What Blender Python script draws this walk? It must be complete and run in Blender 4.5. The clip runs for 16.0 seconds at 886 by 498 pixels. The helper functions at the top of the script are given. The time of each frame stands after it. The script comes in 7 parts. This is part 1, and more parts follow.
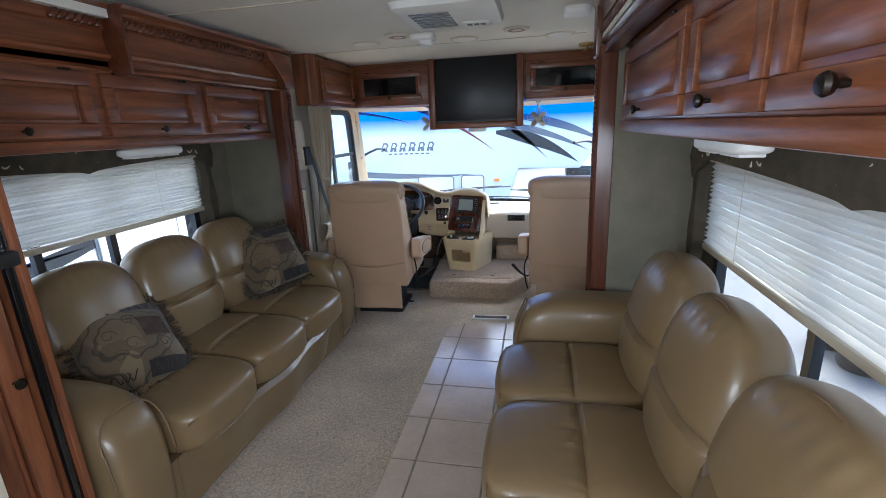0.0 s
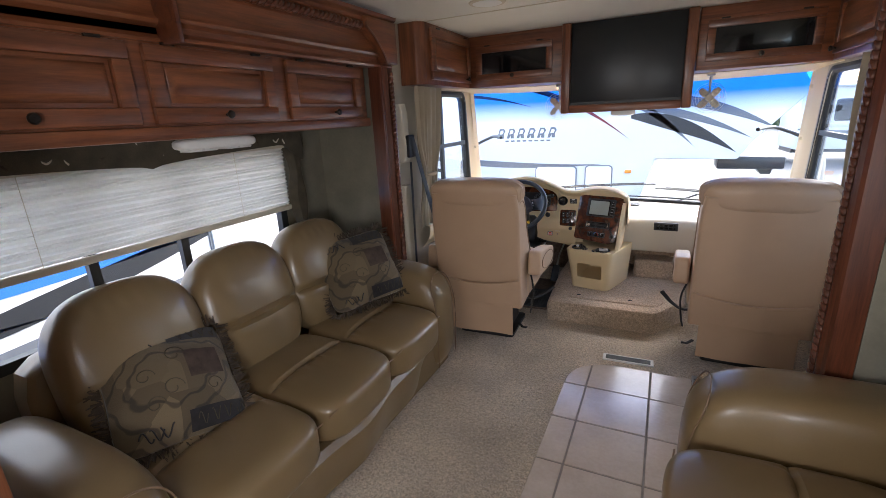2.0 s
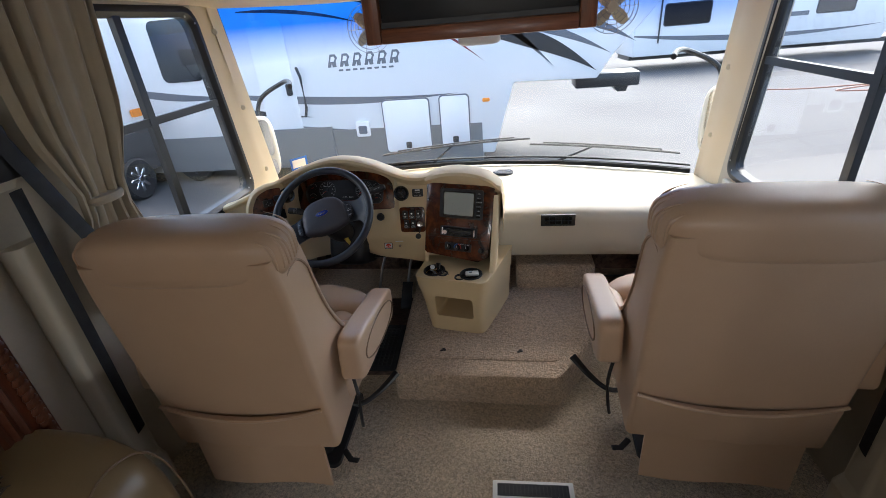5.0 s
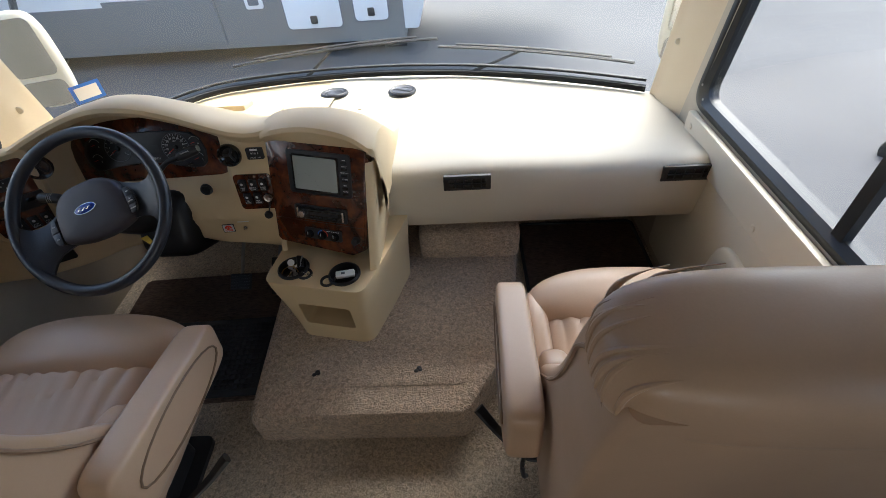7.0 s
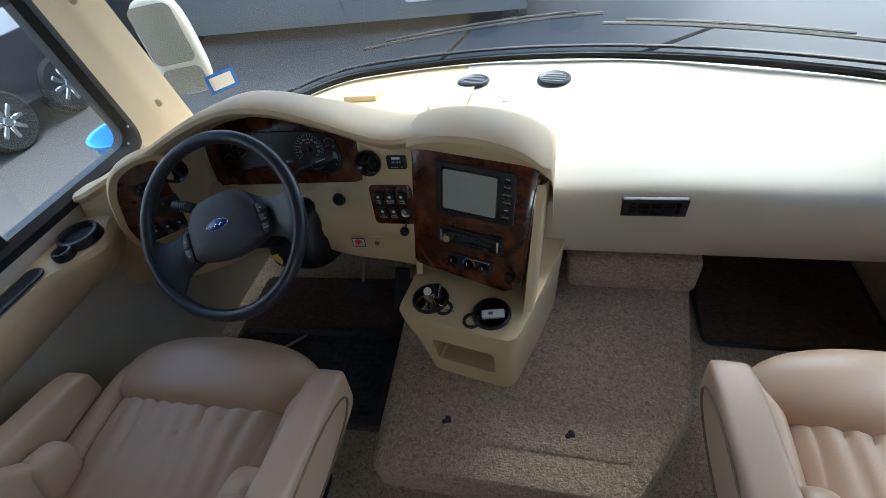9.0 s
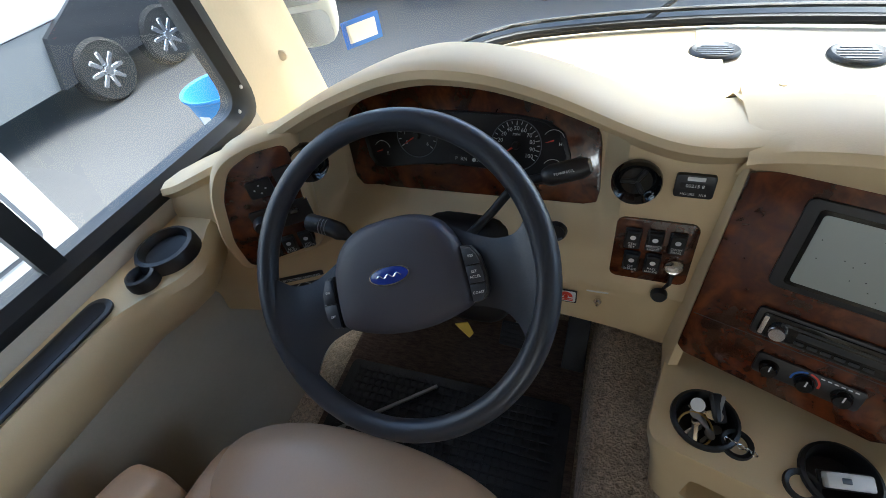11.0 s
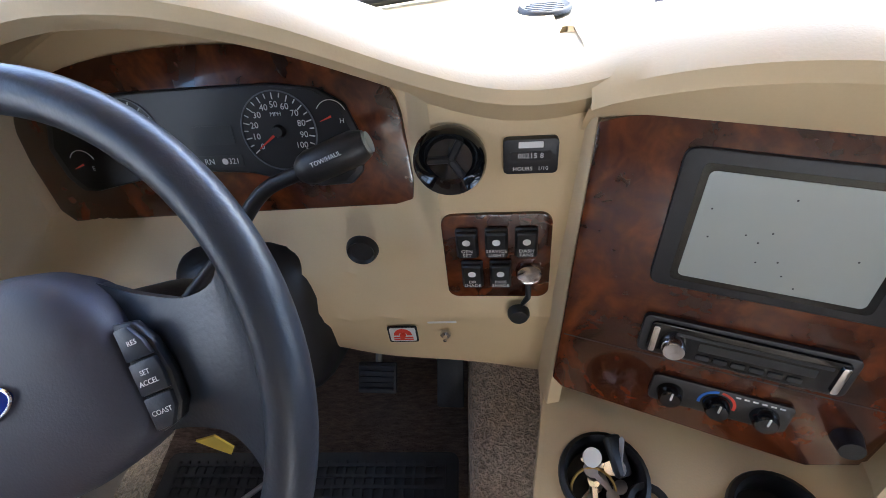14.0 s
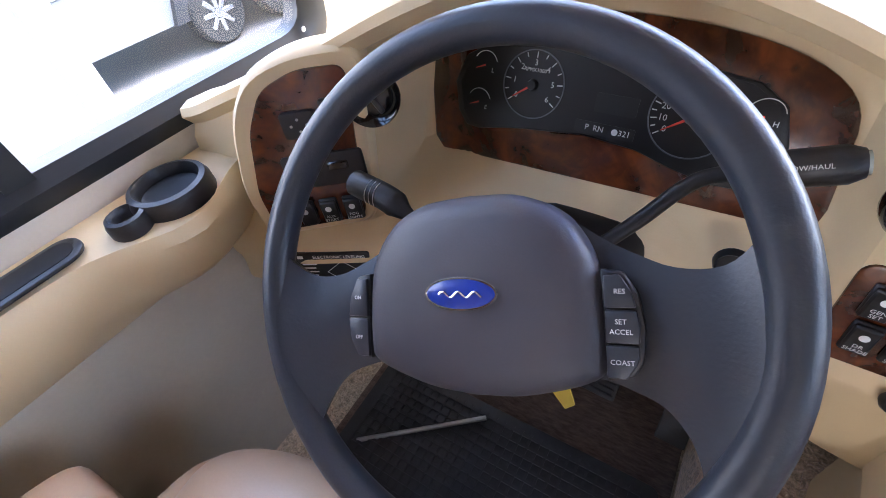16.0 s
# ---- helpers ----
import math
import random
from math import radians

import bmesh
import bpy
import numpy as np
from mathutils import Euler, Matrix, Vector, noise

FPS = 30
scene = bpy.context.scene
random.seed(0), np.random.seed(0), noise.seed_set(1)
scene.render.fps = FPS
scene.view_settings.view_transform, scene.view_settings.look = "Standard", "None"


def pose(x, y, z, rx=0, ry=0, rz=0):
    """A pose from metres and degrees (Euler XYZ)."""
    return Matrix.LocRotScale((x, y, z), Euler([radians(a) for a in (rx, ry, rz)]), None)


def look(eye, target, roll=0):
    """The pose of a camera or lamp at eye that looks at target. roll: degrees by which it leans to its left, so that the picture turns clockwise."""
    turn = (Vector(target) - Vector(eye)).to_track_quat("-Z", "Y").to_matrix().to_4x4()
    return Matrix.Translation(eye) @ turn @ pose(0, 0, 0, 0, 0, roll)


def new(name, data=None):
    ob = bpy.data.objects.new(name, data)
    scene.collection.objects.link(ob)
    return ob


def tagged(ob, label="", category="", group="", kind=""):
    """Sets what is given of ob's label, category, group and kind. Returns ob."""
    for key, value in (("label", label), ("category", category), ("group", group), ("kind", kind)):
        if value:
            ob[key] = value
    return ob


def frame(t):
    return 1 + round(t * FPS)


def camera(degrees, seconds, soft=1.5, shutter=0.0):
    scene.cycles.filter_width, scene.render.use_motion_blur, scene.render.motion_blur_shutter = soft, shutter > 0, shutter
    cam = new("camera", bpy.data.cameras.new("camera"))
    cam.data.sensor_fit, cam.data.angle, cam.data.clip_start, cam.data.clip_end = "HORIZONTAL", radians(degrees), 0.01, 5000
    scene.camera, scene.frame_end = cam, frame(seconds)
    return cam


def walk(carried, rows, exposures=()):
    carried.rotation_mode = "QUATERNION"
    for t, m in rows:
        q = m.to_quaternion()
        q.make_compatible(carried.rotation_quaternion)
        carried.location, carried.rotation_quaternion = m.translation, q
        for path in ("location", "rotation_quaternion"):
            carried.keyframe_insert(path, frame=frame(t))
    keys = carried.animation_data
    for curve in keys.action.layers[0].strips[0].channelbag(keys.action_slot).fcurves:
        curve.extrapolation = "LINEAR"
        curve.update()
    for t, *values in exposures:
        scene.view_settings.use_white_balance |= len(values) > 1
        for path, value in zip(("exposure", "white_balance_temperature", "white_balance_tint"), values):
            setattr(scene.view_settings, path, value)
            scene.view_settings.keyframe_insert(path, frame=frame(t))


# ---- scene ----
cam = camera(89.1, 16.0, soft=0.85)
PATH = [
    (0, (0.307, 0.434, 1.479), (-0.093, 2.321, 0.952), -2.4),
    (0.5, (0.264, 0.542, 1.471), (-0.28, 2.393, 0.943), -2.8),
    (1, (0.256, 0.711, 1.459), (-0.478, 2.494, 0.928), -3.2),
    (1.5, (0.176, 0.884, 1.445), (-0.673, 2.612, 0.904), -3.1),
    (2, (0.074, 1.082, 1.473), (-0.78, 2.8, 0.908), -2.9),
    (2.5, (-0.024, 1.319, 1.51), (-0.743, 3.073, 0.871), -2.7),
    (3, (-0.046, 1.619, 1.535), (-0.624, 3.416, 0.874), -3.3),
    (3.5, (-0.116, 1.895, 1.505), (-0.533, 3.7, 0.751), -3.1),
    (3.7, (-0.147, 2.003, 1.536), (-0.504, 3.801, 0.738), -3.4),
    (5.8, (-0.046, 3.027, 1.501), (-0.361, 4.694, 0.441), -6.1),
    (6, (-0.042, 3.107, 1.509), (-0.348, 4.727, 0.377), -6.3),
    (6.5, (0.03, 3.317, 1.515), (-0.202, 4.834, 0.233), -5.7),
    (7, (0.103, 3.452, 1.496), (0.013, 4.914, 0.134), -4.6),
    (7.5, (0.101, 3.561, 1.495), (0.193, 5.005, 0.113), -2.9),
    (8, (0.065, 3.669, 1.476), (0.108, 5.085, 0.064), -4.1),
    (8.5, (0.006, 3.741, 1.454), (-0.21, 5.132, 0.034), -7.8),
    (9, (-0.133, 3.751, 1.442), (-0.607, 5.097, 0.04), -11.5),
    (9.2, (-0.206, 3.75, 1.442), (-0.76, 5.069, 0.045), -12.8),
    (11.3, (-0.658, 4.172, 1.193), (-1.358, 5.372, -0.246), -13.0),
    (11.5, (-0.639, 4.212, 1.151), (-1.273, 5.434, -0.299), -12.7),
    (12, (-0.562, 4.285, 1.095), (-1.006, 5.557, -0.383), -11.4),
    (12.5, (-0.482, 4.326, 1.062), (-0.715, 5.643, -0.424), -9.0),
    (13, (-0.454, 4.337, 1.05), (-0.549, 5.664, -0.443), -7.6),
    (13.5, (-0.495, 4.338, 1.049), (-0.617, 5.67, -0.437), -7.9),
    (14, (-0.575, 4.33, 1.055), (-0.849, 5.654, -0.419), -9.3),
    (14.5, (-0.642, 4.317, 1.067), (-1.127, 5.588, -0.398), -11.2),
    (15, (-0.705, 4.292, 1.08), (-1.371, 5.498, -0.37), -11.5),
    (15.5, (-0.752, 4.272, 1.081), (-1.563, 5.393, -0.364), -11.5),
    (15.7, (-0.78, 4.262, 1.079), (-1.6, 5.369, -0.371), -10.3),
    (16, (-0.784, 4.253, 1.077), (-1.713, 5.29, -0.358), -10.7),
]
walk(cam, [(t, look(eye, target, roll)) for t, eye, target, roll in PATH], [(0, 3.15, 5450, 7), (1.0, 3.25, 6000, 12), (2.5, 3.2, 6200, 14), (3.5, 3.0, 6200, 13), (6.0, 2.5, 6300, 9), (7.5, 2.5, 6000, 7), (9.0, 2.3, 5600, 2), (11.5, 3.3, 5850, 3), (12.2, 3.6, 5800, 3), (13.0, 3.68, 5700, 5), (14.0, 3.9, 5800, 11), (16.0, 4.45, 5900, 18)])

# ---- light ----
world = bpy.data.worlds.new("sky")
scene.world = world
world.use_nodes = True
wn, wl = world.node_tree.nodes, world.node_tree.links
sky = wn.new("ShaderNodeTexSky")
sky.sky_type, sky.sun_disc = "NISHITA", False
sky.sun_elevation, sky.sun_rotation = radians(52), radians(23)
sky.air_density, sky.dust_density = 1.0, 3.5
wn["Background"].inputs["Strength"].default_value = 0.13
wl.new(sky.outputs[0], wn["Background"].inputs["Color"])
sun = new("sun", bpy.data.lights.new("sun", "SUN"))
sun.data.energy, sun.data.angle, sun.data.color = 0.9, radians(35), (1.0, 0.99, 0.97)
sun.matrix_basis = look((3, 7, 10), (0, 0, 0))


# added fill lamps in two unseen, made-up window openings behind the lounge
for wx, tx in ((-0.93, 0.6), (1.07, -0.6)):
    lamp = new("rear_fill_light", bpy.data.lights.new("rear_fill_light", "AREA"))
    lamp.data.shape, lamp.data.size, lamp.data.size_y, lamp.data.energy, lamp.data.color = "RECTANGLE", 0.8, 0.6, 3.8, (0.98, 0.98, 0.98)
    lamp.matrix_basis = look((wx, -0.45, 1.25), (tx, 0.6, 1.15))


# ---- building helpers ----
def part(name, bm, material, parent, label="", smooth=True, kind=""):
    """One mesh object out of a bmesh, under a thing or part."""
    me = bpy.data.meshes.new(name)
    if smooth:
        for f in bm.faces:
            f.smooth = True
    bm.to_mesh(me)
    bm.free()
    if smooth:
        me.set_sharp_from_angle(angle=radians(38))
    mats = material if isinstance(material, (list, tuple)) else [material]
    for m in mats:
        me.materials.append(m)
    ob = new(name, me)
    if parent is not None:
        ob.parent = parent
    return tagged(ob, label, kind=kind)


def thing(name, label, category, m=None, group="", kind=""):
    ob = new(name)
    ob.empty_display_size = 0.1
    if m is not None:
        ob.matrix_basis = m
    return tagged(ob, label, category, group, kind)


def structure(name, bm, material, label, category="", smooth=True):
    ob = part(name, bm, material, None, label, smooth)
    return tagged(ob, label, category or name.split("_")[0], kind="structure")


def xf(bm, m):
    bmesh.ops.transform(bm, matrix=m, verts=bm.verts)
    return bm


def join(*bms):
    out = bmesh.new()
    for b in bms:
        me = bpy.data.meshes.new("tmp")
        b.to_mesh(me)
        b.free()
        out.from_mesh(me)
        bpy.data.meshes.remove(me)
    return out


def box(x0, x1, y0, y1, z0, z1, r=0.0, seg=2):
    bm = bmesh.new()
    bmesh.ops.create_cube(bm, size=1)
    for v in bm.verts:
        v.co = Vector((x0 + (v.co.x + .5) * (x1 - x0), y0 + (v.co.y + .5) * (y1 - y0), z0 + (v.co.z + .5) * (z1 - z0)))
    if r > 0:
        bmesh.ops.bevel(bm, geom=list(bm.edges), offset=r, segments=seg, profile=0.5, affect="EDGES")
    return bm


def puff(sx, sy, sz, e=4.0, n=10, shape=None):
    """A rounded upholstered block centred on the origin; e: higher is boxier; shape moves points given in -1..1."""
    bm = bmesh.new()
    bmesh.ops.create_cube(bm, size=2)
    bmesh.ops.subdivide_edges(bm, edges=bm.edges, cuts=n, use_grid_fill=True)
    for v in bm.verts:
        p = Vector((math.sin(v.co.x * math.pi / 2 * .82) / math.sin(math.pi / 2 * .82), math.sin(v.co.y * math.pi / 2 * .82) / math.sin(math.pi / 2 * .82), math.sin(v.co.z * math.pi / 2 * .82) / math.sin(math.pi / 2 * .82)))
        k = (abs(p.x) ** e + abs(p.y) ** e + abs(p.z) ** e) ** (-1 / e)
        p = p * k
        if shape:
            p = shape(p)
        v.co = Vector((p.x * sx / 2, p.y * sy / 2, p.z * sz / 2))
    return bm


def prism(points, a, b, axis="x", r=0.0, seg=2):
    """A 2D outline drawn out from a to b along an axis. x: points are (y, z); y: (x, z); z: (x, y)."""
    bm = bmesh.new()
    put = {"x": lambda p, t: (t, p[0], p[1]), "y": lambda p, t: (p[0], t, p[1]), "z": lambda p, t: (p[0], p[1], t)}[axis]
    lo = [bm.verts.new(put(p, a)) for p in points]
    hi = [bm.verts.new(put(p, b)) for p in points]
    n = len(points)
    bm.faces.new(lo)
    bm.faces.new(list(reversed(hi)))
    for i in range(n):
        bm.faces.new((lo[i], hi[i], hi[(i + 1) % n], lo[(i + 1) % n]))
    bmesh.ops.recalc_face_normals(bm, faces=bm.faces)
    if r > 0:
        bmesh.ops.bevel(bm, geom=list(bm.edges), offset=r, segments=seg, profile=0.5, affect="EDGES", clamp_overlap=True)
    return bm


def rounded(x0, x1, y0, y1, r, n=6):
    """Outline of a rounded rectangle."""
    out = []
    for cx, cy, a in ((x1 - r, y1 - r, 0), (x0 + r, y1 - r, 90), (x0 + r, y0 + r, 180), (x1 - r, y0 + r, 270)):
        for i in range(n + 1):
            t = radians(a + 90 * i / n)
            out.append((cx + r * math.cos(t), cy + r * math.sin(t)))
    return out


def smooth_path(pts, n=8):
    """Points of a Catmull-Rom curve through pts."""
    p = [Vector(q) for q in pts]
    p = [2 * p[0] - p[1]] + p + [2 * p[-1] - p[-2]]
    out = []
    for i in range(1, len(p) - 2):
        for k in range(n):
            t = k / n
            out.append(.5 * ((2 * p[i]) + (p[i + 1] - p[i - 1]) * t + (2 * p[i - 1] - 5 * p[i] + 4 * p[i + 1] - p[i + 2]) * t * t + (3 * p[i] - p[i - 1] - 3 * p[i + 1] + p[i + 2]) * t ** 3))
    out.append(p[-2])
    return out


def tube(pts, r, sides=8, flat=1.0, up=(0, 0, 1), closed=False):
    """A round or flattened bar along points; r: a number or a function of 0..1."""
    bm = bmesh.new()
    pts = [Vector(p) for p in pts]
    n, rings = len(pts), []
    for i, p in enumerate(pts):
        d = (pts[(i + 1) % n] - pts[i - 1]) if closed else (pts[min(i + 1, n - 1)] - pts[max(i - 1, 0)])
        d.normalize()
        side = d.cross(Vector(up))
        if side.length < 1e-3:
            side = d.cross(Vector((1, 0, 0)))
        side.normalize()
        u = side.cross(d)
        rr = r(i / max(n - 1, 1)) if callable(r) else r
        rings.append([bm.verts.new(p + side * rr * math.cos(2 * math.pi * k / sides) + u * rr * flat * math.sin(2 * math.pi * k / sides)) for k in range(sides)])
    for i in range(n if closed else n - 1):
        a, b = rings[i], rings[(i + 1) % n]
        for k in range(sides):
            bm.faces.new((a[k], a[(k + 1) % sides], b[(k + 1) % sides], b[k]))
    if not closed:
        bm.faces.new(list(reversed(rings[0])))
        bm.faces.new(rings[-1])
    bmesh.ops.recalc_face_normals(bm, faces=bm.faces)
    return bm


def facing(bm, way):
    """Turns the faces of an open sheet so that they look along way."""
    if sum((f.normal * f.calc_area()).dot(Vector(way)) for f in bm.faces) < 0:
        bmesh.ops.reverse_faces(bm, faces=bm.faces)
    return bm


def lathe(profile, n=24):
    """Turns (radius, height) points round z."""
    bm = bmesh.new()
    rings = [[bm.verts.new((max(r, 1e-5) * math.cos(2 * math.pi * k / n), max(r, 1e-5) * math.sin(2 * math.pi * k / n), z)) for k in range(n)] for r, z in profile]
    for a, b in zip(rings, rings[1:]):
        for k in range(n):
            bm.faces.new((a[k], a[(k + 1) % n], b[(k + 1) % n], b[k]))
    for ring in (rings[0], rings[-1]):
        bm.faces.new(ring)
    bmesh.ops.remove_doubles(bm, verts=bm.verts, dist=1e-5)
    bmesh.ops.recalc_face_normals(bm, faces=bm.faces)
    return bm


def sheet(rows, closed_u=False, thick=0.0):
    """A surface through rows of points; thick: drawn out behind by that much."""
    bm = bmesh.new()
    g = [[bm.verts.new(p) for p in row] for row in rows]
    for a, b in zip(g, g[1:]):
        for k in range(len(a) - (0 if closed_u else 1)):
            bm.faces.new((a[k], a[(k + 1) % len(a)], b[(k + 1) % len(a)], b[k]))
    bmesh.ops.recalc_face_normals(bm, faces=bm.faces)
    if thick:
        bmesh.ops.solidify(bm, geom=list(bm.faces), thickness=thick)
    return bm


def cut_wall(axis, at, thick, a0, a1, z0, z1, holes=()):
    """A wall at x or y = at, thick to its outside, with rectangular openings (a0, a1, z0, z1) through it."""
    aa = sorted({a0, a1, *[h[0] for h in holes], *[h[1] for h in holes]})
    zz = sorted({z0, z1, *[h[2] for h in holes], *[h[3] for h in holes]})
    bms = bmesh.new()
    vs = {}

    def vert(a, z, d):
        k = (round(a, 5), round(z, 5), d)
        if k not in vs:
            q = at + d * thick
            vs[k] = bms.verts.new((q, a, z) if axis == "x" else (a, q, z))
        return vs[k]

    solid = {}
    for i in range(len(aa) - 1):
        for j in range(len(zz) - 1):
            ca, cz = (aa[i] + aa[i + 1]) / 2, (zz[j] + zz[j + 1]) / 2
            solid[i, j] = not any(h[0] < ca < h[1] and h[2] < cz < h[3] for h in holes)
    for (i, j), s in solid.items():
        if not s:
            continue
        c = [(aa[i], zz[j]), (aa[i + 1], zz[j]), (aa[i + 1], zz[j + 1]), (aa[i], zz[j + 1])]
        for d in (0, 1):
            bms.faces.new([vert(a, z, d) for a, z in c])
        for (p, q), nb in zip(((c[0], c[1]), (c[1], c[2]), (c[2], c[3]), (c[3], c[0])), ((i, j - 1), (i + 1, j), (i, j + 1), (i - 1, j))):
            if not solid.get(nb, False):
                bms.faces.new([vert(*p, 0), vert(*q, 0), vert(*q, 1), vert(*p, 1)])
    bmesh.ops.recalc_face_normals(bms, faces=bms.faces)
    return bms


# ---- materials ----
def nodes_of(name):
    m = bpy.data.materials.new(name)
    m.use_nodes = True
    nt = m.node_tree
    return m, nt, nt.nodes["Principled BSDF"]


def surf(name, color, rough=0.5, var=0.12, scale=6.0, fine=120.0, bump=0.15, metal=0.0, coat=0.0, sheen=0.0, stretch=(1, 1, 1), spread=0.1, dist=0.002, tint=None):
    """A surface with mottling at two scales, fine relief and uneven gloss. tint: a second colour mixed in by large stains."""
    m, nt, p = nodes_of(name)
    N, L = nt.nodes, nt.links
    tc, mp = N.new("ShaderNodeTexCoord"), N.new("ShaderNodeMapping")
    mp.inputs["Scale"].default_value = stretch
    L.new(tc.outputs["Object"], mp.inputs["Vector"])
    big, small = N.new("ShaderNodeTexNoise"), N.new("ShaderNodeTexNoise")
    big.inputs["Scale"].default_value, big.inputs["Detail"].default_value = scale, 4
    small.inputs["Scale"].default_value, small.inputs["Detail"].default_value = fine, 3
    for n in (big, small):
        L.new(mp.outputs[0], n.inputs["Vector"])
    mix = N.new("ShaderNodeMix")
    mix.data_type = "RGBA"
    c = Vector(color)
    other = Vector(tint) if tint else c * (1 - 2.2 * var)
    mix.inputs[6].default_value, mix.inputs[7].default_value = (*(c * (1 + var)), 1), (*other, 1)
    add = N.new("ShaderNodeMath")
    add.operation = "MULTIPLY_ADD"
    add.inputs[1].default_value, add.inputs[2].default_value = 0.4, -0.2
    L.new(small.outputs["Fac"], add.inputs[0])
    s2 = N.new("ShaderNodeMath")
    s2.operation = "ADD"
    L.new(add.outputs[0], s2.inputs[0])
    L.new(big.outputs["Fac"], s2.inputs[1])
    L.new(s2.outputs[0], mix.inputs[0])
    L.new(mix.outputs[2], p.inputs["Base Color"])
    rr = N.new("ShaderNodeMapRange")
    rr.inputs[3].default_value, rr.inputs[4].default_value = max(rough - spread, 0.02), min(rough + spread, 1)
    L.new(big.outputs["Fac"], rr.inputs[0])
    L.new(rr.outputs[0], p.inputs["Roughness"])
    bp = N.new("ShaderNodeBump")
    bp.inputs["Strength"].default_value, bp.inputs["Distance"].default_value = bump, dist
    L.new(small.outputs["Fac"], bp.inputs["Height"])
    L.new(bp.outputs[0], p.inputs["Normal"])
    p.inputs["Metallic"].default_value = metal
    p.inputs["Coat Weight"].default_value = coat
    p.inputs["Coat Roughness"].default_value = 0.12
    p.inputs["Sheen Weight"].default_value = sheen
    return m


def wood(name, dark, light, axis="y", rough=0.35, coat=0.25, grain=1.0):
    """Stained wood with long grain along an axis."""
    m, nt, p = nodes_of(name)
    N, L = nt.nodes, nt.links
    tc, mp = N.new("ShaderNodeTexCoord"), N.new("ShaderNodeMapping")
    mp.inputs["Scale"].default_value = {"x": (1.5, 22, 22), "y": (22, 1.5, 22), "z": (22, 22, 1.5)}[axis]
    L.new(tc.outputs["Object"], mp.inputs["Vector"])
    n1, n2, n3 = (N.new("ShaderNodeTexNoise") for _ in range(3))
    n1.inputs["Scale"].default_value, n1.inputs["Detail"].default_value, n1.inputs["Distortion"].default_value = 1.6 * grain, 6, 0.8
    n2.inputs["Scale"].default_value, n2.inputs["Detail"].default_value = 14 * grain, 3
    n3.inputs["Scale"].default_value = 3.0
    L.new(mp.outputs[0], n1.inputs["Vector"])
    L.new(mp.outputs[0], n2.inputs["Vector"])
    L.new(tc.outputs["Object"], n3.inputs["Vector"])
    a = N.new("ShaderNodeMath")
    a.operation = "MULTIPLY_ADD"
    a.inputs[1].default_value = 0.35
    L.new(n2.outputs["Fac"], a.inputs[0])
    L.new(n1.outputs["Fac"], a.inputs[2])
    ramp = N.new("ShaderNodeValToRGB")
    ramp.color_ramp.elements[0].position, ramp.color_ramp.elements[1].position = 0.42, 0.9
    ramp.color_ramp.elements[0].color, ramp.color_ramp.elements[1].color = (*dark, 1), (*light, 1)
    L.new(a.outputs[0], ramp.inputs[0])
    hs = N.new("ShaderNodeHueSaturation")
    v = N.new("ShaderNodeMapRange")
    v.inputs[3].default_value, v.inputs[4].default_value = 0.78, 1.2
    L.new(n3.outputs["Fac"], v.inputs[0])
    L.new(v.outputs[0], hs.inputs["Value"])
    L.new(ramp.outputs[0], hs.inputs["Color"])
    L.new(hs.outputs[0], p.inputs["Base Color"])
    p.inputs["Roughness"].default_value, p.inputs["Coat Weight"].default_value, p.inputs["Coat Roughness"].default_value = rough, coat, 0.18
    bp = N.new("ShaderNodeBump")
    bp.inputs["Strength"].default_value, bp.inputs["Distance"].default_value = 0.12, 0.001
    L.new(a.outputs[0], bp.inputs["Height"])
    L.new(bp.outputs[0], p.inputs["Normal"])
    return m


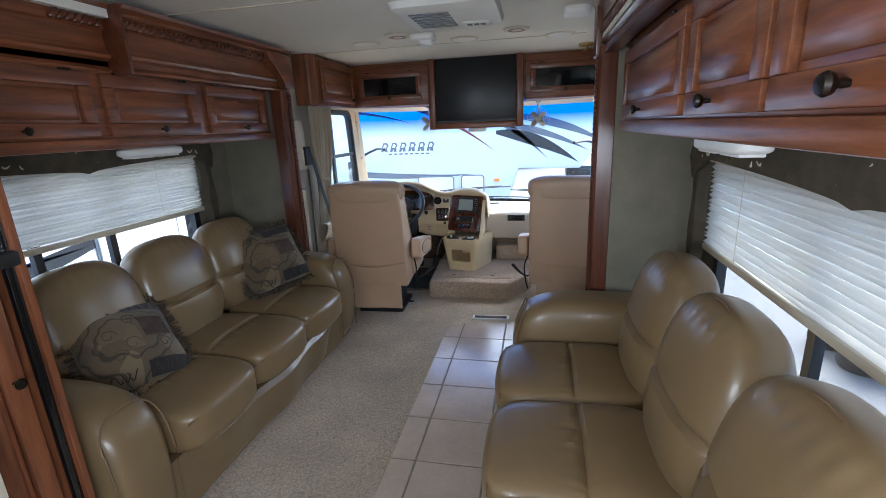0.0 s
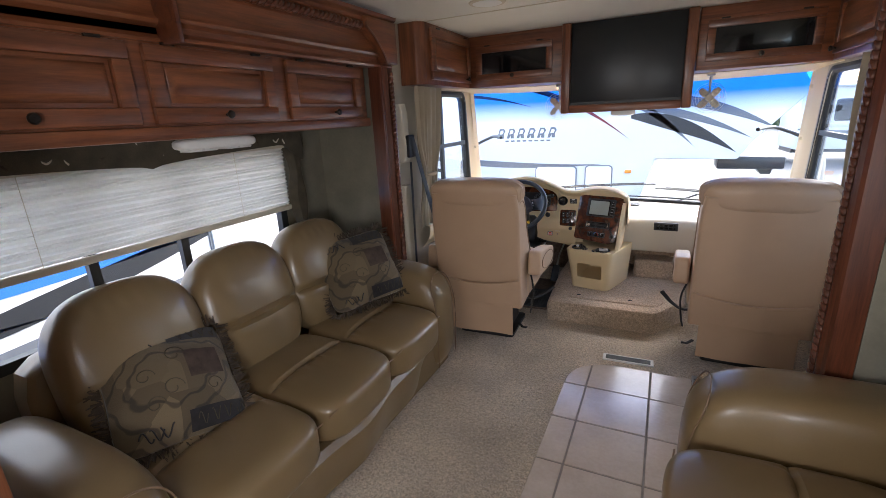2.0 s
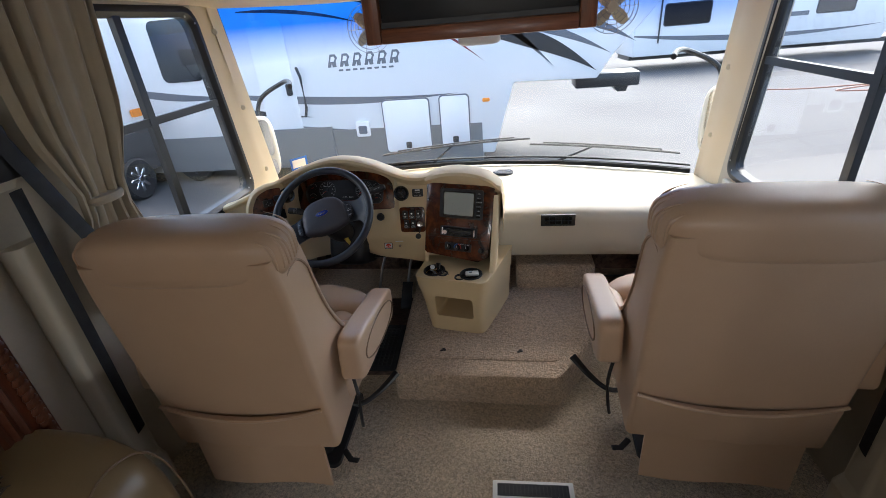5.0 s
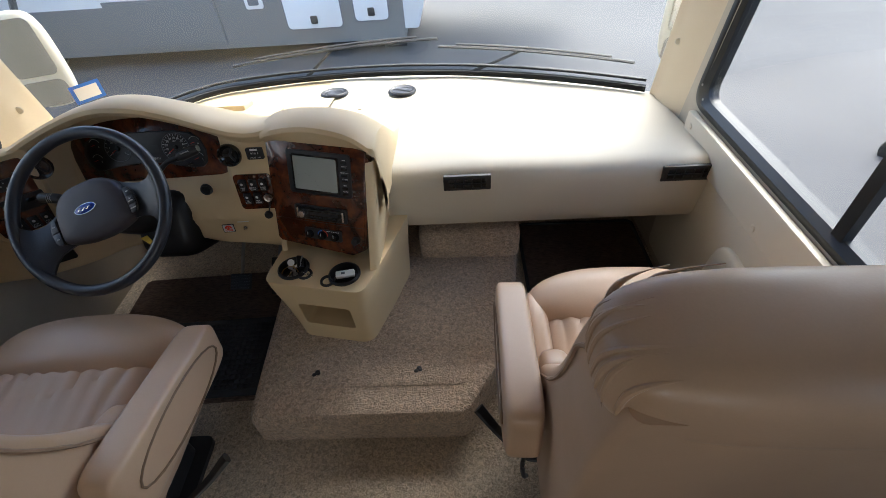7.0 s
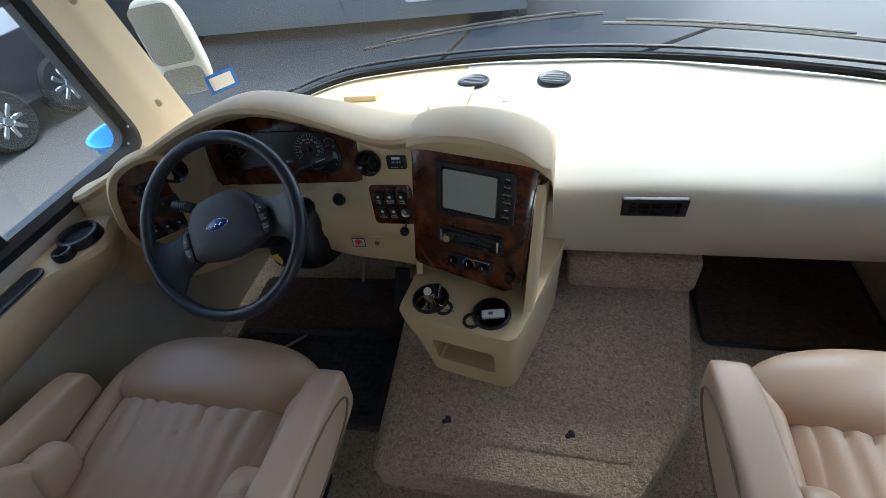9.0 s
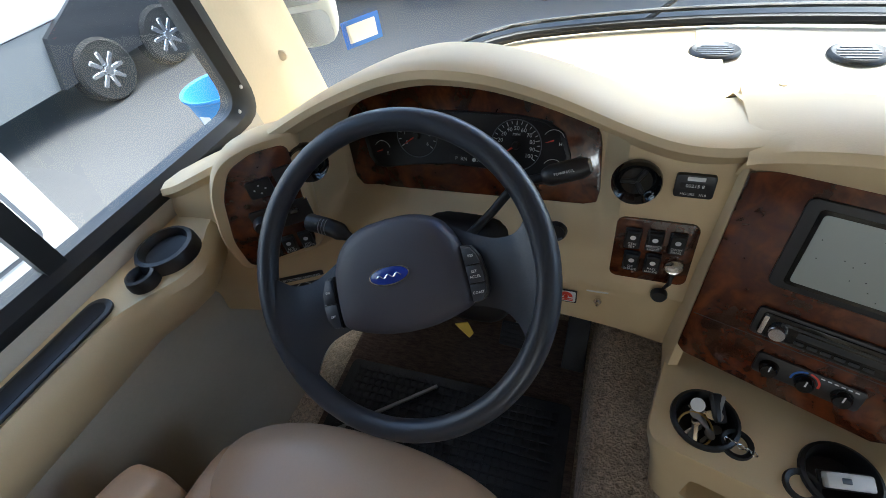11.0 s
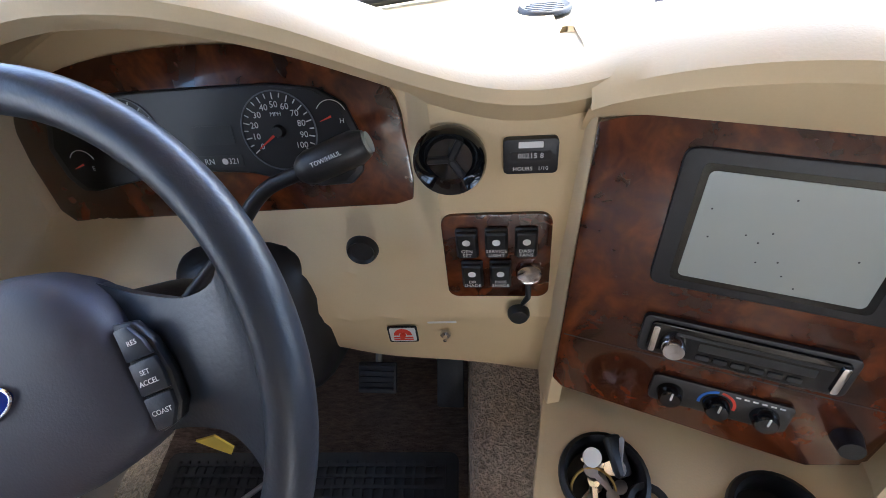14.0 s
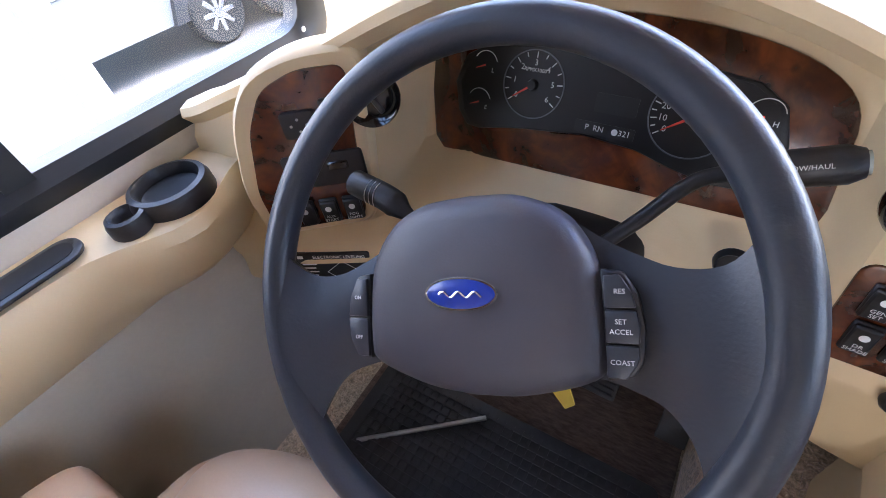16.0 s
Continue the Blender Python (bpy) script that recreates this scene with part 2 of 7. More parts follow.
def burl(name):
    """Dark glossy walnut burl."""
    m, nt, p = nodes_of(name)
    N, L = nt.nodes, nt.links
    tc = N.new("ShaderNodeTexCoord")
    n1, n2, vo = N.new("ShaderNodeTexNoise"), N.new("ShaderNodeTexNoise"), N.new("ShaderNodeTexVoronoi")
    n1.inputs["Scale"].default_value, n1.inputs["Detail"].default_value, n1.inputs["Distortion"].default_value = 9, 6, 2.2
    n2.inputs["Scale"].default_value, n2.inputs["Detail"].default_value, n2.inputs["Distortion"].default_value = 45, 5, 1.5
    vo.inputs["Scale"].default_value = 26
    for n in (n1, n2, vo):
        L.new(tc.outputs["Object"], n.inputs["Vector"])
    a = N.new("ShaderNodeMath")
    a.operation = "MULTIPLY_ADD"
    a.inputs[1].default_value = 0.35
    L.new(n2.outputs["Fac"], a.inputs[0])
    L.new(n1.outputs["Fac"], a.inputs[2])
    ramp = N.new("ShaderNodeValToRGB")
    e = ramp.color_ramp.elements
    e[0].position, e[0].color = 0.42, (0.012, 0.004, 0.002, 1)
    e[1].position, e[1].color = 0.95, (0.20, 0.052, 0.014, 1)
    q = e.new(0.66)
    q.color = (0.072, 0.017, 0.006, 1)
    L.new(a.outputs[0], ramp.inputs[0])
    knots = N.new("ShaderNodeMapRange")
    knots.inputs[1].default_value, knots.inputs[2].default_value = 0.03, 0.14
    knots.inputs[3].default_value, knots.inputs[4].default_value = 0.45, 1.0
    L.new(vo.outputs["Distance"], knots.inputs[0])
    mul = N.new("ShaderNodeMix")
    mul.data_type, mul.blend_type = "RGBA", "MULTIPLY"
    mul.inputs[0].default_value = 1
    L.new(ramp.outputs[0], mul.inputs[6])
    L.new(knots.outputs[0], mul.inputs[7])
    L.new(mul.outputs[2], p.inputs["Base Color"])
    p.inputs["Roughness"].default_value = 0.22
    p.inputs["Coat Weight"].default_value, p.inputs["Coat Roughness"].default_value = 0.6, 0.06
    return m


def plain(name, color, rough=0.4, metal=0.0, emit=0.0, coat=0.0):
    m, nt, p = nodes_of(name)
    p.inputs["Base Color"].default_value = (*color, 1)
    p.inputs["Roughness"].default_value, p.inputs["Metallic"].default_value = rough, metal
    p.inputs["Coat Weight"].default_value = coat
    if emit:
        p.inputs["Emission Color"].default_value, p.inputs["Emission Strength"].default_value = (*color, 1), emit
    return m


def glass(name, color, solid=0.1, rough=0.02):
    """Thin pane: clear with a mirror gloss by Fresnel."""
    m = bpy.data.materials.new(name)
    m.use_nodes = True
    N, L = m.node_tree.nodes, m.node_tree.links
    N.remove(N["Principled BSDF"])
    t, g, f, mx = N.new("ShaderNodeBsdfTransparent"), N.new("ShaderNodeBsdfGlossy"), N.new("ShaderNodeFresnel"), N.new("ShaderNodeMixShader")
    t.inputs[0].default_value, g.inputs["Roughness"].default_value = (*color, 1), rough
    f.inputs[0].default_value = 1.45
    L.new(f.outputs[0], mx.inputs[0])
    L.new(t.outputs[0], mx.inputs[1])
    L.new(g.outputs[0], mx.inputs[2])
    L.new(mx.outputs[0], N["Material Output"].inputs[0])
    return m


def windshield_glass(name):
    """Clear pane with a blue sun band along its top edge."""
    m = glass(name, (0.93, 0.97, 0.95))
    N, L = m.node_tree.nodes, m.node_tree.links
    t = next(n for n in N if n.bl_idname == "ShaderNodeBsdfTransparent")
    tc, sp, r = N.new("ShaderNodeTexCoord"), N.new("ShaderNodeSeparateXYZ"), N.new("ShaderNodeValToRGB")
    L.new(tc.outputs["Object"], sp.inputs[0])
    mr = N.new("ShaderNodeMapRange")
    mr.inputs[1].default_value, mr.inputs[2].default_value = 1.38, 1.62
    L.new(sp.outputs["Z"], mr.inputs[0])
    e = r.color_ramp.elements
    e[0].position, e[0].color = 0.0, (0.93, 0.97, 0.95, 1)
    e[1].position, e[1].color = 0.75, (0.02, 0.22, 0.75, 1)
    L.new(mr.outputs[0], r.inputs[0])
    L.new(r.outputs[0], t.inputs[0])
    return m


def carpet_mat(name, a, b, scale=95):
    """Cut pile: speckled tufts about a centimetre apart, worn patches, deep soft relief."""
    m, nt, p = nodes_of(name)
    N, L = nt.nodes, nt.links
    tc = N.new("ShaderNodeTexCoord")
    tuft, fine, big = (N.new("ShaderNodeTexNoise") for _ in range(3))
    tuft.inputs["Scale"].default_value, tuft.inputs["Detail"].default_value, tuft.inputs["Distortion"].default_value = scale, 4, 1.2
    fine.inputs["Scale"].default_value, fine.inputs["Detail"].default_value = scale * 3.2, 2
    big.inputs["Scale"].default_value, big.inputs["Detail"].default_value = 2.6, 5
    for n in (tuft, fine, big):
        L.new(tc.outputs["Object"], n.inputs["Vector"])
    add = N.new("ShaderNodeMath")
    add.operation = "MULTIPLY_ADD"
    add.inputs[1].default_value = 0.45
    L.new(fine.outputs["Fac"], add.inputs[0])
    L.new(tuft.outputs["Fac"], add.inputs[2])
    ramp = N.new("ShaderNodeValToRGB")
    e = ramp.color_ramp.elements
    e[0].position, e[0].color = 0.50, (*(Vector(b) * .62), 1)
    e[1].position, e[1].color = 0.92, (*(Vector(a) * 1.25), 1)
    L.new(add.outputs[0], ramp.inputs[0])
    hs, v = N.new("ShaderNodeHueSaturation"), N.new("ShaderNodeMapRange")
    v.inputs[1].default_value, v.inputs[2].default_value, v.inputs[3].default_value, v.inputs[4].default_value = .3, .7, 0.8, 1.2
    L.new(big.outputs["Fac"], v.inputs[0])
    L.new(v.outputs[0], hs.inputs["Value"])
    L.new(ramp.outputs[0], hs.inputs["Color"])
    L.new(hs.outputs[0], p.inputs["Base Color"])
    p.inputs["Roughness"].default_value, p.inputs["Sheen Weight"].default_value = 0.95, 0.25
    bp = N.new("ShaderNodeBump")
    bp.inputs["Strength"].default_value, bp.inputs["Distance"].default_value = 1.0, 0.012
    L.new(add.outputs[0], bp.inputs["Height"])
    L.new(bp.outputs[0], p.inputs["Normal"])
    return m


def shade_mat(name):
    """Pleated fabric that lets daylight through."""
    m, nt, p = nodes_of(name)
    N, L = nt.nodes, nt.links
    p.inputs["Base Color"].default_value, p.inputs["Roughness"].default_value = (0.75, 0.73, 0.68, 1), 0.9
    tr, mx = N.new("ShaderNodeBsdfTranslucent"), N.new("ShaderNodeMixShader")
    tr.inputs[0].default_value = (0.95, 0.92, 0.86, 1)
    mx.inputs[0].default_value = 0.24
    L.new(p.outputs[0], mx.inputs[1])
    L.new(tr.outputs[0], mx.inputs[2])
    L.new(mx.outputs[0], N["Material Output"].inputs[0])
    return m


M_carpet = carpet_mat("carpet_beige", (0.60, 0.49, 0.36), (0.41, 0.325, 0.23))
M_carpet2 = carpet_mat("carpet_tan", (0.56, 0.43, 0.31), (0.45, 0.335, 0.24), 80)
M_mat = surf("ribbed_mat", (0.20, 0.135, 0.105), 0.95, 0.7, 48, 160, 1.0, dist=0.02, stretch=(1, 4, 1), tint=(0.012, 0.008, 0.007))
M_rubber = surf("black_rubber", (0.028, 0.028, 0.03), 0.6, 0.2, 20, 200, 0.3)
M_tile = surf("beige_tile", (0.62, 0.54, 0.455), 0.2, 0.1, 5, 60, 0.06, tint=(0.43, 0.345, 0.275))
M_grout = surf("grout", (0.27, 0.235, 0.2), 0.9, 0.15, 20, 300, 0.4)
M_wood = wood("cherry_wood", (0.085, 0.027, 0.012), (0.265, 0.09, 0.035), "y")
M_woodx = wood("cherry_wood_x", (0.085, 0.027, 0.012), (0.265, 0.09, 0.035), "x")
M_woodz = wood("cherry_wood_z", (0.085, 0.027, 0.012), (0.265, 0.09, 0.035), "z")
M_wood_dark = wood("mahogany_trim", (0.055, 0.015, 0.007), (0.17, 0.052, 0.024), "z", 0.3, 0.4)
M_wood_dark_y = wood("mahogany_trim_y", (0.05, 0.013, 0.006), (0.15, 0.045, 0.018), "y", 0.3, 0.4)
M_burl = burl("walnut_burl")
M_leather = surf("tan_leather", (0.215, 0.147, 0.072), 0.33, 0.07, 5, 230, 0.22, coat=0.12, dist=0.0012)
M_seat = surf("beige_vinyl", (0.52, 0.355, 0.232), 0.40, 0.05, 5, 260, 0.16, coat=0.08, dist=0.001)
M_seam = surf("tan_seam", (0.33, 0.215, 0.135), 0.5, 0.1, 20, 200, 0.1)
M_piping = surf("brown_piping", (0.20, 0.125, 0.07), 0.5, 0.1, 20, 200, 0.1)
M_dash = surf("cream_dash", (0.67, 0.52, 0.305), 0.55, 0.04, 4, 420, 0.2, dist=0.0008)
M_dashtop = surf("ivory_dash_pad", (0.53, 0.485, 0.39), 0.6, 0.03, 4, 420, 0.2, dist=0.0008)
M_cap = surf("cream_moulding", (0.67, 0.56, 0.39), 0.5, 0.04, 4, 200, 0.1)
M_wallgreen = surf("sage_wallpaper", (0.235, 0.215, 0.16), 0.85, 0.13, 9, 90, 0.2)
M_wallcream = surf("cream_wall_vinyl", (0.52, 0.46, 0.36), 0.75, 0.07, 7, 120, 0.2)
M_ceiling = surf("ceiling_vinyl", (0.80, 0.78, 0.71), 0.75, 0.03, 3, 200, 0.15)
M_black = surf("black_plastic", (0.014, 0.014, 0.015), 0.42, 0.15, 20, 300, 0.15)
M_gloss = plain("gloss_black", (0.006, 0.007, 0.008), 0.08, coat=0.3)
M_tvscreen = plain("tv_panel", (0.006, 0.007, 0.008), 0.34)
M_clus = plain("instrument_black", (0.005, 0.005, 0.006), 0.35)
M_wheel = surf("grey_wheel_rubber", (0.027, 0.031, 0.040), 0.36, 0.1, 12, 300, 0.3, dist=0.0008)
M_airbag = surf("airbag_cover", (0.052, 0.049, 0.060), 0.5, 0.05, 8, 500, 0.3, dist=0.0006)
M_seal = plain("window_seal", (0.012, 0.013, 0.014), 0.38)
M_chrome = plain("chrome", (0.75, 0.75, 0.76), 0.14, 1.0)
M_steel = surf("brushed_metal", (0.45, 0.45, 0.45), 0.4, 0.1, 20, 200, 0.1, metal=0.9)
M_bronze = surf("dark_bronze", (0.045, 0.036, 0.03), 0.35, 0.2, 30, 200, 0.1, metal=0.8)
M_brass = plain("brass", (0.55, 0.38, 0.14), 0.3, 1.0)
M_white = plain("white_plastic", (0.78, 0.78, 0.75), 0.4)
M_offwhite = surf("bone_plastic", (0.62, 0.56, 0.44), 0.5, 0.03, 6, 200, 0.08)
M_screen = plain("grey_lcd", (0.33, 0.36, 0.33), 0.25, coat=0.4)
M_ink = plain("white_print", (0.75, 0.75, 0.74), 0.6)
M_inkred = plain("red_print", (0.75, 0.06, 0.03), 0.5)
M_inkblue = plain("blue_print", (0.03, 0.16, 0.6), 0.5)
M_blue = plain("blue_oval", (0.015, 0.04, 0.30), 0.2, coat=0.4)
M_glass = glass("window_glass", (0.9, 0.93, 0.91))
M_tint = glass("tinted_glass", (0.75, 0.79, 0.78))
M_shield = windshield_glass("windshield_glass")
M_shade = shade_mat("pleated_shade")
M_curtain = surf("curtain_cloth", (0.37, 0.31, 0.22), 0.9, 0.08, 9, 300, 0.4, sheen=0.2)
M_valance = surf("olive_valance_fabric", (0.088, 0.072, 0.043), 0.9, 0.35, 14, 220, 0.5, tint=(0.03, 0.024, 0.018))
M_fringe = surf("brown_fringe", (0.085, 0.06, 0.04), 0.95, 0.4, 40, 260, 0.6)
M_belt = surf("belt_webbing", (0.02, 0.021, 0.024), 0.7, 0.2, 30, 400, 0.4)
M_asphalt = surf("asphalt", (0.105, 0.102, 0.10), 0.85, 0.1, 0.35, 14, 0.1, tint=(0.07, 0.069, 0.071), dist=0.01)
M_trailer = surf("white_gelcoat", (0.80, 0.81, 0.82), 0.22, 0.02, 1.5, 40, 0.02)
# skirt grey is lightened to include the haze of windshield reflections
M_trailer_grey = plain("hazed_grey_skirt", (0.17, 0.18, 0.185), 0.35)
M_stripe = plain("grey_decal", (0.14, 0.15, 0.17), 0.3)
M_stripe_dark = plain("dark_decal", (0.03, 0.032, 0.036), 0.3)
M_stripe_red = plain("maroon_decal", (0.20, 0.02, 0.03), 0.3)
M_tyre = surf("tyre", (0.02, 0.02, 0.02), 0.8, 0.2, 20, 100, 0.4)
M_bucket = plain("blue_plastic", (0.05, 0.25, 0.55), 0.4)
M_orange = plain("orange_lens", (0.9, 0.28, 0.02), 0.3)

# ---- shell ----
LW, RW, LS, RS, CEIL = -1.47, 0.97, -1.88, 1.08, 2.03
outline = [(-1.9, -1.2), (1.2, -1.2), (1.2, 2.88), (0.335, 2.88), (0.335, 3.68), (1.0, 3.68), (1.0, 5.35), (-1.5, 5.35), (-1.5, 3.5), (-1.9, 3.5)]
structure("floor", prism(outline, -0.06, 0.0, "z"), M_carpet, "beige cut-pile carpet floor of the motorhome")
structure("ceiling", box(-1.55, 1.05, -1.25, 5.2, CEIL, CEIL + 0.05), M_ceiling, "off-white padded vinyl ceiling with a seam")
structure("wall_left", cut_wall("x", LW, -0.06, 3.46, 5.35, -0.3, CEIL, []), M_wallcream, "cream vinyl cab side wall beside the driver")
structure("wall_right", cut_wall("x", RW, 0.06, 2.81, 5.35, -0.6, CEIL, [(2.96, 3.62, -0.5, 1.85)]), M_wallcream, "cream vinyl cab side wall with the entry door opening")
structure("wall_slide_left", cut_wall("x", LS, -0.05, 1.15, 3.4, -0.06, 1.95, [(1.45, 3.0, 0.70, 1.36)]), M_wallgreen, "sage green wallpapered slide-out back wall")
# second opening, out of view, is made up to hold a fill lamp
structure("wall_slide_right", cut_wall("x", RS, 0.05, -1.2, 2.75, -0.06, 1.95, [(0.58, 2.53, 0.62, 1.30), (-.9, 0, .95, 1.55)]), M_wallgreen, "sage green wallpapered slide-out back wall")
structure("wall_slide_left_end", cut_wall("y", 3.36, 0.05, LS, -1.4, 0, 1.95), M_wallgreen, "sage green wallpapered slide-out end wall")
structure("wall_slide_right_end", cut_wall("y", 2.755, 0.05, 0.668, RS, 0, 1.95), M_wallgreen, "sage green wallpapered slide-out end wall")
structure("ceiling_slide_left", box(LS, -1.38, 1.15, 3.4, 1.95, 2.0), M_ceiling, "off-white slide-out ceiling")
structure("ceiling_slide_right", box(0.60, RS, -1.2, 2.81, 1.84, 1.88), M_ceiling, "off-white slide-out ceiling")
# unseen rear walls; the left one's opening is made up for a fill lamp
structure("wall_back", cut_wall("y", -1.2, -0.05, -1.9, 1.2, -0.06, CEIL), M_wallcream, "cream wall at the rear of the lounge")
structure("wall_left_rear", cut_wall("x", -0.94, -0.05, -1.2, 1.1, 0, CEIL, [(-.9, 0, .95, 1.55)]), M_wallcream, "unseen cream wall behind the lounge with an added window opening")
structure("ground", box(-300, 300, -300, 300, -1.25, -0.95), M_asphalt, "grey sunlit asphalt of a sales lot")


def shield_y(x, z):
    u = (x + 0.35) / 1.3
    return 5.71 - 0.35 * u * u - 3.3 * max(0.0, -u - 0.5) ** 2 - 0.18 * (z - 0.62)


rows = [[(x, shield_y(x, z), z) for x in np.linspace(-1.47, 0.965, 25)] for z in np.linspace(0.55, 1.75, 7)]
pane = structure("windshield", facing(sheet(rows), (0, -1, 0)), M_shield, "large one-piece curved windshield with a blue sun band", "windshield")
pane.visible_shadow = False

# header boards between the main ceiling and the slide-outs
structure("header_left", box(-1.46, -1.42, 1.1, 3.45, 1.93, CEIL), M_wallgreen, "sage header above the slide-out opening", "wall")
structure("header_right", box(0.645, 0.685, -1.2, 2.9, 1.84, CEIL), M_wallgreen, "sage header above the slide-out opening", "wall")
structure("wall_left_mid", box(-1.06, -0.99, 0.9, 1.0, 0, CEIL), M_wallcream, "narrow cream wall end", "wall")

# entry steps
structure("step_well", join(box(.335, 1.0, 2.88, 3.68, -.52, -.48), box(.30, .335, 2.88, 3.68, -.5, -.06), box(.335, 1.0, 3.66, 3.69, -.5, -.06), box(.335, 1.0, 2.86, 2.895, -.5, -.06)), M_carpet, "carpeted entry step well beside the passenger seat", "steps", False)
structure("entry_step", box(.335, .54, 2.895, 3.66, -.5, -.20, .012), M_rubber, "dark ribbed rubber entry step", "step")
dr = thing("entry_door", "white moulded entry door in an aluminium frame", "door", kind="structure")
part("door_leaf", cut_wall("x", RW + .012, .035, 2.96, 3.61, -.48, 1.84, [(3.08, 3.50, .9, 1.6)]), M_white, dr, "white door skin", False)
part("door_panel", box(RW - .002, RW + .013, 3.06, 3.52, -.30, .55, .006), M_offwhite, dr)
part("door_frame", join(box(RW - .012, RW + .02, 3.61, 3.645, -.5, 1.87, .004), box(RW - .012, RW + .02, 2.925, 2.96, -.5, 1.87, .004), box(RW - .012, RW + .02, 2.925, 3.645, 1.84, 1.88, .004)), M_steel, dr, "brushed aluminium door frame")
g = part("door_pane", facing(sheet([[(RW + .022, y, z) for y in (3.06, 3.52)] for z in (.88, 1.62)]), (-1, 0, 0)), M_tint, dr)
g.visible_shadow = False


def fr(origin, u, v):
    """A panel's own axes: x along u, y along v (made square to u), z out of the panel."""
    u, v = Vector(u).normalized(), Vector(v)
    n = u.cross(v).normalized()
    v = n.cross(u)
    m = Matrix((u, v, n)).transposed().to_4x4()
    m.translation = Vector(origin)
    return m


def lettering(body, size, m, material, parent, name="lettering", align="CENTER"):
    """Printed words as a thin mesh, on the panel axes m."""
    cu = bpy.data.curves.new("words", "FONT")
    cu.body, cu.size, cu.align_x, cu.align_y, cu.extrude, cu.resolution_u = body, size, align, "CENTER", 0.00015, 2
    tmp = new("words", cu)
    me = bpy.data.meshes.new_from_object(tmp.evaluated_get(bpy.context.evaluated_depsgraph_get()))
    bpy.data.objects.remove(tmp)
    bpy.data.curves.remove(cu)
    me.transform(m)
    me.materials.clear()
    me.materials.append(material)
    ob = new(name, me)
    ob.parent = parent
    return ob


def slab(outline, m, lo, hi, r=0.0):
    """A flat plate with a 2D outline on the panel axes m, from height lo to hi."""
    return xf(prism(outline, lo, hi, "z", r), m)


def ellipse(a, b, n=28, cx=0, cy=0):
    return [(cx + a * math.cos(2 * math.pi * i / n), cy + b * math.sin(2 * math.pi * i / n)) for i in range(n)]


def lerp_table(x, table):
    xs, ys = zip(*table)
    return float(np.interp(x, xs, ys))


def smooth_table(x, table):
    """Smoothed reading of a table of (x, value)."""
    return sum(lerp_table(x + d, table) for d in (-.05, -.025, 0, .025, .05)) / 5


# ---- dashboard ----
HOOD = [(-1.46, .80), (-1.36, .84), (-1.25, .875), (-1.14, .925), (-1.0, .968), (-.9, .972), (-.8, .952), (-.7, .908), (-.62, .868), (-.55, .855), (-.5, .862), (-.4, .90)]
SILL = [(-1.46, .47), (-1.2, .455), (-1.05, .47), (-.86, .49), (-.80, .46), (-.73, .445), (-.64, .438), (-.58, .425), (-.5, .41), (-.4, .41)]
LIP = [(-1.46, 4.50), (-1.36, 4.525), (-1.25, 4.58), (-1.14, 4.635), (-1.0, 4.668), (-.9, 4.672), (-.8, 4.675), (-.7, 4.685), (-.6, 4.69), (-.5, 4.685), (-.4, 4.685)]
dash = thing("dashboard", "cream moulded dashboard with walnut burl panels and ivory top", "dashboard", kind="")


def face_y(x, z):
    """The upright face of the driver's side, leaning away towards its top."""
    base = lerp_table(x, [(-1.46, 4.50), (-1.32, 4.535), (-1.2, 4.60), (-1.1, 4.66), (-1.0, 4.685), (-.6, 4.70), (-.4, 4.70)])
    return base + (z - 0.72) * 0.16



def well_y(z):
    """The recess that holds the instruments."""
    return 4.752 + .4 * (z - .69)


rows = []
for x in np.linspace(-1.46, -0.46, 81):
    h, s, l = smooth_table(x, HOOD), smooth_table(x, SILL), smooth_table(x, LIP)
    back = shield_y(x, 0.6) + 0.02
    deep = lerp_table(x, [(-1.46, 0), (-1.235, 0), (-1.215, .9), (-1.20, 1), (-.70, 1), (-.68, .9), (-.655, 0), (-.4, 0)])
    prof = [(back, 0.60), (back - .16, .605), (l + .50, .63 + (h - .63) * .12), (l + .36, .63 + (h - .63) * .42), (l + .22, .63 + (h - .63) * .76), (l + .12, h - .016), (l + .06, h - .003), (l + .02, h), (l + .004, h - .006), (l, h - .018), (l + .012, h - .034), (face_y(x, h - .05) * (1 - deep) + well_y(h - .05) * deep, h - .05)]
    zs = np.linspace(h - .06, s + .012, 22)
    for z in zs:
        k = deep * max(0.0, min(1.0, (z - .625) / .045))
        y = face_y(x, z) - (.012 * math.exp(-((z - .555) / .02) ** 2) if z < .6 else 0)
        prof.append((y + (well_y(z) - y) * k, float(z)))
    yf = face_y(x, s)
    prof += [(yf + .004, s + .003), (yf + .015, s), (yf + .12, s + .01)]
    rows.append([(x, y, z) for y, z in prof])
part("driver_fascia", sheet(rows), M_dash, dash, "cream driver-side fascia with arched hood")

# passenger half: padded shelf with a rolled front edge
rows = []
for x in np.linspace(-0.52, 0.955, 46):
    back = shield_y(x, 0.6) + 0.02
    e = 0.004 * math.sin(x * 9)
    prof = [(back, .597), (back - .08, .603), (min(5.1, back - .2), .620), (4.9, .636), (4.82, .642), (4.785, .640), (4.762, .628), (4.752, .610), (4.748, .58), (4.752, .52), (4.758, .46), (4.768, .41), (4.778, .392), (4.795, .385), (4.9, .39), (5.2, .40)]
    rows.append([(x, y, z + (e if z > .6 else 0)) for y, z in prof])
part("passenger_shelf", sheet(rows), M_dashtop, dash, "ivory padded passenger dash shelf")

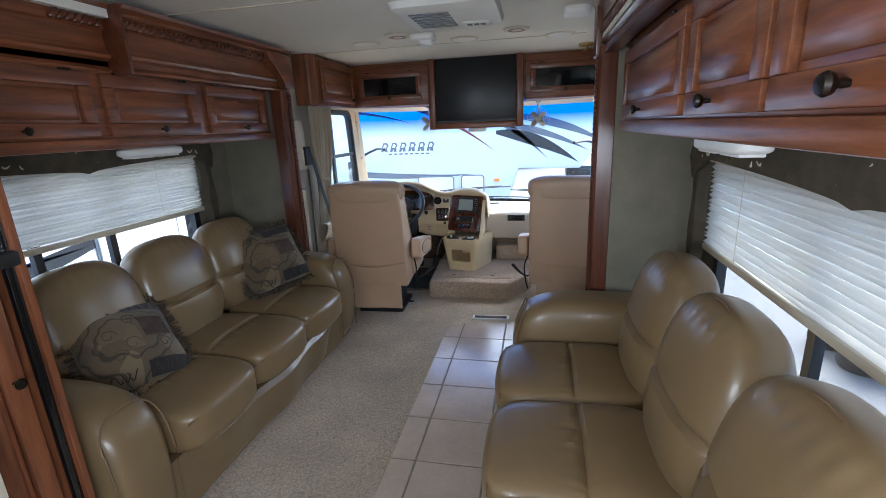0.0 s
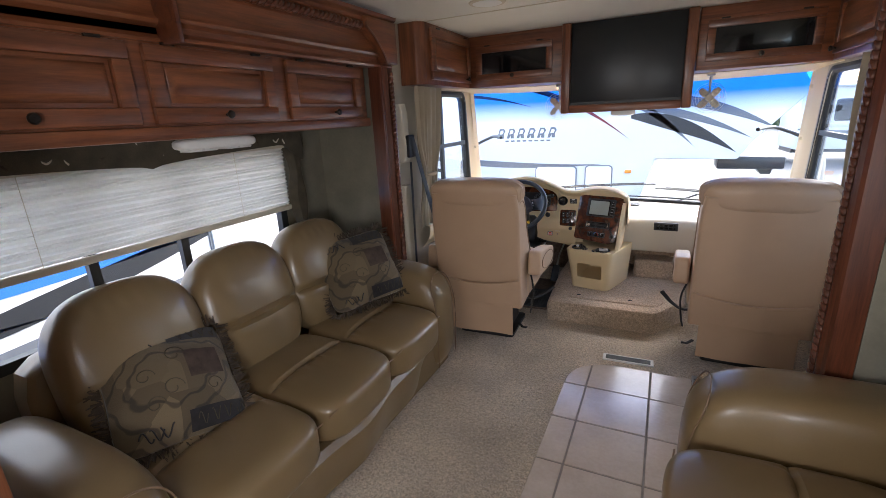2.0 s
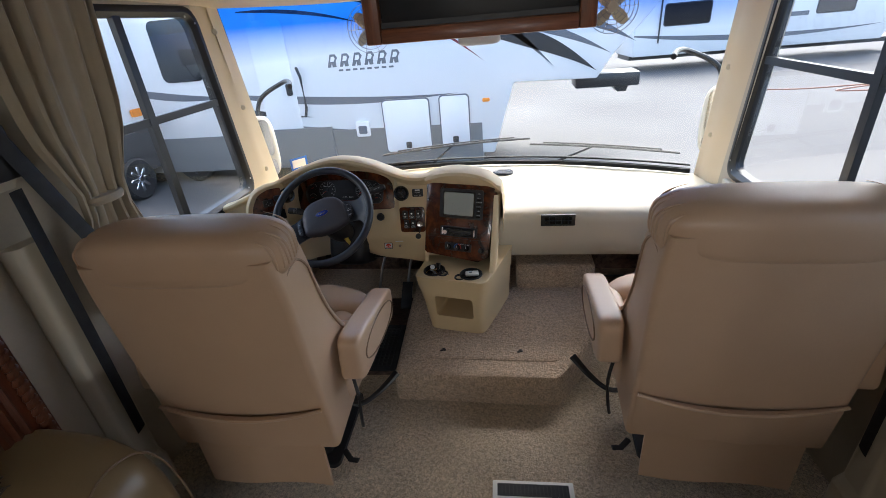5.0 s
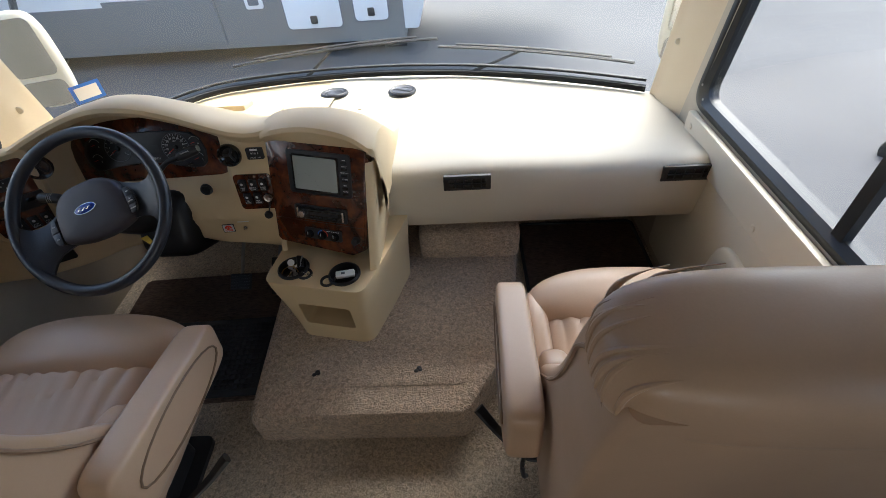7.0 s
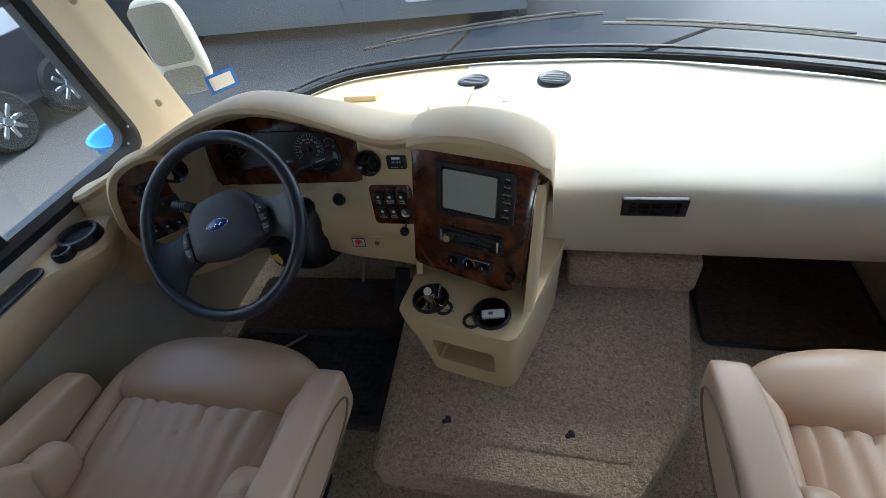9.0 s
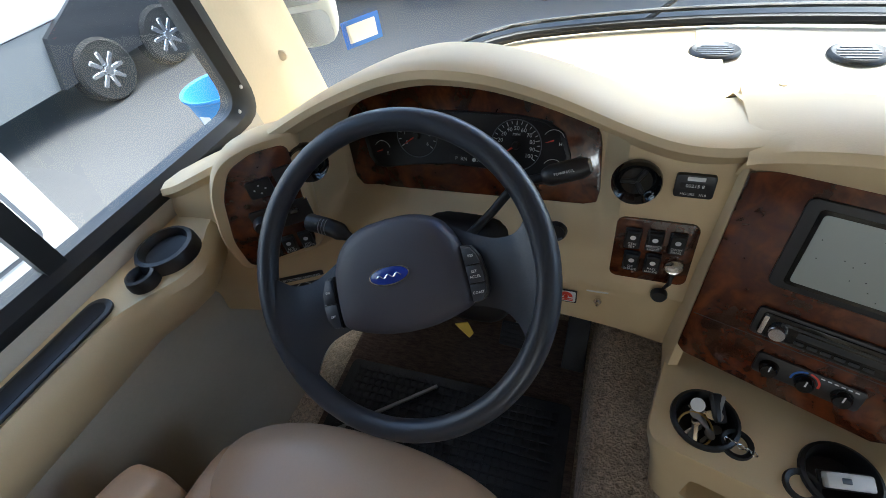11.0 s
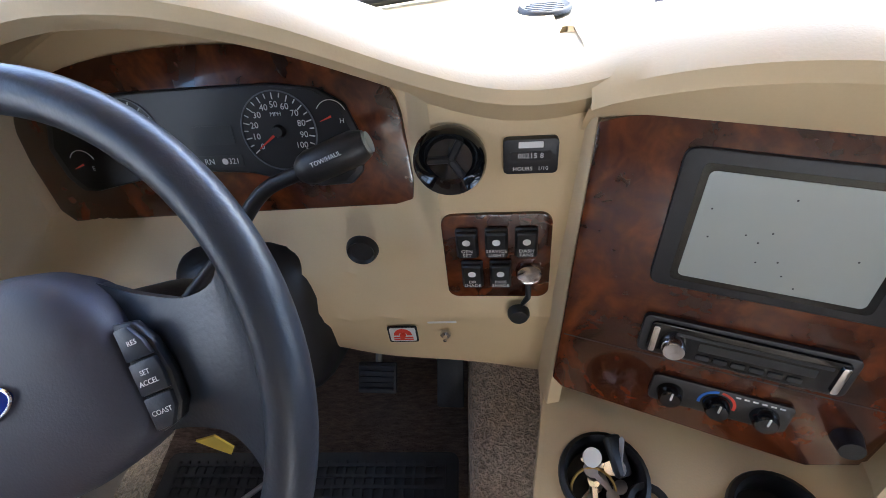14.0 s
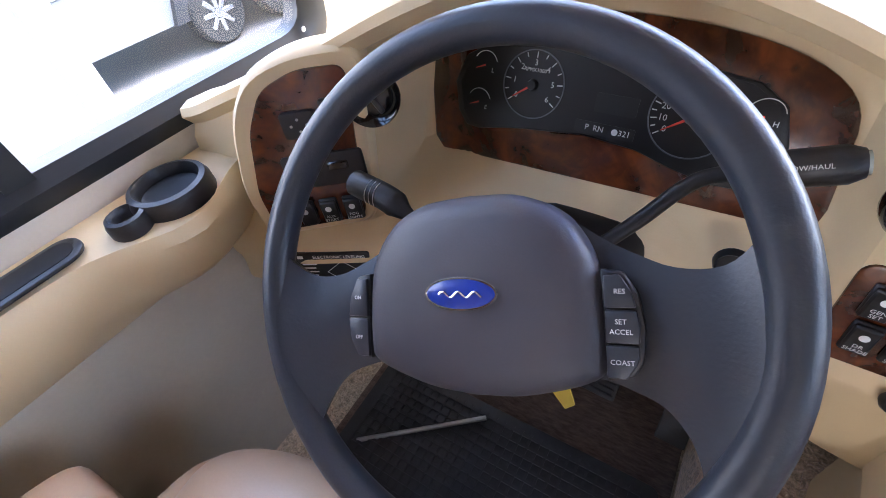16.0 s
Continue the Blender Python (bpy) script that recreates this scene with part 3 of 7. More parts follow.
# centre console: panel axes lean back and turn to the driver
PU = Vector((0.963, -0.27, 0))
PV = Vector((-0.02, 0.31, 0.95))
PW, PH = 0.335, 0.345
CP = fr((-0.402, 4.62, 0.71), PU, PV) @ pose(-.105, -.212, -.006)   # lower corner: x 0..PW, y 0..PH
CPM = CP @ Matrix.Diagonal((1, 1, .45, 1))


def cp(u, v, w=0.0):
    return CP @ Vector((u, v, w))


rows = []
for i in range(25):
    s = i / 24
    u = -0.012 + s * (PW + 0.03)
    arch = 0.020 + 0.038 * math.sin(math.pi * min(max(s, 0), 1)) ** 0.8 - 0.02 * max(0, (s - .75) / .25) ** 2
    p = cp(u, PH + 0.004, 0)
    lipz = p.z + arch
    prof = [(p.x, p.y + .03, p.z - .07), (p.x, p.y + .012, p.z - .03), (p.x, p.y - .014, p.z + .004), (p.x, p.y - .02, lipz - .018), (p.x, p.y - .012, lipz - .006), (p.x, p.y + .01, lipz), (p.x, p.y + .06, lipz + .004)]
    for k, (dy, f) in enumerate(((.13, .96), (.22, .80), (.31, .52), (.40, .24), (.50, .06), (.62, 0))):
        prof.append((p.x, p.y + dy, .625 + (lipz - .625) * f))
    rows.append(prof)
end = rows[-1]
for dx, dz in ((.006, .004), (.011, .018), (.014, .045), (.015, .09), (.015, .22)):
    rows.append([(x + dx, y + .3 * dx, max(z - dz, min(z, .60))) for x, y, z in end])
part("console_hood", sheet(rows), M_dash, dash, "rounded cream hood over the centre console")
# side of the console towards the passenger, down to the carpet
rows = []
for k in range(13):
    z = 0.43 + (0.815 - 0.43) * k / 12
    top = cp(PW + .018, (z - .505) / .956)
    f = 0.0
    x0, y0 = top.x - .075 * f, top.y - .02 - .05 * f
    row = []
    for dx, dy in ((-.02, -.004), (-.004, 0), (.003, .008), (.008, .03), (.011, .06), (.013, .10), (.014, .16), (.0145, .24), (.015, .34)):
        far = y0 + .012 + dy - cp(PW, PH).y
        cap = .60 + (.80 - .60) * lerp_table(far, [(.1, 1), (.15, .92), (.22, .74), (.31, .46), (.4, .2)])
        row.append((x0 + dx, y0 + .012 + dy, min(z, cap)))
    rows.append(row)
part("console_side", sheet(rows), M_dash, dash)
rows = []
for k in range(13):
    z = 0.43 + (0.83 - 0.43) * k / 12
    top = cp(-0.004, (z - .505) / .956)
    f = 0.0
    rows.append([(top.x + .02, top.y + .008, z), (top.x + .004, top.y + .004, z), (top.x, top.y + .012, z), (top.x, top.y + .22, z)])
part("console_flank", sheet(rows), M_dash, dash)
# foot of the console: a tapering rounded body with an open bin and two cup wells
def rpoly(points, r, n=5):
    """Outline with rounded corners."""
    out, q = [], [Vector(p) for p in points]
    for i, p in enumerate(q):
        a, c = q[i - 1], q[(i + 1) % len(q)]
        p0, p1 = p + (a - p).normalized() * r, p + (c - p).normalized() * r
        for k in range(n + 1):
            t = k / n
            out.append((1 - t) ** 2 * p0 + 2 * t * (1 - t) * p + t * t * p1)
    return out


def loft(levels):
    """A closed body through (z, outline) levels, capped."""
    bm = sheet([[(p[0], p[1], z) for p in o] for z, o in levels], True)
    bm.verts.ensure_lookup_table()
    n = len(levels[0][1])
    bm.faces.new([bm.verts[i] for i in range(n)])
    bm.faces.new([bm.verts[len(bm.verts) - n + i] for i in range(n)])
    bmesh.ops.recalc_face_normals(bm, faces=bm.faces)
    return bm


def carve(ob, *cutters):
    """Cuts closed bodies out of a part."""
    for c in cutters:
        me = bpy.data.meshes.new("cutter")
        c.to_mesh(me)
        c.free()
        co = new("cutter", me)
        md = ob.modifiers.new("cut", "BOOLEAN")
        md.object, md.operation, md.solver = co, "DIFFERENCE", "EXACT"
        got = bpy.data.meshes.new_from_object(ob.evaluated_get(bpy.context.evaluated_depsgraph_get()))
        ob.modifiers.clear()
        bpy.data.objects.remove(co)
        ob.data = got
    return ob


foot_hi = [(-.552, 4.44), (-.215, 4.375), (-.155, 4.56), (-.09, 4.78), (-.50, 4.78)]
foot_lo = [(-.50, 4.455), (-.235, 4.405), (-.165, 4.60), (-.11, 4.78), (-.49, 4.78)]


def foot_at(f):
    return [tuple(Vector(a).lerp(Vector(b), f)) for a, b in zip(foot_lo, foot_hi)]


lv = [(z, rpoly(foot_at(f), r)) for z, f, r in ((.140, 0, .045), (.22, .2, .045), (.32, .5, .045), (.40, .85, .045), (.435, .98, .045), (.448, 1.0, .045), (.456, .985, .04), (.459, .95, .035))]
foot = part("console_foot", loft(lv), M_dash, dash, "cream console foot with an open storage bin")
carve(foot, xf(box(-.092, .092, -.1, .26, -.055, .06, .012), pose(-.365, 4.44, .30, 0, 0, -11)),
      xf(lathe([(0, -.06), (.046, -.06), (.050, .05), (0, .05)], 24), pose(-.462, 4.498, .45)),
      xf(lathe([(0, -.06), (.046, -.06), (.050, .05), (0, .05)], 24), pose(-.285, 4.462, .45)))

# burl panels
arch_top = [(PW * i / 14, PH - .012 + .024 * math.sin(math.pi * i / 14) ** .8) for i in range(14, -1, -1)]
part("burl_panel", slab([(.012, .004), (PW - .06, -.012), (PW - .02, .01)] + arch_top + [(0, .015)], CP, -.004, .006, .002), M_burl, dash, "glossy walnut burl centre panel")
part("burl_edge", slab([(PW - .05, -.008), (PW - .014, .014), (PW + .006, PH - .03), (PW - .02, PH - .02)], CP, -.03, .003, .003), M_burl, dash)
part("panel_joint", slab([(.004, .0885), (PW - .012, .0885), (PW - .012, .090), (.004, .090)], CP, .006, .0063), M_black, dash)
monitor = part("monitor", slab(rounded(.073, .287, .185, .322, .010), CPM, .010, .026, .004), M_black, dash, "black rear-view monitor with a pale grey screen")
part("screen", slab(rounded(.095, .241, .200, .3045, .005), CPM, .0262, .0285), M_screen, monitor, "pale grey switched-off screen")
part("bezel", slab(rounded(.089, .248, .194, .3105, .006), CPM, .024, .0272), M_gloss, monitor)
for i in range(6):
    part("button", slab(rounded(.258, .276, .196 + .0195 * i, .2025 + .0195 * i, .002), CPM, .026, .033), M_gloss, monitor)
for i, w in enumerate(("POWER", "", "VOLUME", "CONTRAST", "BRIGHT", "")):
    if w:
        lettering(w, .0052, CPM @ pose(.267, .2075 + .0195 * i, .0265), M_ink, monitor)
    else:
        part("print_bar", slab(rounded(.262, .272, .2065 + .0195 * i, .2085 + .0195 * i, .001), CPM, .0262, .0267), M_ink, monitor)
for i in range(11):
    random.seed(40 + i)
    part("speck", slab(ellipse(.0009, .0009, 6, random.uniform(.10, .235), random.uniform(.205, .30)), CPM, .0285, .0288), M_black, monitor)
radio = part("car_radio", slab(rounded(.080, .265, .098, .146, .007), CPM, .010, .026, .004), M_black, dash, "black single-slot car radio with silver ends")
part("radio_face", slab(rounded(.088, .258, .103, .141, .005), CPM, .024, .034, .002), M_gloss, radio)
for u in (.090, .250):
    part("silver_end", slab(rounded(u, u + .006, .105, .138, .002), CPM, .033, .040, .001), M_chrome, radio)
part("volume_knob", xf(lathe([(0, .014), (.010, .014), (.0115, .011), (.012, 0)]), CP @ pose(.112, .118, .014)), M_chrome, radio, "round silver volume knob")
part("disc_slot", slab(rounded(.112, .245, .130, .134, .001), CPM, .034, .0352), M_black, radio)
part("radio_display", slab(rounded(.135, .235, .117, .127, .001), CPM, .034, .0346), M_black, radio)
for i in range(6):
    part("radio_button", slab(rounded(.135 + .016 * i, .147 + .016 * i, .107, .112, .001), CPM, .034, .037), M_black, radio)
clim = part("climate_control", slab(rounded(.106, .240, .030, .068, .006), CP, .004, .010, .002), M_black, dash, "black heater control with three round knobs")
for i, u in enumerate((.126, .172, .217)):
    part("knob", xf(lathe([(0, .014), (.010, .014), (.012, .010), (.0135, 0)], 18), CP @ pose(u, .047, .010)), M_gloss, clim)
    part("pointer", slab(rounded(u - .001, u + .001, .049, .059, .0005), CP, .0242, .025), M_ink, clim)


def arc_band(cx, cy, r, w, a0, a1, n=14):
    o = [(cx + r * math.cos(radians(a0 + (a1 - a0) * i / n)), cy + r * math.sin(radians(a0 + (a1 - a0) * i / n))) for i in range(n + 1)]
    q = [(cx + (r - w) * math.cos(radians(a0 + (a1 - a0) * i / n)), cy + (r - w) * math.sin(radians(a0 + (a1 - a0) * i / n))) for i in range(n + 1)]
    return o + q[::-1]


part("cold_band", slab(arc_band(.172, .047, .0185, .003, 95, 190), CP, .010, .0104), M_inkblue, clim)
part("hot_band", slab(arc_band(.172, .047, .0185, .003, -10, 85), CP, .010, .0104), M_inkred, clim)
for i in range(6):
    part("print_bar", slab(rounded(.186 + .008 * i, .191 + .008 * i, .0625, .0645, .0005), CP, .010, .0104), M_ink, clim)
part("side_knob", xf(lathe([(0, .02), (.011, .02), (.014, .0)], 16), CP @ pose(PW - .045, .045, .004)), M_black, dash)


def ringed_vent(m, parent, r=.037):
    """Round ball vent with three spokes."""
    v = part("round_vent", xf(lathe([(r * .62, .0), (r * .8, .009), (r * .93, .013), (r, .008), (r * 1.02, 0), (r * .9, -.012), (r * .6, -.02)], 32), m), M_gloss, parent, "gloss black round air vent")
    part("vent_well", xf(lathe([(0, -.012), (r * .66, -.006), (r * .66, -.03), (0, -.03)], 24), m), M_black, v)
    for a in (90, 210, 330):
        part("vane", xf(box(-.004, .004, 0, r * .66, -.008, .003, .002, 1), m @ pose(0, 0, 0, 0, 0, a)), M_black, v)
    return v


def on_face(x, z, lift=0.0):
    """Panel axes on the driver's fascia at x, z."""
    y = face_y(x, z)
    dx = (face_y(x + .02, z) - face_y(x - .02, z)) / .04
    m = fr((x, y, z), (1, dx, 0), (0, .16, 1))
    return m @ pose(0, 0, lift)


ringed_vent(on_face(-.630, .776, .006), dash)
ringed_vent(on_face(-1.185, .815, .01), dash)
hm = part("hour_meter", slab(rounded(-.027, .027, -.019, .019, .005), on_face(-.549, .776), -.002, .008, .002), M_black, dash, "black engine hour meter with white digits")
mm = on_face(-.549, .776, .0082)
part("digit_window", slab(rounded(-.02, .02, -.003, .006, .001), mm, 0, .0006), M_clus, hm)
lettering("00215 8", .0078, mm @ pose(0, .0015, .0008), M_ink, hm)
lettering("HOURS   1/10", .006, mm @ pose(0, -.013, .0003), M_ink, hm)
part("brand_bar", slab(rounded(-.012, .012, .010, .0165, .001), mm, 0, .0004), M_ink, hm)
sw = part("switch_plate", slab(rounded(-.063, .063, -.066, .062, .014), on_face(-.585, .645), -.002, .005, .002), M_burl, dash, "walnut burl switch plate with five rocker switches")
sm = on_face(-.585, .648, .005)


def rocker(m, words, parent, w=.013, h=.021):
    r = part("rocker_switch", xf(join(box(-w, w, -h, h, 0, .006, .002, 1), xf(box(-w * .9, w * .9, -h * .95, h * .95, .003, .010, .002, 1), pose(0, 0, 0, 7))), m), M_black, parent)
    top = m @ pose(0, 0, .0118, 5)
    part("icon", slab(ellipse(.0046, .0046, 16, 0, .007), top, 0, .0005), M_ink, r)
    for i, wd in enumerate(words.split("/")):
        lettering(wd, .0068, top @ pose(0, -.0065 - .0065 * i, .0003), M_ink, r)
    return r


for u, v, wd in ((-.034, .022, "GEN/SET"), (0.0, .022, "SERVICE/LIGHT"), (.034, .022, "DASH/FANS"), (-.03, -.026, "DR/SHADE"), (.004, -.026, "PASS/SHADE")):
    rocker(sm @ pose(u, v, 0), wd, sw)
part("socket_ring", xf(lathe([(.012, .006), (.0145, .007), (.016, .003), (.016, 0), (.012, 0)], 24), sm @ pose(.038, -.026, 0)), M_chrome, sw)
part("socket_well", xf(lathe([(0, .001), (.0125, .001), (.0125, 0), (0, 0)], 20), sm @ pose(.038, -.026, 0)), M_burl, sw)
part("socket_cap", xf(lathe([(0, .012), (.011, .011), (.014, .006), (.014, 0)], 20), on_face(-.559, .562, .014)), M_black, dash, "hanging black rubber socket cap")
part("cap_strap", tube([sm @ Vector((.038, -.044, .004)), sm @ Vector((.037, -.058, .012)), on_face(-.555, .575, .014).translation], .004, 6, .5), M_black, dash)
part("small_gauge", xf(lathe([(.014, .006), (.017, .010), (.019, .006), (.020, 0), (.014, 0)], 28), on_face(-.747, .662)), M_black, dash, "small round black gauge with a grey window")
part("gauge_face", xf(lathe([(0, .005), (.0145, .005), (.0145, 0), (0, 0)], 24), on_face(-.747, .662)), M_gloss, dash)
part("gauge_window", slab(rounded(-.008, .008, -.0035, .0045, .001), on_face(-.747, .662, .0052), 0, .0004), M_screen, dash)
red = part("warning_label", slab(rounded(-.021, .021, -.016, .016, .003), on_face(-.719, .513), .006, .0075), M_black, dash, "red and white warning sticker with a round button")
rm = on_face(-.719, .513, .0076)
part("label_face", slab(rounded(-.0185, .0185, -.0135, .0135, .003), rm, 0, .0004), M_ink, red)
part("red_arch", slab(arc_band(0, -.001, .0130, .007, 0, 180), rm, .0005, .0009), M_inkred, red)
part("red_button", xf(lathe([(0, .006), (.0035, .006), (.0045, 0)], 14), rm), M_inkred, red)
for k in range(2):
    part("print_bar", slab(rounded(-.014, .014, -.007 - .004 * k, -.0045 - .004 * k, .0004), rm, .0005, .0009), M_inkred, red)
part("toggle", xf(join(lathe([(.0045, .004), (.0075, .004), (.008, 0)], 6), lathe([(0, .014), (.003, .013), (.0035, .003)], 10)), on_face(-.659, .512, .006)), M_chrome, dash, "small chrome toggle switch")
part("brand_bar", slab(rounded(-.02, .02, -.002, .002, .001), on_face(-.662, .535, .006), 0, .0004), M_white, dash)

# instrument panel
IM = fr((-.92, 4.779, .775), (1, 0, 0), (0, .4, 1))
top_arc = [(-.028 + .258 * math.cos(radians(a)), -.02 + .118 * math.sin(radians(a)) ** .6) for a in range(6, 175, 6)]
part("instrument_panel", slab([(-.284, -.03), (-.272, -.098), (-.255, -.115), (.21, -.101), (.232, -.095), (.236, -.07)] + top_arc, IM, -.012, .0, .003), M_burl, dash, "walnut burl instrument surround")
CL = IM @ pose(0, 0, .0005)
cl_out = [(-.240, -.01), (-.230, -.05), (-.215, -.068), (-.195, -.070), (-.13, -.058), (-.04, -.048), (.03, -.052), (.075, -.064), (.12, -.072), (.16, -.070), (.176, -.055), (.180, -.015), (.165, .025), (.135, .044), (.08, .052), (-.03, .053), (-.13, .052), (-.19, .046), (-.225, .028)]
clus = part("instrument_unit", slab(cl_out, CL, -.002, .006, .003), M_black, dash, "black instrument cluster with white dials and red needles")
part("cluster_face", slab([(a * .955, b * .94) for a, b in cl_out], CL, .006, .0068), M_clus, clus)


def dial(cx, cy, r, numbers, a0, a1, unit, needle):
    d = part("dial", slab(arc_band(cx, cy, r, .0015, 0, 360, 40), CL, .007, .0085), M_stripe, clus)
    n = len(numbers)
    for i in range(2 * n - 1):
        a = radians(a0 + (a1 - a0) * i / (2 * n - 2))
        m = CL @ pose(cx + (r - .006) * math.cos(a), cy + (r - .006) * math.sin(a), .0071, 0, 0, math.degrees(a))
        part("tick", slab(rounded(-.0045 if i % 2 == 0 else -.0025, .003, -.0007, .0007, .0003), m, 0, .0004), M_ink, d)
    for i, s in enumerate(numbers):
        a = radians(a0 + (a1 - a0) * i / (n - 1))
        lettering(s, .0105, CL @ pose(cx + (r - .0165) * math.cos(a), cy + (r - .0165) * math.sin(a), .0072), M_ink, d)
    lettering(unit, .007, CL @ pose(cx, cy + r * .42, .0072), M_ink, d)
    a = math.degrees(math.atan2(needle[1], needle[0]))
    part("needle", slab([(0, -.0018), (r * .72, -.0006), (r * .72, .0006), (0, .0018)], CL @ pose(cx, cy, .0085, 0, 0, a), 0, .0012), M_inkred, d)
    part("hub", xf(lathe([(0, .006), (.006, .006), (.008, 0)], 18), CL @ pose(cx, cy, .0072)), M_black, d)


dial(-.117, .003, .044, ["0", "1", "2", "3", "4", "5", "6"], 215, -35, "RPMX1000", (-.8, -.55))
dial(.081, -.002, .047, ["0", "10", "20", "30", "40", "50", "60", "70", "80", "90", "100"], 215, -35, "MPH", (-.8, -.55))
for cx, cy, s in ((-.192, .018, "L"), (-.196, -.032, "E"), (.148, .012, "H"), (.150, -.04, "C")):
    part("small_arc", slab(arc_band(cx, cy, .019, .001, 20, 150, 10), CL, .007, .0076), M_ink, clus)
    part("needle", slab([(0, -.0012), (.015, -.0004), (.015, .0004), (0, .0012)], CL @ pose(cx, cy, .0075, 0, 0, 200), 0, .001), M_inkred, clus)
    if s:
        lettering(s, .008, CL @ pose(cx + .012, cy - .006, .0072), M_ink, clus)
gear = part("gear_window", slab(rounded(-.050, .026, -.043, -.028, .002), CL, .007, .0076), M_black, clus)
lettering("P  RN", .010, CL @ pose(-.024, -.0355, .0078), M_ink, gear)
lettering("321", .010, CL @ pose(.014, -.0355, .0078), M_ink, gear)
part("print_dot", slab(ellipse(.004, .004, 14, .002, -.0355), CL, .0076, .008), M_ink, gear)
part("odometer", slab(rounded(-.03, .022, -.015, .008, .002), CL, .007, .0076), M_black, clus)
part("trip_stem", xf(lathe([(0, .03), (.0035, .03), (.0035, .005), (.006, 0)], 12), CL @ pose(.122, -.058, .007)), M_black, clus)

# switch pod beside the side window
PM = fr((-1.262, 4.555, .745), (.80, .60, 0), (0, .12, 1))
ear = [rpoly([(x * k + .0, y * k + .005) for x, y in ((-.10, -.125), (.07, -.118), (.105, .132), (.02, .132), (-.045, .112), (-.082, .06), (-.108, -.04))], .03) for k in (1.0, 1.03, 1.0, .96)]
part("pod_surround", xf(loft(list(zip((-.05, -.012, .008, .013), ear))), PM), M_dash, dash, "rounded cream surround of the switch pod")
pod = part("switch_pod", slab(rpoly([(-.082, -.108), (.056, -.100), (.082, .118), (.02, .119), (-.03, .100), (-.062, .05), (-.086, -.04)], .018), PM, .006, .017, .003), M_burl, dash, "walnut burl switch pod with light switches")
mirror_sw = part("mirror_switch", slab(rounded(-.022, .022, -.017, .017, .004), PM @ pose(.008, .055, .017), 0, .008, .002), M_black, pod)
for k in range(4):
    part("arrow", slab(ellipse(.002, .002, 6, .010 * math.cos(k * 1.571), .008 * math.sin(k * 1.571)), PM @ pose(.008, .055, .025), 0, .0005), M_ink, mirror_sw)
part("dimmer", slab(rounded(-.016, .016, -.013, .013, .003), PM @ pose(.055, .07, .017), 0, .007, .002), M_black, pod)
hl = part("headlight_switch", slab(rounded(-.055, .055, -.024, .024, .005), PM @ pose(.02, -.012, .017), 0, .006, .002), M_black, pod)
part("headlight_knob", xf(lathe([(0, .018), (.013, .017), (.017, .008), (.018, 0)], 20), PM @ pose(-.018, -.016, .023)), M_black, hl)
part("thumb_wheel", xf(box(-.014, .014, -.006, .006, 0, .006, .002, 1), PM @ pose(.04, -.006, .022)), M_gloss, hl)
for u, wd in ((-.026, ""), (.008, "AUX/START"), (.042, "FOG/LIGHTS")):
    rocker(PM @ pose(u, -.078, .017), wd, pod, .013, .02)
lev = part("leveling_panel", slab(rounded(-.065, .065, -.035, .035, .004), on_face(-1.275, .535), .0, .009, .002), M_black, dash, "black levelling control panel with a diamond of lights")
lm = on_face(-1.275, .535, .0092)
lettering("ELECTRONIC LEVELING", .0085, lm @ pose(.012, .026, 0), M_ink, lev)
part("brand_bar", slab(rounded(-.060, -.050, .023, .029, .001), lm, 0, .0004), M_ink, lev)
dm = [(.015, .017), (.045, -.006), (.015, -.029), (-.015, -.006)]
for i in range(4):
    a, b = Vector((*dm[i], 0)), Vector((*dm[(i + 1) % 4], 0))
    part("diamond_line", xf(tube([a, b], .0006, 4), lm), M_ink, lev)
for k in range(5):
    part("print_bar", slab(rounded(-.055, -.030 - .003 * (k % 2), .010 - .008 * k, .0125 - .008 * k, .0005), lm, 0, .0004), M_ink, lev)


def slat_vent(m, parent, w=.082, h=.030):
    v = part("dash_vent", slab(rounded(-w, w, -h, h, .004), m, -.006, .006, .002), M_black, parent, "black rectangular dash vent with fins")
    part("vent_well", slab(rounded(-w * .78, w * .78, -h * .62, h * .62, .003), m, .006, .0066), M_gloss, v)
    for i in range(4):
        part("fin", xf(box(-.0016, .0016, -h * .6, h * .6, .004, .011), m @ pose(-w * .55 + i * w * .37, 0, 0, 0, 25, 0)), M_black, v)
    part("cross_bar", slab(rounded(-w * .78, w * .78, -.002, .002, .001), m, .007, .011), M_black, v)


for x in (.125, .868):
    slat_vent(fr((x, 4.750, .598), (1, 0, 0), (0, -.06, 1)), dash)
for x, z in ((-.475, .615), (-.155, .6095)):
    m = pose(x, 5.50, z, -6 if x < -.4 else -2, 0, 0)
    v = part("defrost_vent", xf(lathe([(.045, .004), (.058, .010), (.064, .006), (.066, 0), (.045, -.004)], 32), m), M_black, dash, "round black defroster vent")
    part("vent_well", xf(lathe([(0, .002), (.048, .002), (.048, 0), (0, 0)], 24), m), M_gloss, v)
    for k in range(5):
        y = -.032 + .016 * k
        hw = math.sqrt(.046 ** 2 - y ** 2)
        part("fin", xf(box(-hw, hw, y - .0035, y + .0035, .001, .0065, .001, 1), m), M_stripe, v)
part("dash_plate", slab(rounded(-.07, .07, -.05, .05, .006), pose(-.90, 5.36, .653, -11.5, 0, 0), -.03, .003, .002), M_dash, dash)
for x, y, z in ((-.95, 5.40, .646), (-.85, 5.40, .646), (-.33, 5.33, .6135)):
    part("dash_screw", xf(lathe([(0, .004), (.008, .003), (.010, 0)], 14), pose(x, y, z)), M_dash, dash)

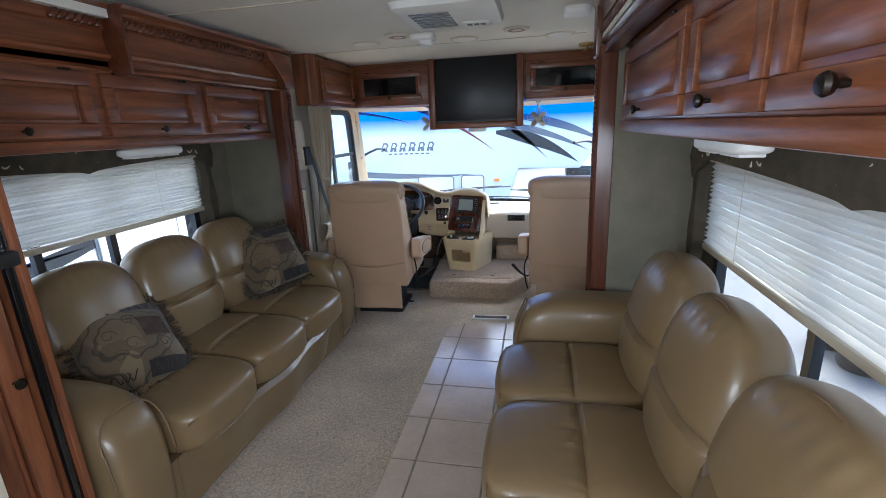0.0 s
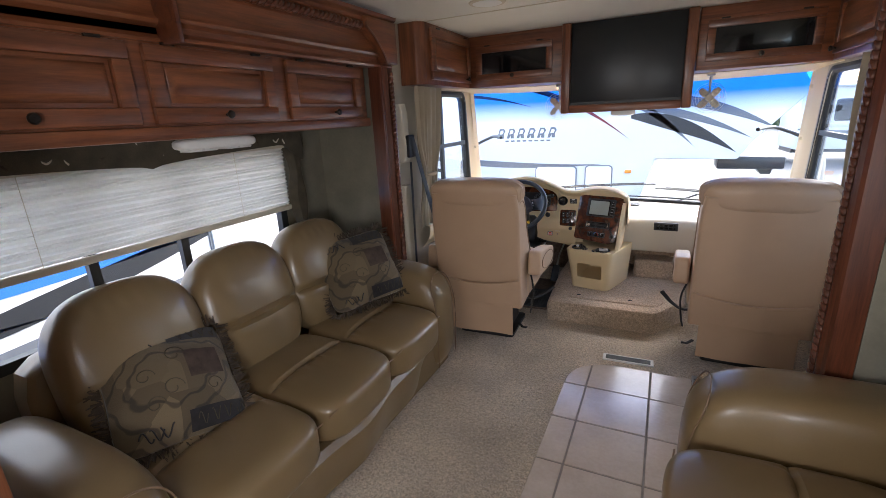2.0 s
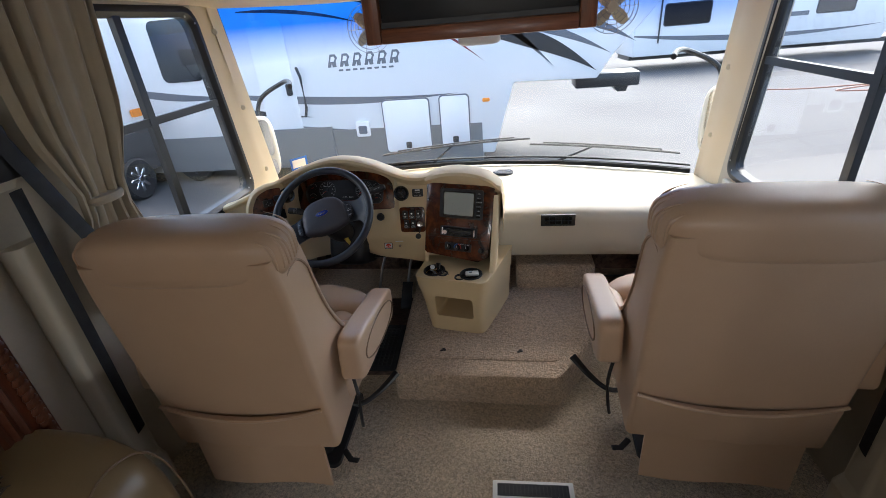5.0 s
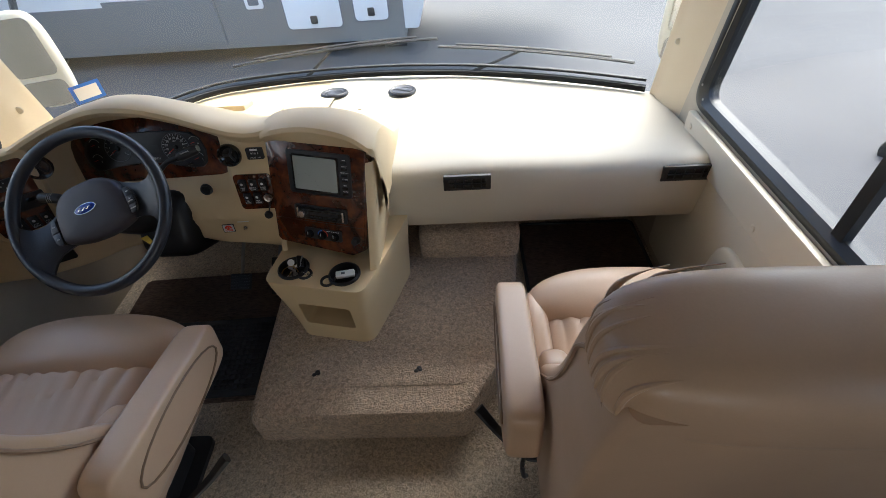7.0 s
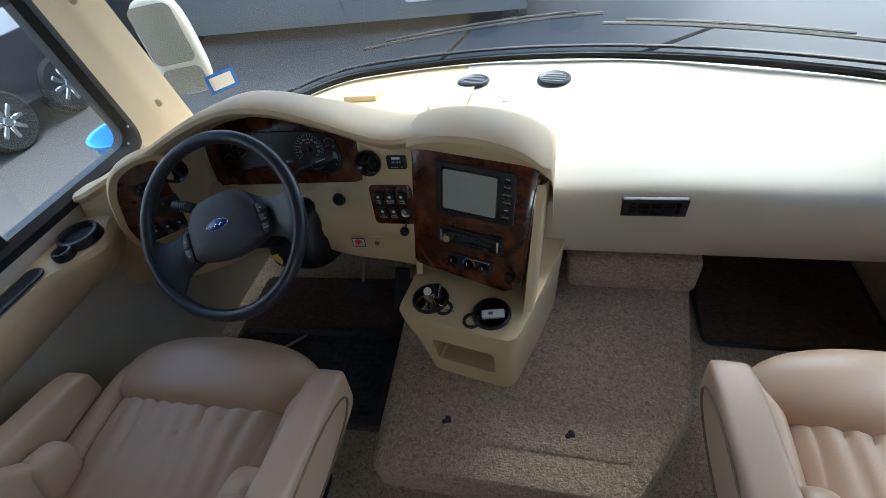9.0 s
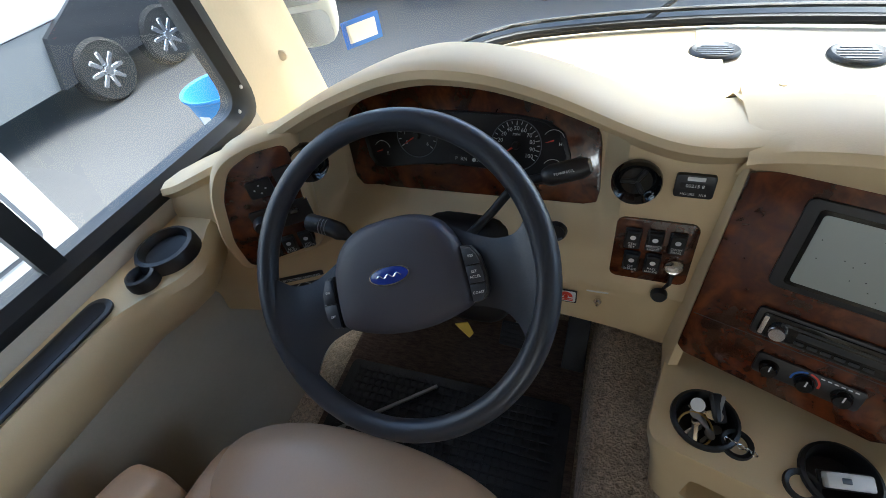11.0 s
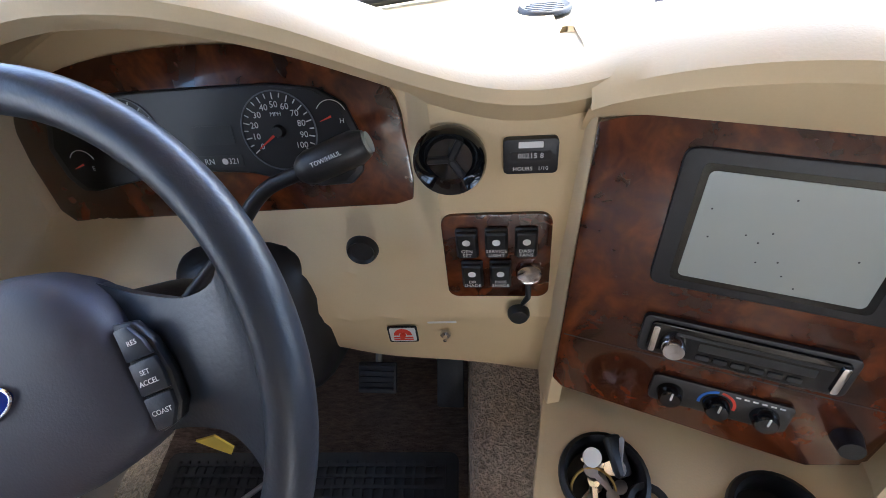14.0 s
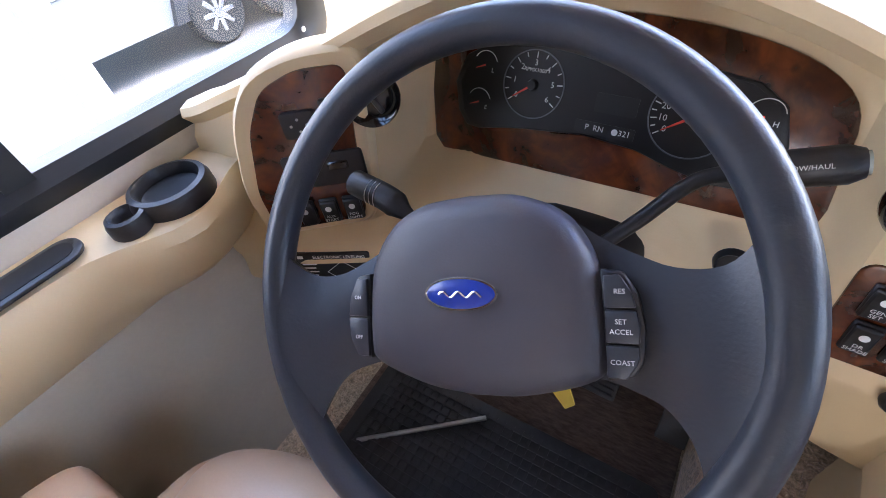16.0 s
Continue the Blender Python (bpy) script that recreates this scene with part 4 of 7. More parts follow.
# cup holders
for (x, y, r) in ((-.462, 4.498, .049), (-.285, 4.462, .049)):
    cup = part("cup_holder", xf(lathe([(r * .82, -.03), (r * .86, .0), (r * .95, .009), (r * 1.05, .006), (r * 1.08, 0), (r * .82, -.035)], 32), pose(x, y, .459)), M_black, dash, "black round cup holder")
    part("cup_bottom", xf(lathe([(0, -.028), (r * .85, -.028), (r * .85, -.034), (0, -.034)], 24), pose(x, y, .459)), M_black, cup)
    sx = .045 if x < -.4 else -.05
    part("cup_notch", xf(lathe([(.012, -.01), (.017, .004), (.023, .006), (.025, 0), (.012, -.015)], 20), pose(x + sx, y - .028, .459)), M_black, cup)

side_pod = thing("side_cup_holder", "cream armrest ledge with a black cup holder beside the driver", "cup holder")
rows = []
for k in range(25):
    s = k / 24
    y = 3.85 + s * .70
    wv = .075 + .075 * math.exp(-((y - 4.40) / .085) ** 2)
    rows.append([(LW + .002, y, .735), (LW + wv * .5, y, .732), (LW + wv * .9, y, .726), (LW + wv, y, .712), (LW + wv * 1.0, y, .69), (LW + wv * .86, y, .645), (LW + wv * .5, y, .60), (LW + .002, y, .56)])
part("ledge", sheet(rows), M_dash, side_pod)
cup = part("cup_holder", xf(lathe([(.040, .002), (.041, .014), (.045, .022), (.052, .020), (.056, .012), (.057, -.01), (.04, -.01)], 32), pose(-1.402, 4.418, .732)), M_black, side_pod)
# near-black discs on the uncut ledge paint in the shade of the wells
part("cup_bottom", xf(lathe([(0, .003), (.030, .0035), (.044, .006), (.044, 0), (0, 0)], 24), pose(-1.402, 4.418, .732)), M_clus, cup)
part("notch_shade_disc", xf(lathe([(0, .003), (.019, .004), (.019, 0), (0, 0)], 20), pose(-1.395, 4.355, .732)), M_clus, cup)
part("cup_notch", xf(lathe([(.014, .002), (.016, .014), (.020, .021), (.025, .019), (.028, .010), (.028, -.01), (.014, -.01)], 20), pose(-1.395, 4.352, .731)), M_black, cup)
part("map_tray", xf(join(slab(rounded(-.028, .028, -.16, .16, .026), pose(-1.425, 4.14, .733), 0, .006, .002)), pose(0, 0, 0)), M_black, side_pod, "black recessed tray")
part("tray_well", slab(rounded(-.019, .019, -.15, .15, .018), pose(-1.425, 4.14, .739), 0, .0008), M_clus, side_pod)

# steering wheel
WH, WT = Vector((-.925, 4.443, .771)), 43
WM = pose(*WH, 90 - WT, 0, 0)
wheel = thing("steering_wheel", "dark grey steering wheel with a padded hub and thumb buttons", "steering wheel", WM)
R, RZ, RX = .2205, .016, -.007
TURNED = pose(0, 0, 0, 0, 0, 22)
rim = [(RX + R * math.cos(a), R * math.sin(a), RZ) for a in np.linspace(0, 2 * math.pi, 97)[:-1]]
part("rim", tube(rim, .0165, 16, 1.0, (0, 0, 1), True), M_wheel, wheel, "leather-grained wheel rim")
half_hub = [(.0, .084), (.04, .081), (.072, .067), (.092, .044), (.102, .015), (.105, -.042), (.096, -.062), (.045, -.078), (.0, -.082)]
hub_out = [tuple(p.xy) for p in smooth_path([(x, y, 0) for x, y in half_hub], 4)]
hub_out += [(-x, y) for x, y in reversed(hub_out[1:-1])]
part("airbag_cover", loft([(z, [(x * k, y * k) for x, y in hub_out]) for z, k in ((-.03, .94), (-.012, 1.0), (.006, 1.0), (.013, .985), (.019, .95), (.024, .88), (.0275, .75), (.0295, .55), (.0305, .3), (.0308, .08))]), M_airbag, wheel, "smooth grey airbag cover")
for sx in (-1, 1):
    top_c = smooth_path([(.08, .056, 0), (.103, .040, 0), (.126, .028, 0), (.152, .017, 0), (.180, .013, 0), (.200, .022, 0), (.2285, .050, 0)], 4)
    low_c = smooth_path([(.08, -.062, 0), (.103, -.062, 0), (.127, -.068, 0), (.147, -.076, 0), (.163, -.090, 0), (.175, -.112, 0), (.180, -.142, 0)], 4)
    web = []
    for k, (a_, b_) in enumerate(zip(top_c, low_c)):
        f = k / (len(top_c) - 1)
        row = []
        for j in range(13):
            v = j / 12
            ang = radians(12.5 - 51 * v)
            q = a_.lerp(b_, v).lerp(Vector((R * math.cos(ang) + sx * RX, R * math.sin(ang), 0)), max(0, (f - .45) / .55) ** 2)
            row.append((sx * q.x, q.y, -.022 + (RZ + .02) * f ** 1.8 + .006 * math.sin(math.pi * v)))
        web.append(row)
    part("spoke", sheet(web, thick=.014), M_wheel, wheel, "broad moulded spoke")
    pad_out = [(.1035, .021), (.119, .018), (.128, .002), (.132, -.022), (.130, -.044), (.124, -.054), (.1055, -.059)]
    pad = part("button_pad", slab([(sx * x, y) for x, y in pad_out], pose(0, 0, 0, 0, 0, 0), .006, .0145, .002), M_black, wheel)
    words = ["COAST", "SET/ACCEL", "RES"] if sx > 0 else ["OFF", "ON"]
    n = len(words)
    for i, w in enumerate(words):
        lo_, hi_ = -.056 + .074 * i / n, -.056 + .074 * (i + 1) / n - .0018
        edge_x = lambda y: lerp_table(y, [(-.056, .119), (-.046, .1265), (-.022, .129), (.002, .1255), (.016, .117)])
        part("thumb_button", slab([(sx * .106, lo_), (sx * edge_x(lo_), lo_), (sx * edge_x((lo_ + hi_) / 2), (lo_ + hi_) / 2), (sx * edge_x(hi_), hi_), (sx * .106, hi_)], pose(0, 0, 0), .013, .018, .0012), M_wheel, pad)
        for j, line in enumerate(w.split("/")):
            lettering(line, .0050, pose(sx * .1165, (lo_ + hi_) / 2 + (.0035 if "/" in w else 0) - .007 * j, .0182), M_ink, pad)
part("blue_badge", slab(ellipse(.031, .0125, 32), pose(0, .004, .0302), 0, .003, .0008), M_blue, wheel, "blue oval badge with a silver rim")
part("badge_rim", xf(tube([(.031 * math.cos(a), .0125 * math.sin(a), 0) for a in np.linspace(0, 2 * math.pi, 37)[:-1]], .0012, 6, 1, (0, 0, 1), True), pose(0, .004, .0325)), M_chrome, wheel)
part("badge_script", tube([(.019 * (k / 40 * 2 - 1), .0035 + .0022 * math.sin(k * .42), .0334) for k in range(41)], .0010, 5), M_chrome, wheel)
for sx in (-1, 1):
    part("horn_mark", tube([(sx * .055 - .006, .004, .026), (sx * .055 + .004, .006, .026), (sx * .055 + .004, .010, .026)], .0007, 4), M_black, wheel)
for o in wheel.children:
    o.matrix_basis = TURNED
part("column", xf(lathe([(.0, -.03), (.045, -.03), (.06, -.06), (.062, -.17), (.05, -.24), (0, -.24)], 24), pose(0, 0, 0)), M_black, wheel, "black steering column shroud")
st = [(-.06, .02, -.06), (-.12, .035, -.05), (-.15, .045, -.045), (-.20, .05, -.045)]
part("turn_stalk", tube(smooth_path(st, 6), lambda s: .007 + .008 * min(1, max(0, (s - .35) * 5)), 12), M_black, wheel, "black wiper and turn signal stalk")
for k in range(5):
    part("stalk_mark", xf(tube([(0, .0155 * math.cos(a), .0155 * math.sin(a)) for a in np.linspace(0.6, 2.5, 7)], .0006, 4), pose(-.160 - .006 * (k % 3), .0465, -.045)), M_ink, wheel)
gs = smooth_path([(.05, .05, -.11), (.085, .10, -.125), (.12, .150, -.130), (.165, .170, -.128)], 8)
shift = part("gear_lever", tube(gs, .0075, 10), M_black, wheel, "black column gear lever")
gk = [gs[-1] + (gs[-1] - gs[-4]).normalized() * d for d in (-.005, .0, .008, .03, .055, .066)]
part("lever_knob", tube(gk, lambda s: (.010, .014, .0165, .0165, .0165, .012)[round(s * 5)], 16), M_black, shift)
part("knob_ring", tube([gk[-1], gk[-1] + (gk[-1] - gk[-2]) * .25], .010, 14), M_screen, shift)
km = fr(gk[3] + Vector((0, -.003, .0167)), gk[4] - gk[2], (0, 1, .2))
lettering("TOW/HAUL", .0058, km, M_ink, shift)
key_tag = part("ignition_tag", slab([(-.012, 0), (.010, .004), (.014, -.022), (.004, -.034), (-.004, -.018)], fr((.075, -.075, -.09), (1, .2, 0), (0, .8, .6)), 0, .002), plain("yellow_tag", (.75, .55, .08), .5), wheel, "yellow key tag")

part("column_cover", xf(puff(.21, .30, .25, 4.5, 8), pose(-.925, 4.75, .50, -24)), M_black, dash, "black lower steering column cover")
part("knee_flap", xf(box(-.17, .17, -.16, .16, -.02, .02, .012), pose(-.93, 4.86, .40, -14)), M_black, dash)

# ---- cab floor ----
hump_out = [(-.62, 4.13), (.10, 4.13), (.27, 4.40), (.36, 5.05), (.36, 5.45), (-.66, 5.45), (-.66, 4.75)]
hump = thing("engine_cover", "tan carpeted engine cover between the seats", "engine cover")
lv = [(z, rpoly(hump_out, .035)) for z in (0.0, .10)] + [(z, rpoly([tuple(Vector(p).lerp(Vector((-.15, 4.75)), k)) for p in hump_out], .035)) for z, k in ((.125, .008), (.142, .022), (.15, .05))]
part("cover", loft(lv), M_carpet2, hump, "tan cut-pile carpet over the engine box")
lid = [(-.50, 4.235), (.10, 4.235), (.17, 4.36), (.19, 4.80), (-.50, 4.80)]
part("lid", loft([(.146, rpoly(lid, .04)), (.154, rpoly(lid, .04)), (.160, rpoly([tuple(Vector(p).lerp(Vector((-.15, 4.5)), .03)) for p in lid], .04))]), M_carpet2, hump)
part("lid_step", box(-.08, .34, 4.83, 5.2, .14, .30, .03, 3), M_carpet2, hump)
for x, y in ((-.416, 4.285), (-.066, 4.29)):
    for k in range(5):
        part("screw_hole", xf(lathe([(0, .003), (.006, .002), (.008, 0)], 7), pose(x + .007 * math.cos(k * 1.3), y + .007 * math.sin(k * 1.9), .160)), M_black, hump)
fm = thing("floor_mat", "dark ribbed carpet mat with a black rubber centre", "floor mat", pose(-1.02, 4.62, .002, 0, 0, 3))
part("mat_field", slab(rounded(-.36, .36, -.36, .30, .03), pose(0, 0, 0), 0, .012, .003), M_mat, fm)
part("mat_border", slab(rounded(-.34, .34, -.345, .02, .02), pose(0, 0, 0), .01, .018, .003), M_rubber, fm)
grid = join(*[box(-.31, .31, -.32 + .022 * k, -.314 + .022 * k, .016, .023) for k in range(15)] + [box(-.31 + .022 * k, -.304 + .022 * k, -.32, 0, .016, .0225) for k in range(29)])
tagged(part("rubber_grid", grid, M_rubber, fm, "black rubber drainage grid", False), kind="stuff")
pm_ = thing("floor_mat", "dark ribbed carpet mat in the passenger footwell", "floor mat", pose(.66, 4.95, .002, 0, 0, 0))
part("mat_field", slab(rounded(-.28, .28, -.22, .25, .03), pose(0, 0, 0), 0, .012, .003), M_mat, pm_)
part("mat_border", tube([(p[0], p[1], .012) for p in rounded(-.28, .28, -.22, .25, .03)], .008, 6, 1, (0, 0, 1), True), M_rubber, pm_)
pedal = thing("brake_pedal", "black ribbed rubber pedal on a steel arm", "pedal", pose(-.87, 4.79, .10, 38, 0, 0))
part("pad", box(-.045, .045, -.035, .035, 0, .014, .004), M_rubber, pedal)
for k in range(5):
    part("rib", box(-.04, .04, -.028 + .013 * k, -.023 + .013 * k, .013, .018), M_black, pedal)
part("arm", tube([(0, .01, 0), (0, .2, .0), (0, .60, -.135)], .008, 8), M_steel, pedal)
gas = thing("accelerator_pedal", "long black accelerator pedal", "pedal", pose(-.70, 4.80, .12, 42, 0, 0))
part("pad", box(-.03, .03, -.08, .08, 0, .012, .004), M_rubber, gas)
part("arm", tube([(0, .05, 0), (0, .2, -.02), (0, .545, -.21)], .008, 8), M_steel, gas)
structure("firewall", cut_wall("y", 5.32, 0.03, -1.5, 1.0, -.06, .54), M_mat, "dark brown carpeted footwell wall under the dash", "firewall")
part("tunnel_pad", box(-.16, .34, 5.0, 5.3, .2, .385, .02), M_carpet2, hump)
brake = thing("parking_brake", "thin silver release rod beside the driver's seat", "brake lever")
part("rod", tube([(-1.30, 4.40, .02), (-1.12, 4.55, .03), (-1.06, 4.60, .035)], .006, 8), M_steel, brake)


# ---- cab seats ----
def pleat_shape(p):
    q = p.copy()
    if p.z > 0:
        q.z += .15 * (abs(math.sin(p.x * 15 + .9 * math.sin(2.3 * p.y + 3 * p.x))) ** .7) * (1 - p.x ** 4) * (.5 + .5 * max(0, p.y)) - .12 * (1 - p.y * p.y) * (1 - p.x ** 2)
    return q


def gathers(parent, m, sx, w, d, h, e, n=10):
    """Folds of vinyl drawn up over the shoulder of the head roll."""
    for k in range(n):
        y = -.062 + .148 * k / (n - 1)
        sy = (1 - min(.98, abs(y / (d / 2))) ** e) ** (1 / e)
        pts = []
        for t in np.linspace(0, 1, 13):
            a = radians(-8 + (66 + 10 * math.sin(k * 2.3)) * t)
            x, z = abs(math.cos(a)) ** (2 / e), math.copysign(abs(math.sin(a)) ** (2 / e), math.sin(a))
            pts.append((sx * x * w / 2 * sy * .995, y + .02 * t * math.sin(k * 1.7), z * h / 2 * sy * .99))
        fat = .0054 + .0012 * math.sin(k * 3.1)
        part("fold", xf(tube(pts, lambda q: .0008 + fat * math.sin(math.pi * min(1, q * 1.1 + .12)) ** .8 * (1 - .6 * q), 8, 1, (0, 1, 0)), m), M_seat, parent)


def cab_seat(label, m, mirror):
    """Swivel captain's seat facing +y; the lever side is +x times mirror."""
    s = thing("cab_seat", label, "seat", m, "cab seats")
    tilt = pose(0, -.155, .35, 6)
    wing = [(-.06, .27), (.06, .27), (.12, .262), (.18, .235), (.25, .19), (.34, .145), (.44, .112), (.54, .095), (.62, .088), (.68, .080)]

    def section(z, k=1.0):
        f, w = smooth_table(z, wing), (.282 - .018 * max(0, (z - .5) / .2) ** 2) * k
        m = min(.05, f - .02)
        return [p + Vector((0, -.012 * (1 - (p.x / .29) ** 2) if p.y < -.05 else 0)) for p in rpoly([(-w, -.088), (w, -.088), (w, f), (w - .055, f), (w - .075, m), (-w + .075, m), (-w + .055, f), (-w, f)], .02)]

    shell = loft([(z, section(z)) for z in np.linspace(-.06, .68, 27)])
    part("backrest", xf(shell, tilt), M_seat, s, "smooth beige vinyl backrest with flared sides")
    roll = part("head_roll", xf(puff(.585, .192, .165, 3.6, 16), tilt @ pose(0, -.004, .672)), M_seat, s, "gathered roll over the shoulders")
    for sx in (-1, 1):
        edge = [(sx * (.284 - .018 * max(0, (z - .5) / .2) ** 2), smooth_table(z, wing) - .028, z) for z in np.linspace(.05, .57, 16)] + [(sx * .276, .035, .612), (sx * .274, -.01, .618), (sx * .272, -.06, .606)]
        part("shoulder_seam", tube([tilt @ Vector(q) for q in smooth_path(edge, 3)], .0042, 6, 1, (sx, 0, .2)), M_seam, s, "raised piping along the side seam")
        gathers(roll, tilt @ pose(0, -.004, .672), sx, .585, .192, .165, 3.6)
        part("side_bolster", xf(puff(.075, .10, .13, 3.6, 10), tilt @ pose(sx * .245, .215, .135, -28, 0, 0)), M_seat, s)
    part("lumbar_bolster", xf(puff(.44, .10, .54, 3.4, 16, lambda p: Vector((p.x, p.y * (1 + .12 * math.sin(p.z * 15 + 2 * p.x)), p.z))), tilt @ pose(0, .055, .31)), M_seat, s)
    rows = []
    for i in range(17):
        u = i / 16 * 2 - 1
        sag = .035 * (1 - u * u)
        rows.append([tilt @ Vector((u * .272, -.094 - .022 * (1 - u * u) - .004 * math.sin(u * 11), z)) for z in (-.03, .02, .08, .135 - sag, .142 - sag)] + [tilt @ Vector((u * .272, -.088 - .012 * (1 - u * u), .138 - sag))])
    part("map_pocket", sheet(rows), M_seat, s, "sagging map pocket across the backrest")
    part("pocket_hem", tube([tilt @ Vector((u * .272, -.098 - .022 * (1 - u * u), .14 - .035 * (1 - u * u))) for u in np.linspace(-1, 1, 15)], .006, 6), M_seat, s)
    part("skirt", sheet([[(x, -.242 + .006 * math.sin(x * 16), z) for z in (.09, .2, .34)] for x in np.linspace(-.225, .225, 15)], thick=.012), M_seat, s, "plain tan skirt below the backrest")
    part("cushion", xf(puff(.50, .40, .15, 4.0, 44, pleat_shape), pose(0, .12, .42, 3)), M_seat, s, "pleated vinyl seat cushion")
    part("front_bolster", xf(puff(.575, .22, .20, 2.7, 20, lambda p: Vector((p.x, p.y + .18 * (1 - p.x * p.x), p.z))), pose(0, .31, .435)), M_seat, s, "plump front roll of the cushion")
    part("seat_base", xf(puff(.56, .46, .14, 5, 8), pose(0, .15, .33)), M_seat, s)
    for sx in (-1, 1):
        part("cushion_side", xf(puff(.07, .46, .20, 4, 8), pose(sx * .262, .14, .40)), M_seat, s)
        am = pose(sx * .335, .0, .535, -8 if sx == mirror else -8, 0, 0)
        arm = part("armrest", xf(puff(.088, .47, .15, 7.5, 14, lambda p: Vector((p.x, p.y, p.z * (1 - .15 * p.y)))), am @ pose(0, .10 if sx == mirror else .03, .0)), M_seat, s, "padded vinyl armrest")
        part("armrest_seam", tube([am @ Vector((.0 + sx * .045, (.10 if sx == mirror else .03) + .19 * math.cos(a), .056 * math.sin(a))) for a in np.linspace(0, 2 * math.pi, 25)[:-1]], .003, 5, 1, (1, 0, 0), True), M_piping, arm)
        part("armrest_release", xf(lathe([(0, .004), (.008, .003), (.010, 0)], 14), am @ pose(-sx * .046, .06, 0, 0, -sx * 90, 0) @ Matrix.Diagonal((3, 1, 1, 1))), M_chrome, arm)
    part("pedestal", loft([(z, rpoly([(-w, -w + .08), (w, -w + .08), (w, w + .08), (-w, w + .08)], .03)) for z, w in ((.0, .19), (.02, .19), (.03, .15), (.24, .15), (.26, .21), (.29, .21))]), M_black, s, "black steel swivel pedestal")
    lv_ = part("recline_lever", tube(smooth_path([(mirror * .25, -.06, .30), (mirror * .31, -.05, .285), (mirror * .37, .0, .30), (mirror * .43, .05, .345)], 6), lambda t: .011 + .012 * max(0, t - .5), 8, .6), M_black, s, "black recline lever")
    part("slide_lever", tube([(mirror * .24, -.13, .13), (mirror * .27, -.16, .12), (mirror * .30, -.165, .122)], .011, 8, .5), M_black, s)
    part("tether", tube(smooth_path([(mirror * .30, -.06, .46), (mirror * .325, -.10, .38), (mirror * .315, -.09, .26), (mirror * .30, -.06, .18)], 5), .006, 6), M_black, s)
    return s


cab_seat("beige vinyl driver's seat with gathered backrest and armrests", pose(-.955, 3.865, 0, 0, 0, 2), 1)
cab_seat("beige vinyl passenger seat with gathered backrest and armrests", pose(.555, 3.985, 0, 0, 0, -2), -1)


# ---- cab windows and pillars ----
for nm, cutter in (("wall_left", prism(rpoly([(3.93, .795), (4.82, .795), (4.72, 1.63), (3.93, 1.63)], .07), LW - .2, LW + .1, "x")), ("wall_right", prism(rpoly([(3.95, .73), (5.02, .73), (4.87, 1.63), (3.95, 1.63)], .07), RW - .1, RW + .2, "x"))):
    front = 5.055 if nm == "wall_left" else 5.345
    carve(bpy.data.objects[nm], cutter, prism([(front, .56), (front - .22, 1.78), (6, 1.78), (6, .56)], -3, 3, "x"))


def side_window(name, x, y0, y1, z0, z1, slant, d, bar):
    """Black-framed side window with a leaning front post and a sliding half. d: direction to the inside."""
    w = thing(name, "black-framed cab side window with a sliding pane", "window", kind="structure")
    out = rpoly([(y0, z0), (y1, z0), (y1 - slant, z1), (y0, z1)], .09, 6)
    inn = rpoly([(y0 + .045, z0 + .045), (y1 - .06, z0 + .045), (y1 - slant - .045, z1 - .045), (y0 + .045, z1 - .045)], .06, 6)
    lo, hi = x - d * .03, x + d * .018
    rows = [[(a, p[0], p[1]) for p in o] for a, o in ((lo, out), (hi, out), (hi + d * .006, [p.lerp(q, .25) for p, q in zip(out, inn)]), (hi + d * .006, [p.lerp(q, .6) for p, q in zip(out, inn)]), (hi - d * .012, inn), (lo, inn))]
    part("frame", sheet(rows, True), M_seal, w, "black rubber and aluminium frame")
    for k, (y, a) in enumerate(((bar, .0),)):
        part("mullion", box(min(x - .012, x + .012), max(x - .012, x + .012), y - .018, y + .018, z0 + .03, z1 - .03), M_seal, w)
    part("rail", box(x - .01, x + .01, y0 + .03, y1 - slant * .5 - .06, 1.235, 1.265), M_seal, w)
    g = part("pane", sheet([[(x, p[0], p[1]) for p in inn], [(x, (y0 + y1) / 2 + (p[0] - (y0 + y1) / 2) * .02, (z0 + z1) / 2) for p in inn]], True), M_glass, w, "", False)
    g.data.flip_normals() if g.data.polygons[0].normal.x * d < 0 else None
    g.visible_shadow = False
    for p in inn[::4]:
        part("frame_screw", xf(lathe([(0, .003), (.004, .002), (.005, 0)], 8), Matrix.Translation((hi + d * .006, p[0] + (.018 if p[0] > (y0 + y1) / 2 else -.018), p[1])) @ pose(0, 0, 0, 0, d * 90, 0)), M_steel, w)
    return w


